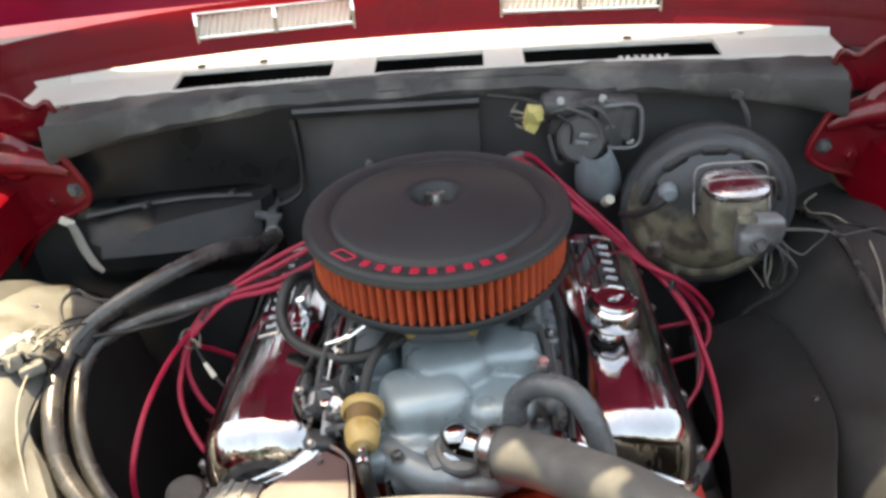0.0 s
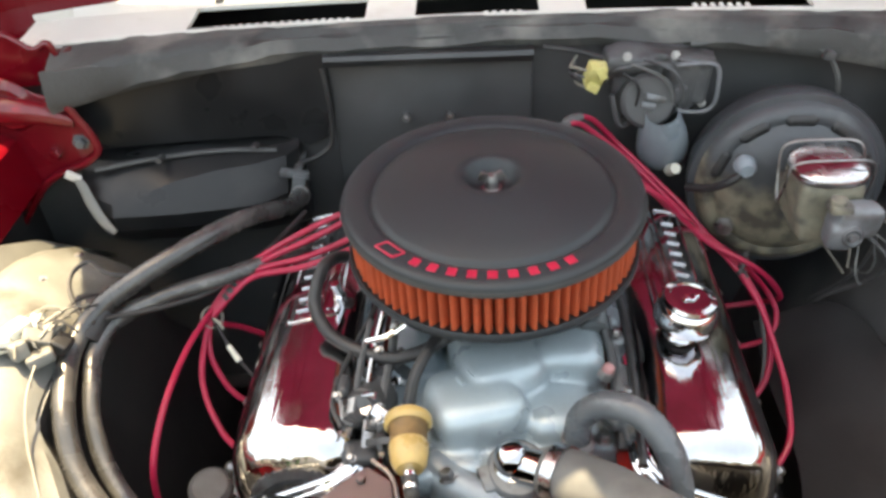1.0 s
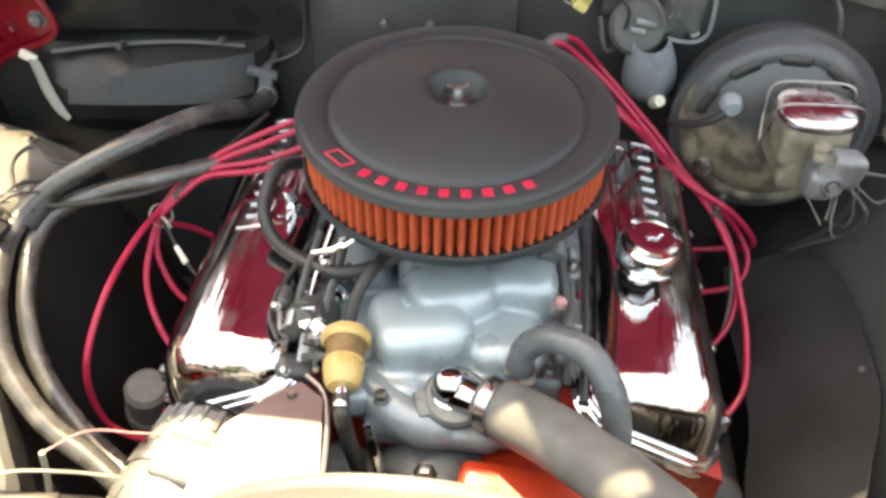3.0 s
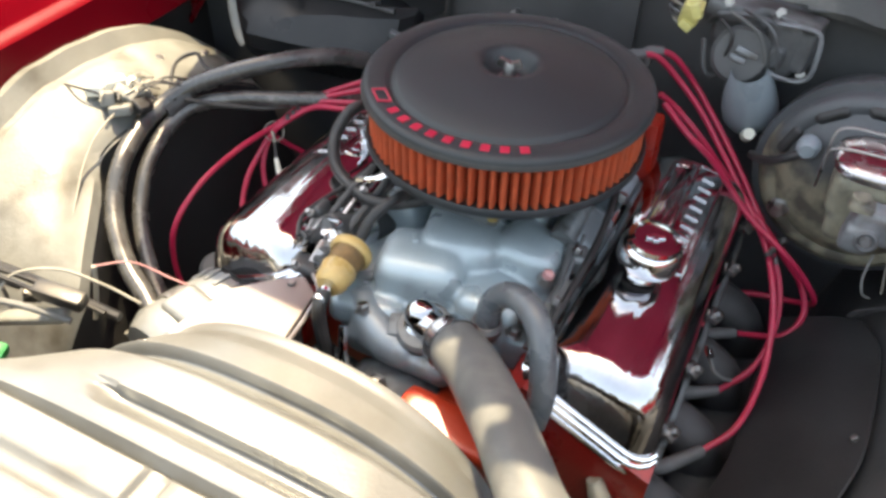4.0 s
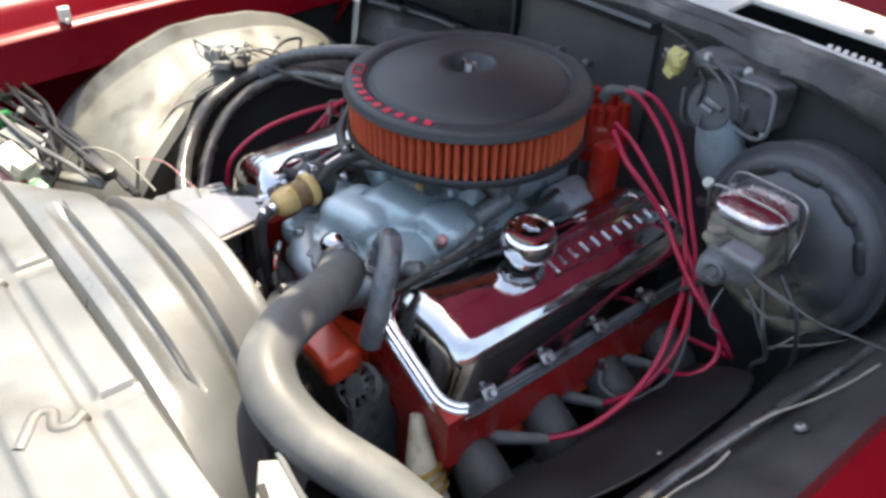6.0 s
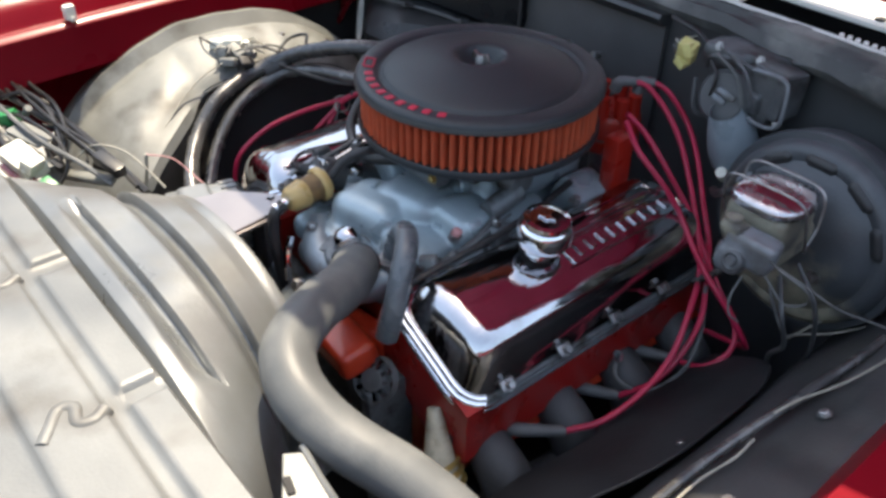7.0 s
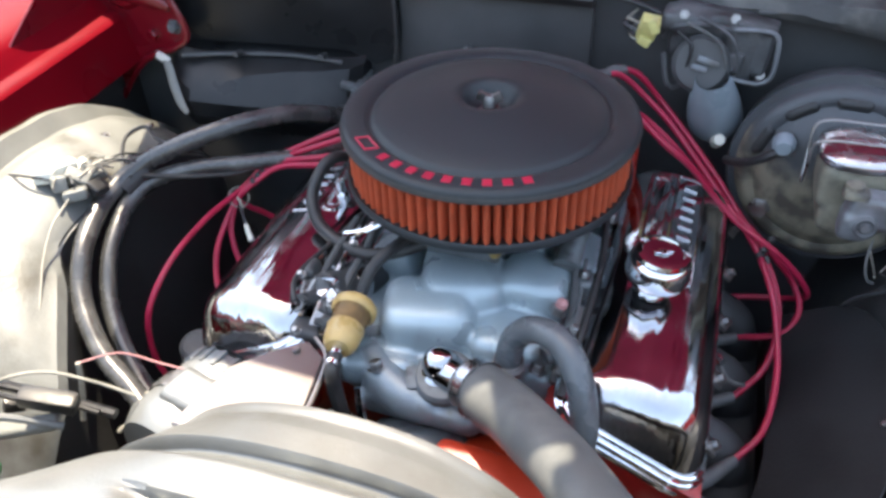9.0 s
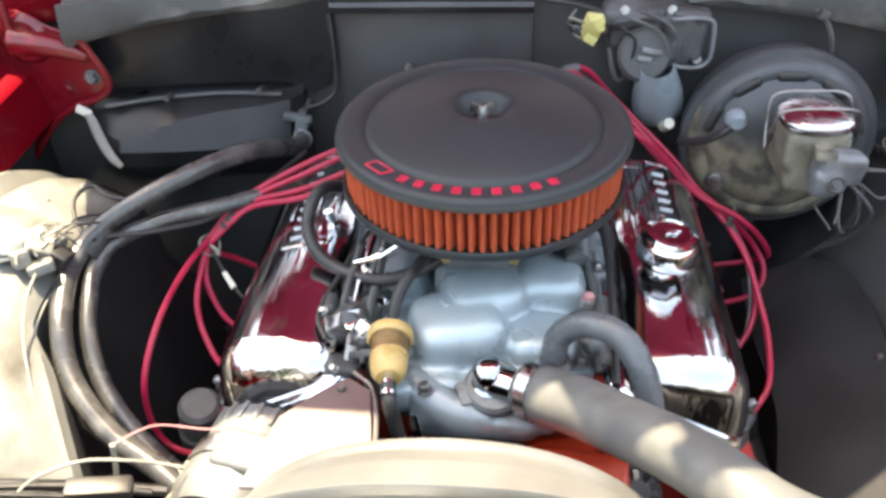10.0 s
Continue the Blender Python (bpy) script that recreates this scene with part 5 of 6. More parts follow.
plug_wire([(0.120, 0.232, 0.908), (0.147, 0.250, 0.892), (0.184, 0.262, 0.848), (0.230, 0.236, 0.810), (0.276, 0.196, 0.777), (0.312, 0.170, 0.742), (0.345, 0.124, 0.724), (0.373, 0.085, 0.690), (0.383, 0.041, 0.658), (0.374, 0.0, 0.620), (0.343, -0.030, 0.588)], "red spark plug wire to the second plug", RIGHT,
          [(0.32, -0.042, 0.584), (0.295, -0.056, 0.582), (0.280, -0.066, 0.585)], [(0.108, 0.226, 0.886), (0.112, 0.228, 0.902), (0.130, 0.238, 0.904)])
plug_wire([(0.155, 0.145, 0.892), (0.178, 0.160, 0.868), (0.215, 0.164, 0.834), (0.250, 0.172, 0.792), (0.288, 0.165, 0.760), (0.333, 0.140, 0.736), (0.368, 0.132, 0.704), (0.399, 0.134, 0.667), (0.414, 0.108, 0.640), (0.396, 0.078, 0.618), (0.340, 0.080, 0.593)], "red spark plug wire to the third plug, looping wide", RIGHT,
          [(0.32, 0.07, 0.592), (0.295, 0.055, 0.59), (0.280, 0.045, 0.59)])
plug_wire([(0.165, 0.132, 0.888), (0.204, 0.118, 0.862), (0.239, 0.128, 0.829), (0.270, 0.143, 0.786), (0.310, 0.132, 0.752), (0.356, 0.108, 0.737), (0.395, 0.112, 0.700), (0.422, 0.128, 0.652), (0.405, 0.16, 0.615), (0.345, 0.165, 0.60), (0.29, 0.15, 0.595)], "red spark plug wire to the rear plug", RIGHT)
# left-hand bundle, running side by side through the looms
starts = [((-0.150, 0.10, 0.868), (-0.235, 0.085, 0.838)), ((-0.158, 0.085, 0.864), (-0.240, 0.070, 0.828)), ((-0.150, 0.06, 0.852), (-0.242, 0.050, 0.814)), ((-0.150, 0.04, 0.846), (-0.246, 0.036, 0.808))]
for k, (s, q) in enumerate(starts):
    o = 0.0095 * (k - 1.5)
    mid = [(-0.318, 0.052 - o * 0.9, 0.795 - o * 0.35), (-0.350, 0.036 - o * 0.9, 0.777 - o * 0.35), (-0.378, 0.012 - o * 0.4, 0.750 - o * 0.3)]
    tails = [
        [(-0.398, -0.05, 0.745), (-0.408, -0.13, 0.730), (-0.415, -0.19, 0.690), (-0.418, -0.205, 0.63), (-0.400, -0.212, 0.585), (-0.345, -0.225, 0.585), (-0.30, -0.215, 0.60)],
        [(-0.389, -0.025, 0.718), (-0.387, -0.062, 0.694), (-0.367, -0.102, 0.672), (-0.340, -0.128, 0.645), (-0.298, -0.135, 0.625)],
        [(-0.385, -0.015, 0.716), (-0.375, -0.035, 0.688), (-0.350, -0.052, 0.655), (-0.298, -0.058, 0.622)],
        [(-0.375, 0.02, 0.722), (-0.355, 0.045, 0.69), (-0.300, 0.062, 0.64)],
    ]
    plug_wire([s, q, *mid, *tails[k]], ("red spark plug wire looping low to the front plug", "red spark plug wire hanging to the second plug", "red spark plug wire to the third plug", "red spark plug wire to the rear plug")[k], LEFT,
              [(tails[k][-1][0] + 0.018, tails[k][-1][1] + 0.004, tails[k][-1][2] - 0.006), (tails[k][-1][0] + 0.035, tails[k][-1][1] + 0.006, tails[k][-1][2] - 0.012)])
for at, turn in (((-0.345, 0.040, 0.780), 55), ((-0.352, 0.034, 0.774), 55), ((0.352, 0.112, 0.733), 140)):
    lm = thing("wire_loom", "black plastic wire separator round the plug wires", "wire loom", at, "wire looms")
    part("comb", add(*[turned([(0.0045, -0.003), (0.0062, -0.003), (0.0062, 0.003), (0.0045, 0.003)], Matrix.Translation(Vector(at) + Vector((0.004 * (k - 1.5), -0.0095 * (k - 1.5) * -0.9, 0.0033 * (k - 1.5)))) @ (Vector((-0.032, -0.016, -0.018)) if turn < 90 else Vector((0.03, -0.045, -0.03))).to_track_quat("Z", "Y").to_matrix().to_4x4(), 10) for k in range(4)]), RUBBER, lm)
zt = thing("cable_tie", "white cable tie holding the plug wires", "cable tie", (-0.378, 0.008, 0.748))
part("strap", add(turned([(0.014, -0.003), (0.0155, -0.003), (0.0155, 0.003), (0.014, 0.003)], Matrix.Translation((-0.380, 0.008, 0.745)) @ pose(0, 0, 0, 30, 50, 0), 20), tube([(-0.372, -0.006, 0.755), (-0.362, -0.016, 0.757), (-0.358, -0.018, 0.748)], 0.002, 6)), WIRE_WHITE, zt)

sl = thing("sensor_lead", "dark wire with a white inline connector below the cable tie", "wire", (-0.34, -0.03, 0.72))
part("wire", tube([(-0.378, 0.004, 0.748), (-0.362, -0.016, 0.732), (-0.345, -0.035, 0.716), (-0.322, -0.055, 0.700), (-0.300, -0.075, 0.685)], 0.0022, 6), RUBBER, sl)
part("inline_connector", tube([(-0.354, -0.026, 0.724), (-0.338, -0.042, 0.711)], [0.0035, 0.0045], 8, smooth_path=False), WHITE_PL, sl, "small white connector")

# ---------------------------------------------------------------- exhaust manifolds
for side in (1, -1):
    ex = thing("exhaust_manifold", "dark grey exhaust manifold beside the block", "exhaust manifold", (side * 0.33, 0, 0.55), "exhaust manifolds")
    for k in range(4):
        y = -0.235 + 0.125 * k
        part("runner", tube([(side * 0.265, y + 0.01, 0.60), (side * 0.305, y, 0.588), (side * 0.335, y, 0.560), (side * 0.345, y + 0.01, 0.50)], [0.026, 0.032, 0.036, 0.034], 16), HEADER, ex)
    part("collector", tube([(side * 0.345, -0.26, 0.51), (side * 0.35, 0.0, 0.49), (side * 0.35, 0.22, 0.45), (side * 0.34, 0.30, 0.38)], 0.040, 16), HEADER, ex)
bl = thing("ground_lead", "thin grey wire from the head to the plug wires", "wire", (0.315, -0.02, 0.62))
part("wire", tube([(0.318, -0.015, 0.628), (0.335, -0.03, 0.615), (0.366, -0.005, 0.598), (0.385, 0.05, 0.62), (0.378, 0.085, 0.67), (0.355, 0.11, 0.72)], 0.0028, 8), HOSE_GREY, bl)
part("eyelet", turned([(0.003, 0), (0.009, 0), (0.009, 0.003), (0.003, 0.003)], pose(0.316, -0.013, 0.632, 0, 45, 0), 14), CHROME_BRIGHT, bl)

# front of the engine: plate, bracket, alternator, pulley
pl = thing("engine_bracket", "polished flat bracket plate at the engine's front corner", "bracket", (-0.2, -0.28, 0.735))
part("plate", plate([(-0.176, -0.285), (-0.150, -0.262), (-0.140, -0.256), (-0.112, -0.275), (-0.100, -0.36), (-0.105, -0.405), (-0.225, -0.405), (-0.205, -0.315)][::-1], pose(0, 0, 0.762, 0, 0, 0), 0.006), PLATE_METAL, pl)
part("bolt", bolt((-0.145, -0.275, 0.768), None, 0.0045, 0.004), STEEL, pl)
part("folded_side", tube([(-0.138, -0.243, 0.763), (-0.110, -0.275, 0.763), (-0.098, -0.36, 0.763), (-0.103, -0.405, 0.763)], 0.003, 8), PLATE_METAL, pl)
part("leg", box(-0.17, -0.30, 0.60, -0.13, -0.285, 0.765, 0.003), PLATE_METAL, pl)
alt = thing("alternator", "finned aluminium alternator at the front corner", "alternator", (-0.25, -0.34, 0.69))
part("case", turned([(0, -0.07), (0.05, -0.07), (0.064, -0.058), (0.066, 0.04), (0.055, 0.06), (0, 0.06)], pose(-0.245, -0.345, 0.690, 90, 0, -14), 32), SHROUD, alt)
for k in range(22):
    a = 360 * k / 22
    part("fin", box(-0.003, 0.036, 0.045, 0.003, 0.0605, 0.0668, 0.001, 1, pose(-0.245, -0.345, 0.690, 0, 0, -14) @ pose(0, 0, 0, 0, a, 0)), SHROUD, alt)
part("rear_cap", turned([(0.028, 0.0), (0.036, 0.006), (0.050, 0.010), (0.062, 0.004)], pose(-0.245, -0.345, 0.690, 0, 0, -14) @ pose(0, 0.062, 0, -90, 0, 0), 28), CAST_GREY, alt)
part("band", turned([(0.0665, -0.012), (0.0685, -0.012), (0.0685, 0.012), (0.0665, 0.012)], pose(-0.245, -0.345, 0.690, 90, 0, -14), 32), STEEL, alt)
part("ear", rounded(add(slab(-0.235, -0.352, 0.752, 0.06, 0.05, 0.024, 0, 0, -14, 0.008), slab(-0.205, -0.355, 0.740, 0.05, 0.05, 0.03, 0, 25, -14, 0.008)), 0.004, 5), SHROUD, alt, angle=70)
al2 = thing("starter_cap", "dark grey rubber capped canister low beside the head", "canister", (-0.375, -0.17, 0.58))
part("cap", turned([(0, 0.05), (0.022, 0.05), (0.028, 0.044), (0.03, 0.0), (0.034, -0.004), (0.034, -0.03)], pose(-0.372, -0.165, 0.575, 10, 8, 0), 20), BOOT_GREY, al2)
part("body", turned([(0.03, -0.03), (0.03, -0.29), (0, -0.29)], pose(-0.372, -0.165, 0.575, 0, 0, 0), 20), BLACK_DEEP, al2)
pu = thing("water_pump_pulley", "ribbed grey pulley ahead of the engine block", "pulley", (0.14, -0.34, 0.62))
part("wheel", turned([(0, 0.02), (0.022, 0.02), (0.026, 0.008), (0.040, 0.008), (0.044, 0.014), (0.038, 0.006), (0.038, 0.0), (0.044, -0.008), (0.038, -0.014), (0, -0.014)], pose(0.172, -0.318, 0.668, 55, 20, 0) @ Matrix.Scale(0.68, 4), 28), BOOT_GREY, pu)
for k in range(10):
    bm = loft([[(0.012, -0.002, 0.018), (0.012, 0.002, 0.018), (0.012, 0.002, 0.010), (0.012, -0.002, 0.010)], [(0.040, -0.005, 0.014), (0.040, 0.005, 0.014), (0.040, 0.005, 0.006), (0.040, -0.005, 0.006)]])
    bm.transform(pose(0.172, -0.318, 0.668, 55, 20, 0) @ Matrix.Scale(0.68, 4) @ pose(0, 0, 0, 0, 0, 36 * k))
    part("rib", bm, CHROME, pu)
part("hub_arm", box(0.165, -0.34, 0.40, 0.185, -0.27, 0.66, 0.005), CAST_GREY, pu)
fb = thing("fuel_pump_fitting", "pale corroded fitting below the cylinder head", "fitting", (0.27, -0.29, 0.6))
part("elbow", tube([(0.250, -0.286, 0.660), (0.262, -0.293, 0.640), (0.275, -0.300, 0.612), (0.290, -0.306, 0.585), (0.310, -0.308, 0.560)], [0.009, 0.013, 0.019, 0.023, 0.024], 16), FITTING, fb)
for q in (0.0, 0.35, 0.7):
    part("band", turned([(0.0225, -0.003), (0.0275, -0.002), (0.0275, 0.002), (0.0225, 0.003)], pose(0.284 + 0.022 * q, -0.304 - 0.003 * q, 0.596 - 0.028 * q, 0, 145, 0), 22), BRASS, fb, "brass coloured rib")
part("stem", box(0.262, -0.30, 0.40, 0.282, -0.28, 0.63, 0.004), BLACK_DEEP, fb)

# ================================================================ on the firewall
hb = thing("heater_box", "black plastic heater box on the firewall", "heater box", (-0.45, 0.3, 0.82))
rows = []
for x, f, crease in ((-0.635, 0.5, 0.806), (-0.61, 0.8, 0.796), (-0.575, 1.0, 0.792), (-0.53, 1.04, 0.802), (-0.48, 1.06, 0.815), (-0.42, 1.05, 0.823), (-0.36, 1.0, 0.826), (-0.315, 0.75, 0.826), (-0.30, 0.45, 0.826)):
    yb = cowl_line(x, 0.352, 0.045)
    rows.append([(x, yb, 0.832), (x, yb - 0.040 * f, 0.834), (x, yb - 0.050 * f, 0.830), (x, yb - (0.075 + 0.8 * (0.826 - crease)) * f, crease), (x, yb - 0.112 * f, 0.775), (x, yb - 0.105 * f, 0.745), (x, yb - 0.07 * f, 0.70), (x, yb, 0.68)])
part("lower_case", loft(rows), HEATER_BLACK, hb, angle=24)
rows = []
for x, lo in ((-0.655, 0.90), (-0.63, 0.86), (-0.58, 0.842), (-0.45, 0.838), (-0.33, 0.836), (-0.285, 0.815), (-0.255, 0.83), (-0.243, 0.87)):
    yb = cowl_line(x, 0.352, 0.045)
    rows.append([(x, yb, lo), (x, yb - 0.018, lo + 0.004), (x, yb - 0.022, 0.90), (x, yb - 0.020, 0.972), (x, yb, 0.978)])
part("upper_cover", loft(rows), HEATER_BLACK, hb, "flat satin black upper cover", angle=50)
part("ledge", tube([(-0.60, 0.245, 0.834), (-0.52, 0.267, 0.837), (-0.42, 0.287, 0.837), (-0.33, 0.293, 0.832)], 0.004, 8), BLACK_SATIN, hb)
for x in (-0.50, -0.36):
    part("stud", tube([(x, cowl_line(x, 0.32, 0.085), 0.842), (x, cowl_line(x, 0.30, 0.085), 0.846)], 0.005, 8), BLACK_SATIN, hb)
sp = thing("hose_bracket", "torn bare-metal bracket at the heater box corner", "bracket", (-0.3, 0.28, 0.8))
part("clip", add(slab(-0.302, 0.268, 0.803, 0.045, 0.012, 0.012, 0, 10, 0, 0.003), slab(-0.298, 0.262, 0.785, 0.02, 0.012, 0.04, 0, 15, 0, 0.004), slab(-0.30, 0.30, 0.80, 0.014, 0.07, 0.008, 0, 0, 0, 0.002)), CAST_GREY, sp)
tr = thing("torn_strip", "whitish torn sealing strip hanging off the heater box", "strip", (-0.6, 0.24, 0.8))
part("strip", tube([(-0.632, 0.235, 0.835), (-0.618, 0.225, 0.822), (-0.606, 0.212, 0.795), (-0.588, 0.196, 0.772), (-0.566, 0.178, 0.765)], [0.004, 0.007, 0.008, 0.007, 0.004], 8, 5, True, 0.35), WELL_PAINT, tr)
part("tab", slab(-0.630, 0.232, 0.832, 0.024, 0.008, 0.012, 0, 30, 0, 0.002), COWL_WHITE, tr)
pad = thing("firewall_panel", "satin black access panel with a folded top edge on the firewall", "panel", (-0.09, 0.33, 0.87))
part("sheet", slab(-0.087, 0.338, 0.85, 0.305, 0.012, 0.22, 0, 0, 0, 0.004), BLACK_SATIN, pad)
part("folded_edge", loft([[(x, 0.345, 0.968), (x, 0.316, 0.972), (x, 0.312, 0.966), (x, 0.318, 0.954), (x, 0.345, 0.95)] for x in (-0.242, -0.1, 0.066)]), BLACK_DUSTY, pad, "dusty folded top edge")
part("wire_clip", tube([(-0.247, 0.325, 0.95), (-0.243, 0.32, 0.90), (-0.244, 0.318, 0.85), (-0.25, 0.316, 0.822), (-0.275, 0.312, 0.805), (-0.30, 0.30, 0.803)], 0.004, 8), RUBBER, pad)
for x in (-0.127, -0.06):
    part("stud", add(tube([(x, 0.335, 0.862), (x, 0.318, 0.865)], 0.006, 8), bolt((x, 0.318, 0.865), pose(0, 0, 0, 90, 0, 0), 0.005, 0.004)), STEEL, pad)

# wiper motor with its connector and washer pump
wm = thing("wiper_motor", "grey cast wiper motor on the firewall", "wiper motor", (0.23, 0.31, 0.93))
part("gearbox", rounded(add(slab(0.235, 0.318, 0.935, 0.115, 0.05, 0.075, 0, 4, 0, 0.014), slab(0.275, 0.305, 0.925, 0.05, 0.06, 0.085, 0, 4, 0, 0.012), slab(0.20, 0.31, 0.955, 0.07, 0.05, 0.03, 0, 4, 0, 0.01)), 0.004, 3), MOTOR, wm, angle=70)
part("drum", turned([(0, 0.02), (0.034, 0.02), (0.04, 0.014), (0.042, -0.03)], pose(0.228, 0.280, 0.905, 70, 0, 0), 28), BLACK_SATIN, wm, "black motor drum")
part("terminal_tab", slab(0.236, 0.2585, 0.919, 0.030, 0.006, 0.009, -20, 14, 0, 0.003), VALVE_GREY, wm, "grey terminal tab")
part("terminal_tab", slab(0.226, 0.2575, 0.908, 0.022, 0.006, 0.009, -20, 10, 0, 0.003), VALVE_GREY, wm, "grey terminal tab")
part("cover_rim", tube([(0.262, 0.270, 0.963), (0.300, 0.266, 0.966), (0.318, 0.264, 0.960), (0.322, 0.264, 0.930), (0.320, 0.264, 0.903), (0.306, 0.264, 0.892), (0.280, 0.266, 0.892), (0.258, 0.268, 0.897)], 0.0032, 8), VALVE_GREY, wm, "pale pressed rim")
part("pipe", tube([(0.17, 0.30, 0.93), (0.19, 0.282, 0.955), (0.25, 0.278, 0.96), (0.285, 0.28, 0.93), (0.275, 0.276, 0.895), (0.25, 0.27, 0.885)], 0.0035, 8), MOTOR, wm)
part("harness", tube([(0.165, 0.30, 0.962), (0.13, 0.315, 0.968), (0.08, 0.325, 0.972)], 0.004, 8), RUBBER, wm)
part("cover_box", rounded(add(slab(0.292, 0.302, 0.930, 0.05, 0.05, 0.07, 0, 4, -8, 0.008), slab(0.292, 0.292, 0.965, 0.054, 0.05, 0.008, -6, 4, -8, 0.003), slab(0.272, 0.276, 0.915, 0.02, 0.02, 0.03, 0, 0, 0, 0.005)), 0.003, 2), MOTOR, wm, angle=60)
for k, (a, b) in enumerate((((0.20, 0.272, 0.965), (0.262, 0.262, 0.905)), ((0.215, 0.268, 0.975), (0.275, 0.262, 0.915)), ((0.19, 0.276, 0.95), (0.205, 0.262, 0.895)))):
    part("wire", tube([a, ((a[0] + b[0]) / 2 + 0.014, (a[1] + b[1]) / 2 - 0.006, (a[2] + b[2]) / 2 + 0.012), b, (b[0] - 0.012, b[1] + 0.01, b[2] - 0.012)], 0.0024, 6), (HOSE_GREY, MOTOR, RUBBER)[k], wm)
for x, z in ((0.195, 0.972), (0.262, 0.972), (0.308, 0.895)):
    part("screw", bolt((x, 0.282, z), pose(0, 0, 0, 70, 0, 0), 0.005, 0.004), STEEL, wm)
yc = thing("wire_connector", "pale yellow plastic wire connector by the wiper motor", "connector", (0.148, 0.272, 0.95))
part("plug", add(slab(0.150, 0.274, 0.952, 0.026, 0.02, 0.034, 20, 12, 10, 0.003), slab(0.147, 0.268, 0.935, 0.018, 0.014, 0.012, 0, 30, 0, 0.002), slab(0.158, 0.266, 0.958, 0.012, 0.014, 0.02, 0, -20, 0, 0.002)), YELLOW, yc)
for k, (x, z) in enumerate(((0.134, 0.956), (0.132, 0.946), (0.135, 0.938), (0.14, 0.93))):
    part("lead", tube([(x + 0.006, 0.274, z), (x - 0.012, 0.282, z + 0.003), (x - 0.016, 0.30, z - 0.004 + 0.004 * k), (x - 0.005, 0.325, z)], 0.0022, 6), (WIRE_WHITE, MOTOR, RUBBER, WIRE_WHITE)[k], yc)
wb = thing("washer_pump", "cloudy bluish plastic washer pump below the wiper motor", "washer pump", (0.25, 0.27, 0.84))
part("bottle", turned([(0, -0.056), (0.020, -0.056), (0.032, -0.049), (0.038, -0.036), (0.0385, -0.020), (0.0365, 0.0), (0.032, 0.022), (0.026, 0.042), (0.022, 0.055)], pose(0.254, 0.272, 0.851, 24, -10, 0), 28), BOTTLE, wb)
part("cap", turned([(0, 0.014), (0.008, 0.014), (0.009, 0.0), (0.009, -0.01)], pose(0.268, 0.243, 0.808, 50, 15, 0), 14), WHITE_PL, wb, "small white nozzle")
part("line", tube([(0.215, 0.285, 0.88), (0.198, 0.27, 0.87), (0.185, 0.262, 0.88), (0.175, 0.27, 0.92)], 0.0035, 8), BLACK_SATIN, wb)

# brake booster with master cylinder
bo = thing("brake_booster", "round dark grey brake booster, its lower half worn to cadmium", "brake booster", (0.44, 0.26, 0.80))
bmx = pose(0.423, 0.222, 0.803, 86, 0, -3) @ Matrix.Diagonal((0.93, 0.93, 0.95, 1))
part("rear_shell", turned([(0.05, -0.075), (0.12, -0.06), (0.142, -0.03), (0.146, 0.0), (0.146, 0.006), (0.138, 0.010)], bmx, 64), BOOSTER, bo)
part("rolled_seam", turned([(0.137, 0.004), (0.147, 0.005), (0.1485, 0.010), (0.147, 0.015), (0.136, 0.016)], bmx, 64), BOOSTER, bo)
part("front_shell", turned([(0.138, 0.012), (0.134, 0.026), (0.126, 0.034), (0.118, 0.036), (0.110, 0.034), (0.104, 0.040), (0.085, 0.052), (0.060, 0.058), (0.03, 0.060), (0, 0.060)], bmx, 64), BOOSTER_WORN, bo, "dark front shell worn to cadmium below")
# dark pads colour in the shade of the shell's pressed recesses
for k in range(5):
    a = radians(22 + 34 * k)
    part("recess_shade", tube([bmx @ Vector((0.114 * math.cos(a + q), 0.114 * math.sin(a + q), 0.0300)) for q in (-0.20, -0.14, 0.14, 0.20)], [0.0060, 0.0098, 0.0098, 0.0060], 12, 4), RUBBER, bo, "dark pad coloured in for a pressed recess")
part("check_valve", turned([(0, 0.03), (0.010, 0.03), (0.015, 0.022), (0.016, 0.008), (0.012, 0.0)], bmx @ pose(-0.078, 0.055, 0.05), 16), BOTTLE, bo, "pale round check valve")
part("vacuum_line", tube([bmx @ Vector(q) for q in ((-0.078, 0.052, 0.072), (-0.10, 0.035, 0.075), (-0.125, 0.015, 0.06), (-0.15, 0.0, 0.03))], 0.006, 10), RUBBER, bo)
part("stud", bolt(bmx @ Vector((0.05, -0.03, 0.058)), pose(0, 0, 0, 84, 0, 0), 0.008, 0.012), STEEL, bo)
part("stud", bolt(bmx @ Vector((-0.09, -0.06, 0.048)), pose(0, 0, 0, 84, 0, 0), 0.011, 0.014), STEEL, bo)

mc = thing("master_cylinder", "aged master cylinder with a chrome lid", "master cylinder", (0.42, 0.09, 0.86))
part("reservoir", rounded(add(box(0.382, 0.052, 0.845, 0.462, 0.132, 0.902, 0.012), box(0.39, 0.05, 0.81, 0.452, 0.17, 0.855, 0.012)), 0.004, 4), BOOSTER_RUST, mc, "stained reservoir casting", angle=70)
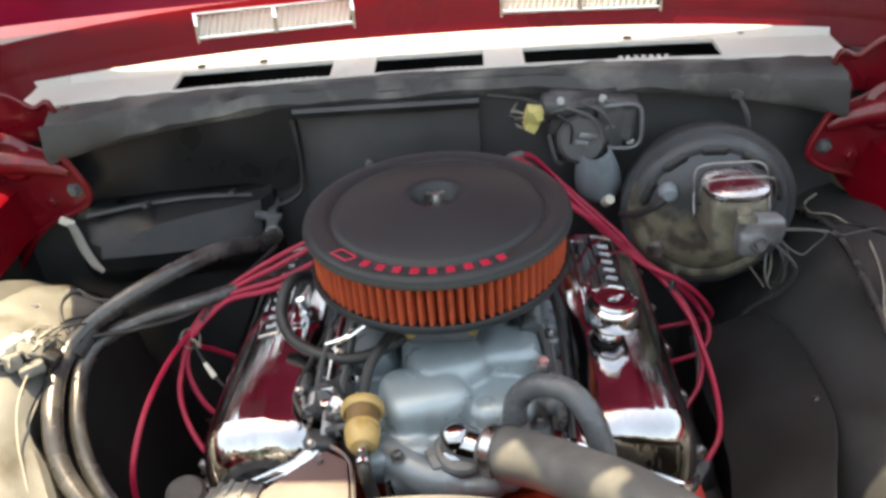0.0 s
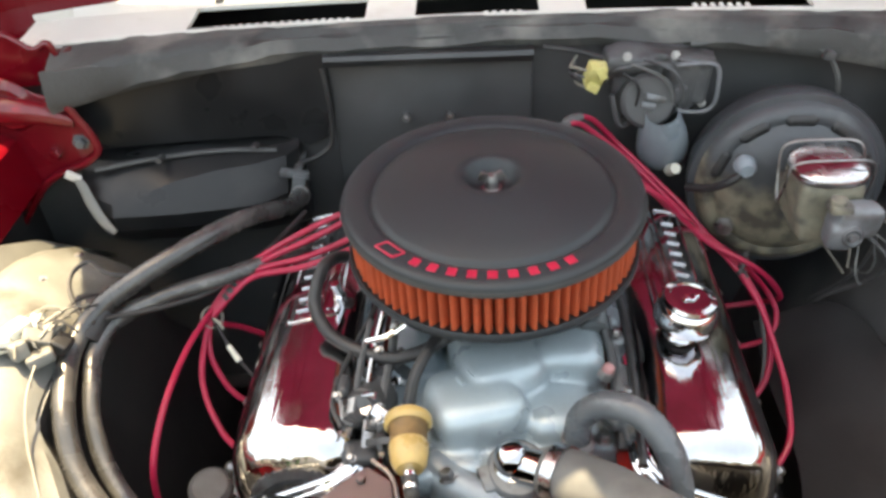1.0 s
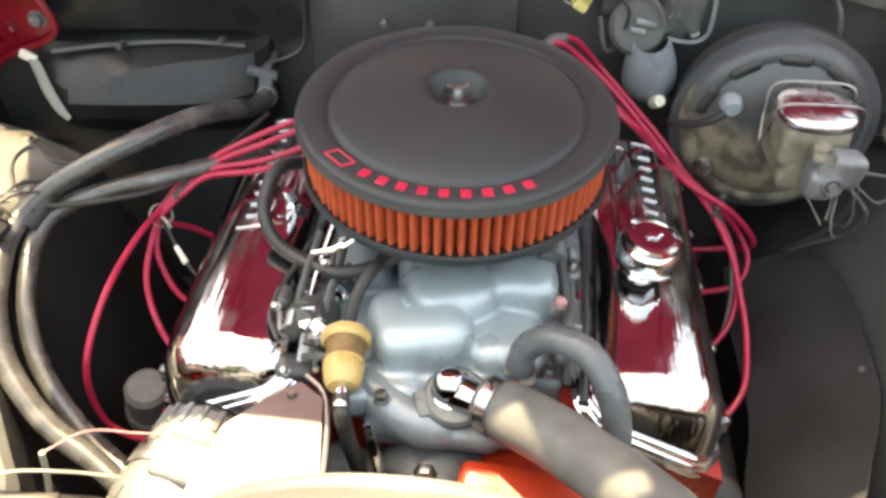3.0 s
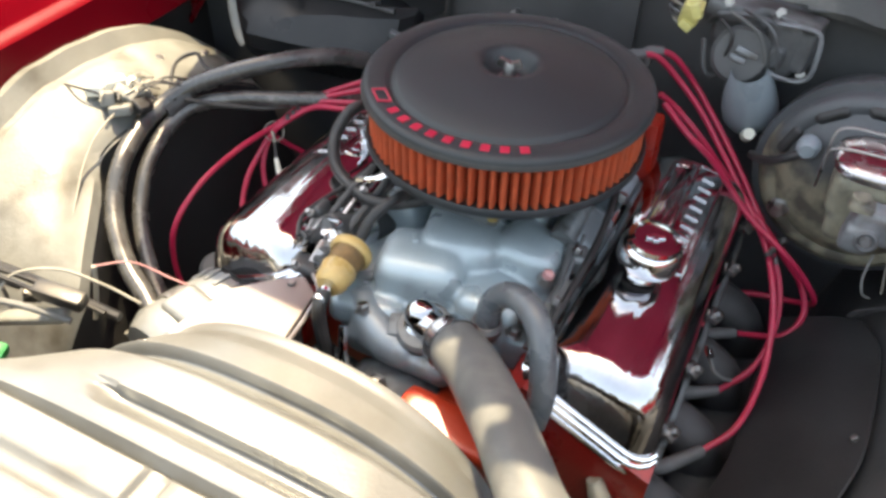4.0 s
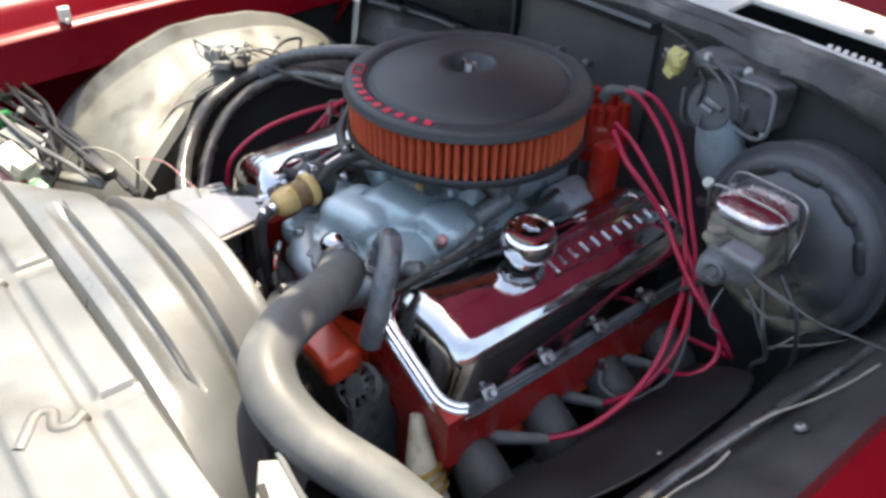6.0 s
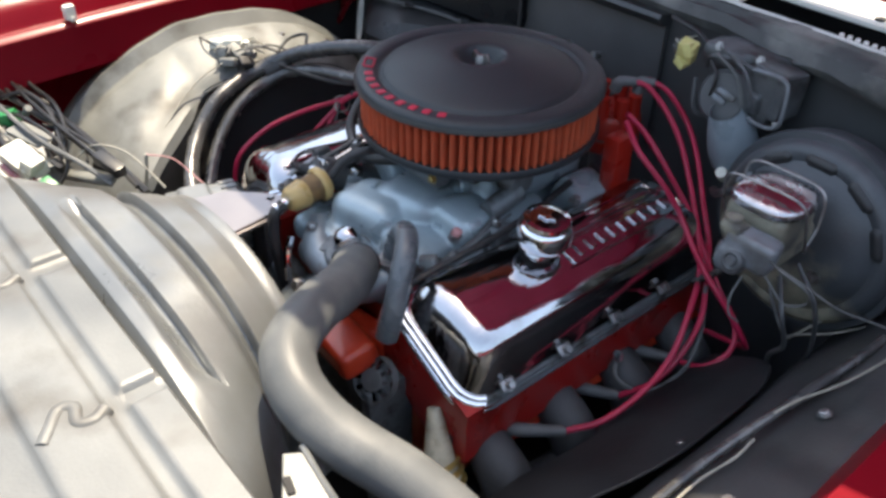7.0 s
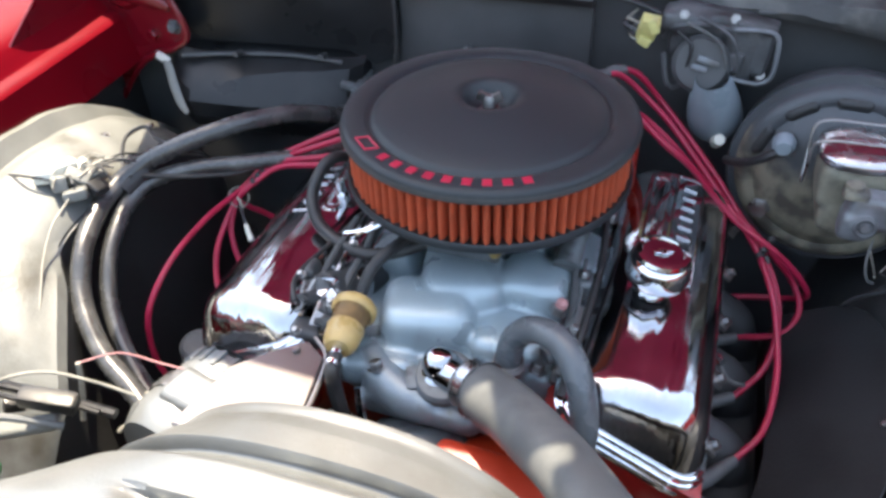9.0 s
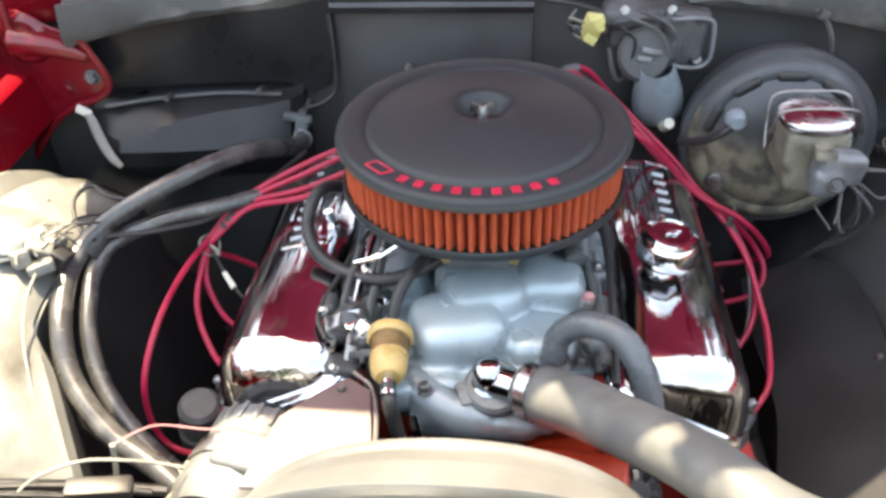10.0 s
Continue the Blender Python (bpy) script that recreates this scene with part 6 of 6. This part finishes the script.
def pillow(x0, y0, x1, y1, z, rise, n=4.0):
    """A domed lid with a rolled rim."""
    sec = []
    for q, h in ((1.0, -0.010), (1.03, -0.008), (1.04, -0.003), (1.02, 0.001), (0.97, 0.002), (0.93, 0.004), (0.85, 0.5 * rise), (0.7, 0.8 * rise), (0.45, 0.96 * rise), (0.2, rise)):
        row = []
        for k in range(40):
            a = 2 * math.pi * k / 40
            c, t = math.cos(a), math.sin(a)
            row.append(((x0 + x1) / 2 + q * (x1 - x0) / 2 * math.copysign(abs(c) ** (2 / n), c), (y0 + y1) / 2 + q * (y1 - y0) / 2 * math.copysign(abs(t) ** (2 / n), t), z + h))
        sec.append(row)
    return loft(sec)


part("lid", pillow(0.378, 0.049, 0.467, 0.136, 0.910, 0.010, 2.8), LID_STEEL, mc, "domed chrome lid", angle=70)
part("lid_patch", slab(0.423, 0.088, 0.9182, 0.044, 0.019, 0.002, 0, 0, 10, 0.0008, 1), LETTER_RED, mc, "plain red patch")
part("bail_wire", tube([(0.368, 0.09, 0.855), (0.368, 0.074, 0.89), (0.372, 0.070, 0.922), (0.42, 0.068, 0.928), (0.466, 0.072, 0.922), (0.476, 0.078, 0.89), (0.476, 0.09, 0.855)], 0.0016, 8), STEEL, mc, "steel bail wire")
part("bail_wire", tube([(0.368, 0.09, 0.855), (0.369, 0.108, 0.89), (0.374, 0.115, 0.924), (0.42, 0.116, 0.929), (0.466, 0.115, 0.924), (0.476, 0.108, 0.89), (0.476, 0.09, 0.855)], 0.0016, 8), STEEL, mc, "steel bail wire")
sw = thing("brake_valve", "grey proportioning valve with a round pressed face", "brake valve", (0.437, 0.03, 0.86))
part("block", rounded(add(slab(0.442, 0.030, 0.868, 0.062, 0.036, 0.042, 0, 8, 10, 0.01), slab(0.425, 0.022, 0.852, 0.036, 0.034, 0.036, 0, 0, 0, 0.01)), 0.0035, 3), VALVE_GREY, sw, angle=70)
part("face", turned([(0, 0.006), (0.005, 0.006), (0.007, 0.002), (0.010, 0.004), (0.013, 0.002), (0.014, -0.006)], pose(0.434, 0.006, 0.858, 75, 0, 0), 20), MOTOR, sw)
part("top_plug", add(slab(0.418, 0.024, 0.890, 0.028, 0.026, 0.012, -10, 0, 0, 0.005), turned([(0, 0.014), (0.010, 0.012), (0.012, 0.0)], pose(0.415, 0.024, 0.890), 14)), BOOSTER_RUST, sw)
for pts in ([(0.470, 0.02, 0.872), (0.498, 0.0, 0.880), (0.525, 0.01, 0.865), (0.520, 0.03, 0.835), (0.500, 0.02, 0.828), (0.470, 0.02, 0.85)], [(0.470, 0.025, 0.866), (0.515, 0.01, 0.872), (0.555, 0.03, 0.850), (0.59, 0.06, 0.835), (0.64, 0.09, 0.82), (0.70, 0.10, 0.80)],
            [(0.448, 0.012, 0.840), (0.446, 0.0, 0.815), (0.452, -0.004, 0.795), (0.462, 0.004, 0.785)]):
    part("lead", tube(pts, 0.0013, 6), HOSE_GREY, sw, "pale loose wire")
bp = thing("brake_pipe", "thin steel brake pipe from the cylinder down the fender", "brake pipe", (0.47, 0.05, 0.8))
part("pipe", add(tube([(0.47, 0.06, 0.83), (0.50, 0.03, 0.80), (0.50, 0.06, 0.74), (0.47, 0.10, 0.68), (0.46, 0.14, 0.60)], 0.003, 8), tube([(0.47, 0.10, 0.83), (0.51, 0.09, 0.79), (0.51, 0.12, 0.70), (0.48, 0.16, 0.62)], 0.003, 8)), BLACK_SATIN, bp)
cb = thing("cowl_cable", "thin grey cable clipped below the cowl seam", "cable", (0.4, 0.3, 0.96))
part("cable", tube([(0.29, 0.318, 0.970), (0.36, 0.318, 0.976), (0.44, 0.300, 0.974), (0.47, 0.285, 0.965), (0.49, 0.280, 0.935), (0.50, 0.285, 0.90)], 0.0032, 8), HOSE_GREY, cb)
part("clip", slab(0.472, 0.280, 0.965, 0.016, 0.012, 0.014, 0, 20, 0, 0.003), MOTOR, cb)

# ================================================================ heater hoses and harnesses
ha = thing("heater_hose", "thick black heater hose, dusty and sunlit along the wheelhouse", "heater hose", (-0.5, -0.05, 0.8), "heater hoses")
part("hose", tube([(-0.292, 0.262, 0.772), (-0.30, 0.20, 0.79), (-0.335, 0.12, 0.83), (-0.385, 0.05, 0.842), (-0.455, -0.005, 0.826), (-0.505, -0.040, 0.802), (-0.523, -0.085, 0.786), (-0.520, -0.128, 0.774), (-0.508, -0.177, 0.757), (-0.490, -0.219, 0.728), (-0.457, -0.255, 0.704), (-0.416, -0.284, 0.682), (-0.37, -0.305, 0.665), (-0.31, -0.34, 0.64), (-0.25, -0.37, 0.60)], 0.0135, 14), HOSE_DUSTY, ha)
part("end_clamp", turned([(0.0140, -0.005), (0.0155, -0.005), (0.0155, 0.005), (0.0140, 0.005)], pose(-0.294, 0.248, 0.776, 70, 0, 0), 18), STEEL, ha, "steel clamp")
hb2 = thing("heater_hose", "second black heater hose beside the first", "heater hose", (-0.45, -0.1, 0.79), "heater hoses")
part("hose", tube([(-0.23, 0.16, 0.775), (-0.29, 0.08, 0.79), (-0.363, 0.03, 0.795), (-0.43, -0.005, 0.795), (-0.485, -0.035, 0.783), (-0.503, -0.075, 0.768), (-0.498, -0.115, 0.755), (-0.488, -0.160, 0.732), (-0.468, -0.199, 0.702), (-0.438, -0.232, 0.675), (-0.40, -0.262, 0.652), (-0.355, -0.292, 0.640), (-0.30, -0.325, 0.63), (-0.24, -0.36, 0.60)], 0.0115, 14), HOSE_DUSTY, hb2)
part("end_clamp", turned([(0.0120, -0.004), (0.0135, -0.004), (0.0135, 0.004), (0.0120, 0.004)], pose(-0.238, 0.150, 0.777, 80, 0, -35), 18), STEEL, hb2, "steel clamp")
ht = thing("hose_tie", "black tape binding both heater hoses", "tape", (-0.5, -0.06, 0.79))
part("tape", tube([(-0.498, -0.030, 0.797), (-0.510, -0.050, 0.787), (-0.515, -0.070, 0.780)], [0.018, 0.0195, 0.018], 12), RUBBER, ht)
vl = thing("vacuum_line", "thin black line across the heater hoses", "vacuum line", (-0.4, 0.0, 0.79))
part("line", tube([(-0.27, 0.17, 0.80), (-0.31, 0.08, 0.80), (-0.37, 0.02, 0.785), (-0.43, -0.02, 0.79), (-0.49, -0.05, 0.80)], 0.0035, 8), RUBBER, vl)
part("loop", tube([(-0.50, -0.06, 0.80), (-0.535, -0.03, 0.80), (-0.555, 0.01, 0.815), (-0.54, 0.04, 0.82), (-0.505, 0.02, 0.815), (-0.45, 0.02, 0.81)], 0.003, 8), RUBBER, vl)
ch = thing("wire_cluster", "dusty tangle of cut wires and clips on the wheelhouse", "wiring", (-0.53, -0.09, 0.81))
random.seed(4)
for k, (x, y, z, w, l, h, r, m) in enumerate(((-0.585, -0.120, 0.826, 0.030, 0.026, 0.018, 20, WHITE_PL), (-0.572, -0.100, 0.828, 0.022, 0.034, 0.020, -25, WHITE_PL), (-0.560, -0.128, 0.822, 0.020, 0.020, 0.022, 50, WELL_PAINT), (-0.548, -0.105, 0.820, 0.034, 0.020, 0.018, 15, WELL_PAINT),
                                              (-0.540, -0.082, 0.816, 0.026, 0.024, 0.016, 60, WELL_PAINT), (-0.558, -0.080, 0.822, 0.018, 0.026, 0.014, 10, WHITE_PL), (-0.540, -0.125, 0.808, 0.032, 0.026, 0.016, 35, WELL_PAINT), (-0.525, -0.100, 0.806, 0.022, 0.028, 0.016, -10, RUBBER))):
    part("connector", slab(x, y, z, w, l, h, random.uniform(-25, 25), random.uniform(-10, 35), r, 0.005, 3), m, ch)
for k in range(16):
    a = Vector((-0.548 + random.uniform(-0.03, 0.02), -0.10 + random.uniform(-0.03, 0.03), 0.826))
    d = Vector((random.uniform(-0.03, 0.05), random.uniform(-0.03, 0.06), random.uniform(-0.015, 0.008)))
    part("wire_end", tube([a, a + 0.5 * d + Vector((0, 0, 0.008)), a + d], 0.0016, 6), (RUBBER, WIRE_WHITE, HOSE_GREY, WIRE_WHITE)[k % 4], ch)
part("long_wire", tube([(-0.555, -0.12, 0.82), (-0.60, -0.14, 0.835), (-0.635, -0.135, 0.828)], 0.0018, 6), RUBBER, ch)
part("pale_wire", tube([(-0.540, -0.13, 0.812), (-0.538, -0.18, 0.797), (-0.525, -0.225, 0.776), (-0.508, -0.26, 0.756), (-0.488, -0.30, 0.733), (-0.466, -0.335, 0.706)], 0.0014, 6), WIRE_WHITE, ch)

# loose front wiring at the passenger side
fw = thing("front_harness", "loose black and white wires with a green connector", "wiring", (-0.45, -0.42, 0.75))
for pts, r, m in (
    ([(-0.80, -0.47, 0.80), (-0.66, -0.45, 0.795), (-0.52, -0.425, 0.78), (-0.40, -0.41, 0.765), (-0.30, -0.40, 0.75)], 0.006, WIRE_BLACK),
    ([(-0.80, -0.50, 0.80), (-0.68, -0.485, 0.80), (-0.56, -0.455, 0.79), (-0.42, -0.43, 0.77)], 0.004, WIRE_BLACK),
    ([(-0.78, -0.52, 0.79), (-0.62, -0.50, 0.79), (-0.50, -0.47, 0.76), (-0.44, -0.46, 0.73)], 0.005, WIRE_BLACK),
    ([(-0.79, -0.44, 0.81), (-0.68, -0.435, 0.80), (-0.58, -0.43, 0.80), (-0.50, -0.445, 0.78), (-0.46, -0.47, 0.75)], 0.0035, WIRE_BLACK),
    ([(-0.66, -0.49, 0.80), (-0.62, -0.46, 0.815), (-0.55, -0.45, 0.81), (-0.48, -0.46, 0.79), (-0.43, -0.48, 0.77)], 0.004, WIRE_BLACK),
    ([(-0.66, -0.50, 0.79), (-0.60, -0.475, 0.785), (-0.53, -0.475, 0.775), (-0.47, -0.485, 0.76)], 0.003, WIRE_BLACK),
    ([(-0.62, -0.465, 0.81), (-0.605, -0.44, 0.80), (-0.585, -0.43, 0.785), (-0.57, -0.44, 0.77)], 0.0025, WIRE_BLACK),
    ([(-0.58, -0.49, 0.79), (-0.56, -0.52, 0.79), (-0.52, -0.535, 0.79), (-0.47, -0.53, 0.78)], 0.004, WIRE_BLACK),
    ([(-0.72, -0.46, 0.805), (-0.60, -0.465, 0.815), (-0.50, -0.455, 0.805), (-0.42, -0.44, 0.79), (-0.34, -0.425, 0.77)], 0.003, WIRE_BLACK),
    ([(-0.72, -0.475, 0.80), (-0.58, -0.47, 0.80), (-0.47, -0.44, 0.795), (-0.38, -0.42, 0.78), (-0.31, -0.41, 0.76)], 0.0035, WIRE_BLACK),
    ([(-0.60, -0.50, 0.80), (-0.52, -0.49, 0.815), (-0.45, -0.47, 0.80), (-0.41, -0.475, 0.775), (-0.40, -0.50, 0.75)], 0.003, WIRE_BLACK),
    ([(-0.52, -0.47, 0.80), (-0.50, -0.44, 0.78), (-0.46, -0.43, 0.76), (-0.42, -0.45, 0.75)], 0.0025, WIRE_BLACK),
    ([(-0.70, -0.50, 0.79), (-0.56, -0.505, 0.81), (-0.46, -0.49, 0.80), (-0.38, -0.46, 0.785), (-0.33, -0.44, 0.765)], 0.004, HOSE_GREY),
    ([(-0.70, -0.52, 0.80), (-0.62, -0.515, 0.805), (-0.55, -0.50, 0.80), (-0.49, -0.51, 0.785), (-0.45, -0.53, 0.77)], 0.0028, HOSE_GREY),
    ([(-0.70, -0.53, 0.79), (-0.60, -0.53, 0.80), (-0.52, -0.52, 0.79), (-0.45, -0.50, 0.77)], 0.0035, WIRE_WHITE),
    ([(-0.43, -0.46, 0.77), (-0.42, -0.43, 0.79), (-0.38, -0.40, 0.79), (-0.33, -0.385, 0.775), (-0.29, -0.375, 0.755)], 0.0018, WIRE_WHITE),
    ([(-0.36, -0.37, 0.78), (-0.33, -0.34, 0.775), (-0.29, -0.325, 0.755), (-0.255, -0.315, 0.742)], 0.0011, WIRE_PINK),
    ([(-0.36, -0.37, 0.78), (-0.365, -0.375, 0.74), (-0.37, -0.385, 0.70)], 0.003, WIRE_WHITE),
    ([(-0.30, -0.35, 0.73), (-0.315, -0.36, 0.70), (-0.335, -0.375, 0.68)], 0.003, WIRE_WHITE),
):
    part("wire", tube(pts, r, 8), m, fw)
part("green_connector", slab(-0.350, -0.522, 0.784, 0.026, 0.022, 0.018, 10, 20, 20, 0.004), GREEN_PL, fw, "green plastic connector")
part("green_connector", slab(-0.585, -0.510, 0.795, 0.040, 0.030, 0.024, 0, -15, 40, 0.004), GREEN_PL, fw, "green plastic connector")
part("white_connector", add(slab(-0.418, -0.532, 0.800, 0.072, 0.040, 0.026, 8, 10, 12, 0.005), slab(-0.385, -0.528, 0.808, 0.022, 0.030, 0.022, 0, 25, 30, 0.004)), WHITE_PL, fw, "white plastic connector block")
part("red_connector", slab(-0.405, -0.545, 0.786, 0.070, 0.022, 0.012, 8, 10, 12, 0.003), RED_INNER, fw, "dark red plug under the white block")
part("ear_plate", add(slab(-0.505, -0.495, 0.796, 0.075, 0.034, 0.005, 4, 6, 20, 0.002), tube([(-0.575, -0.478, 0.800), (-0.56, -0.475, 0.815)], 0.006, 10, smooth_path=False)), WELL_PAINT, fw, "pale metal ear")
part("black_plug", slab(-0.345, -0.432, 0.792, 0.060, 0.020, 0.018, 5, 8, 12, 0.004), WIRE_BLACK, fw, "black plug")
part("pale_bracket", rounded(add(slab(-0.40, -0.455, 0.752, 0.13, 0.022, 0.012, 0, -12, 18, 0.004), slab(-0.50, -0.505, 0.768, 0.16, 0.024, 0.008, 0, -4, 6, 0.003), slab(-0.455, -0.48, 0.760, 0.03, 0.05, 0.01, 0, 0, 30, 0.004)), 0.003, 3), WELL_PAINT, fw, "pale bare-metal bracket", angle=70)
for x, y, z, r in ((-0.425, -0.485, 0.772, 20), (-0.46, -0.515, 0.780, -30), (-0.53, -0.53, 0.785, 10), (-0.40, -0.43, 0.765, 50)):
    part("clip", slab(x, y, z, 0.022, 0.012, 0.016, 15, 20, r, 0.003), WIRE_BLACK, fw, "black wire clip")

# harness along the dark inner fender
rh = thing("fender_harness", "black taped harness and thin wires on the inner fender", "wiring", (0.58, 0.1, 0.66))
part("loom", tube([(0.575, 0.27, 0.765), (0.594, 0.17, 0.790), (0.592, 0.08, 0.797), (0.582, -0.03, 0.792), (0.570, -0.12, 0.785), (0.562, -0.19, 0.778), (0.560, -0.27, 0.776), (0.562, -0.36, 0.778)], 0.0055, 10), HOSE_DUSTY, rh)
part("branch", tube([(0.594, 0.17, 0.792), (0.62, 0.12, 0.812), (0.645, 0.07, 0.822)], 0.0035, 8), RUBBER, rh)
part("tape_wrap", tube([(0.585, 0.0, 0.794), (0.578, -0.06, 0.790)], 0.0068, 10, smooth_path=False), RUBBER, rh)
for pts, r, m in (([(0.487, 0.10, 0.722), (0.494, 0.207, 0.705), (0.522, 0.272, 0.700), (0.541, 0.236, 0.710), (0.519, 0.162, 0.718), (0.491, 0.10, 0.730)], 0.0016, WIRE_WHITE), ([(0.491, 0.10, 0.730), (0.496, 0.06, 0.755), (0.49, 0.04, 0.79), (0.475, 0.03, 0.83)], 0.0016, HOSE_GREY),
                  ([(0.574, -0.10, 0.792), (0.583, -0.065, 0.797), (0.597, -0.03, 0.802), (0.610, 0.02, 0.807), (0.618, 0.07, 0.812)], 0.0016, WIRE_WHITE), ([(0.580, -0.145, 0.790), (0.582, -0.18, 0.790), (0.574, -0.225, 0.784), (0.575, -0.28, 0.784)], 0.0016, WIRE_WHITE),
                  ([(0.612, 0.13, 0.808), (0.600, 0.17, 0.803), (0.585, 0.20, 0.79), (0.590, 0.24, 0.785), (0.615, 0.26, 0.79)], 0.0018, WIRE_WHITE)):
    part("wire", tube(pts, r, 6), m, rh)
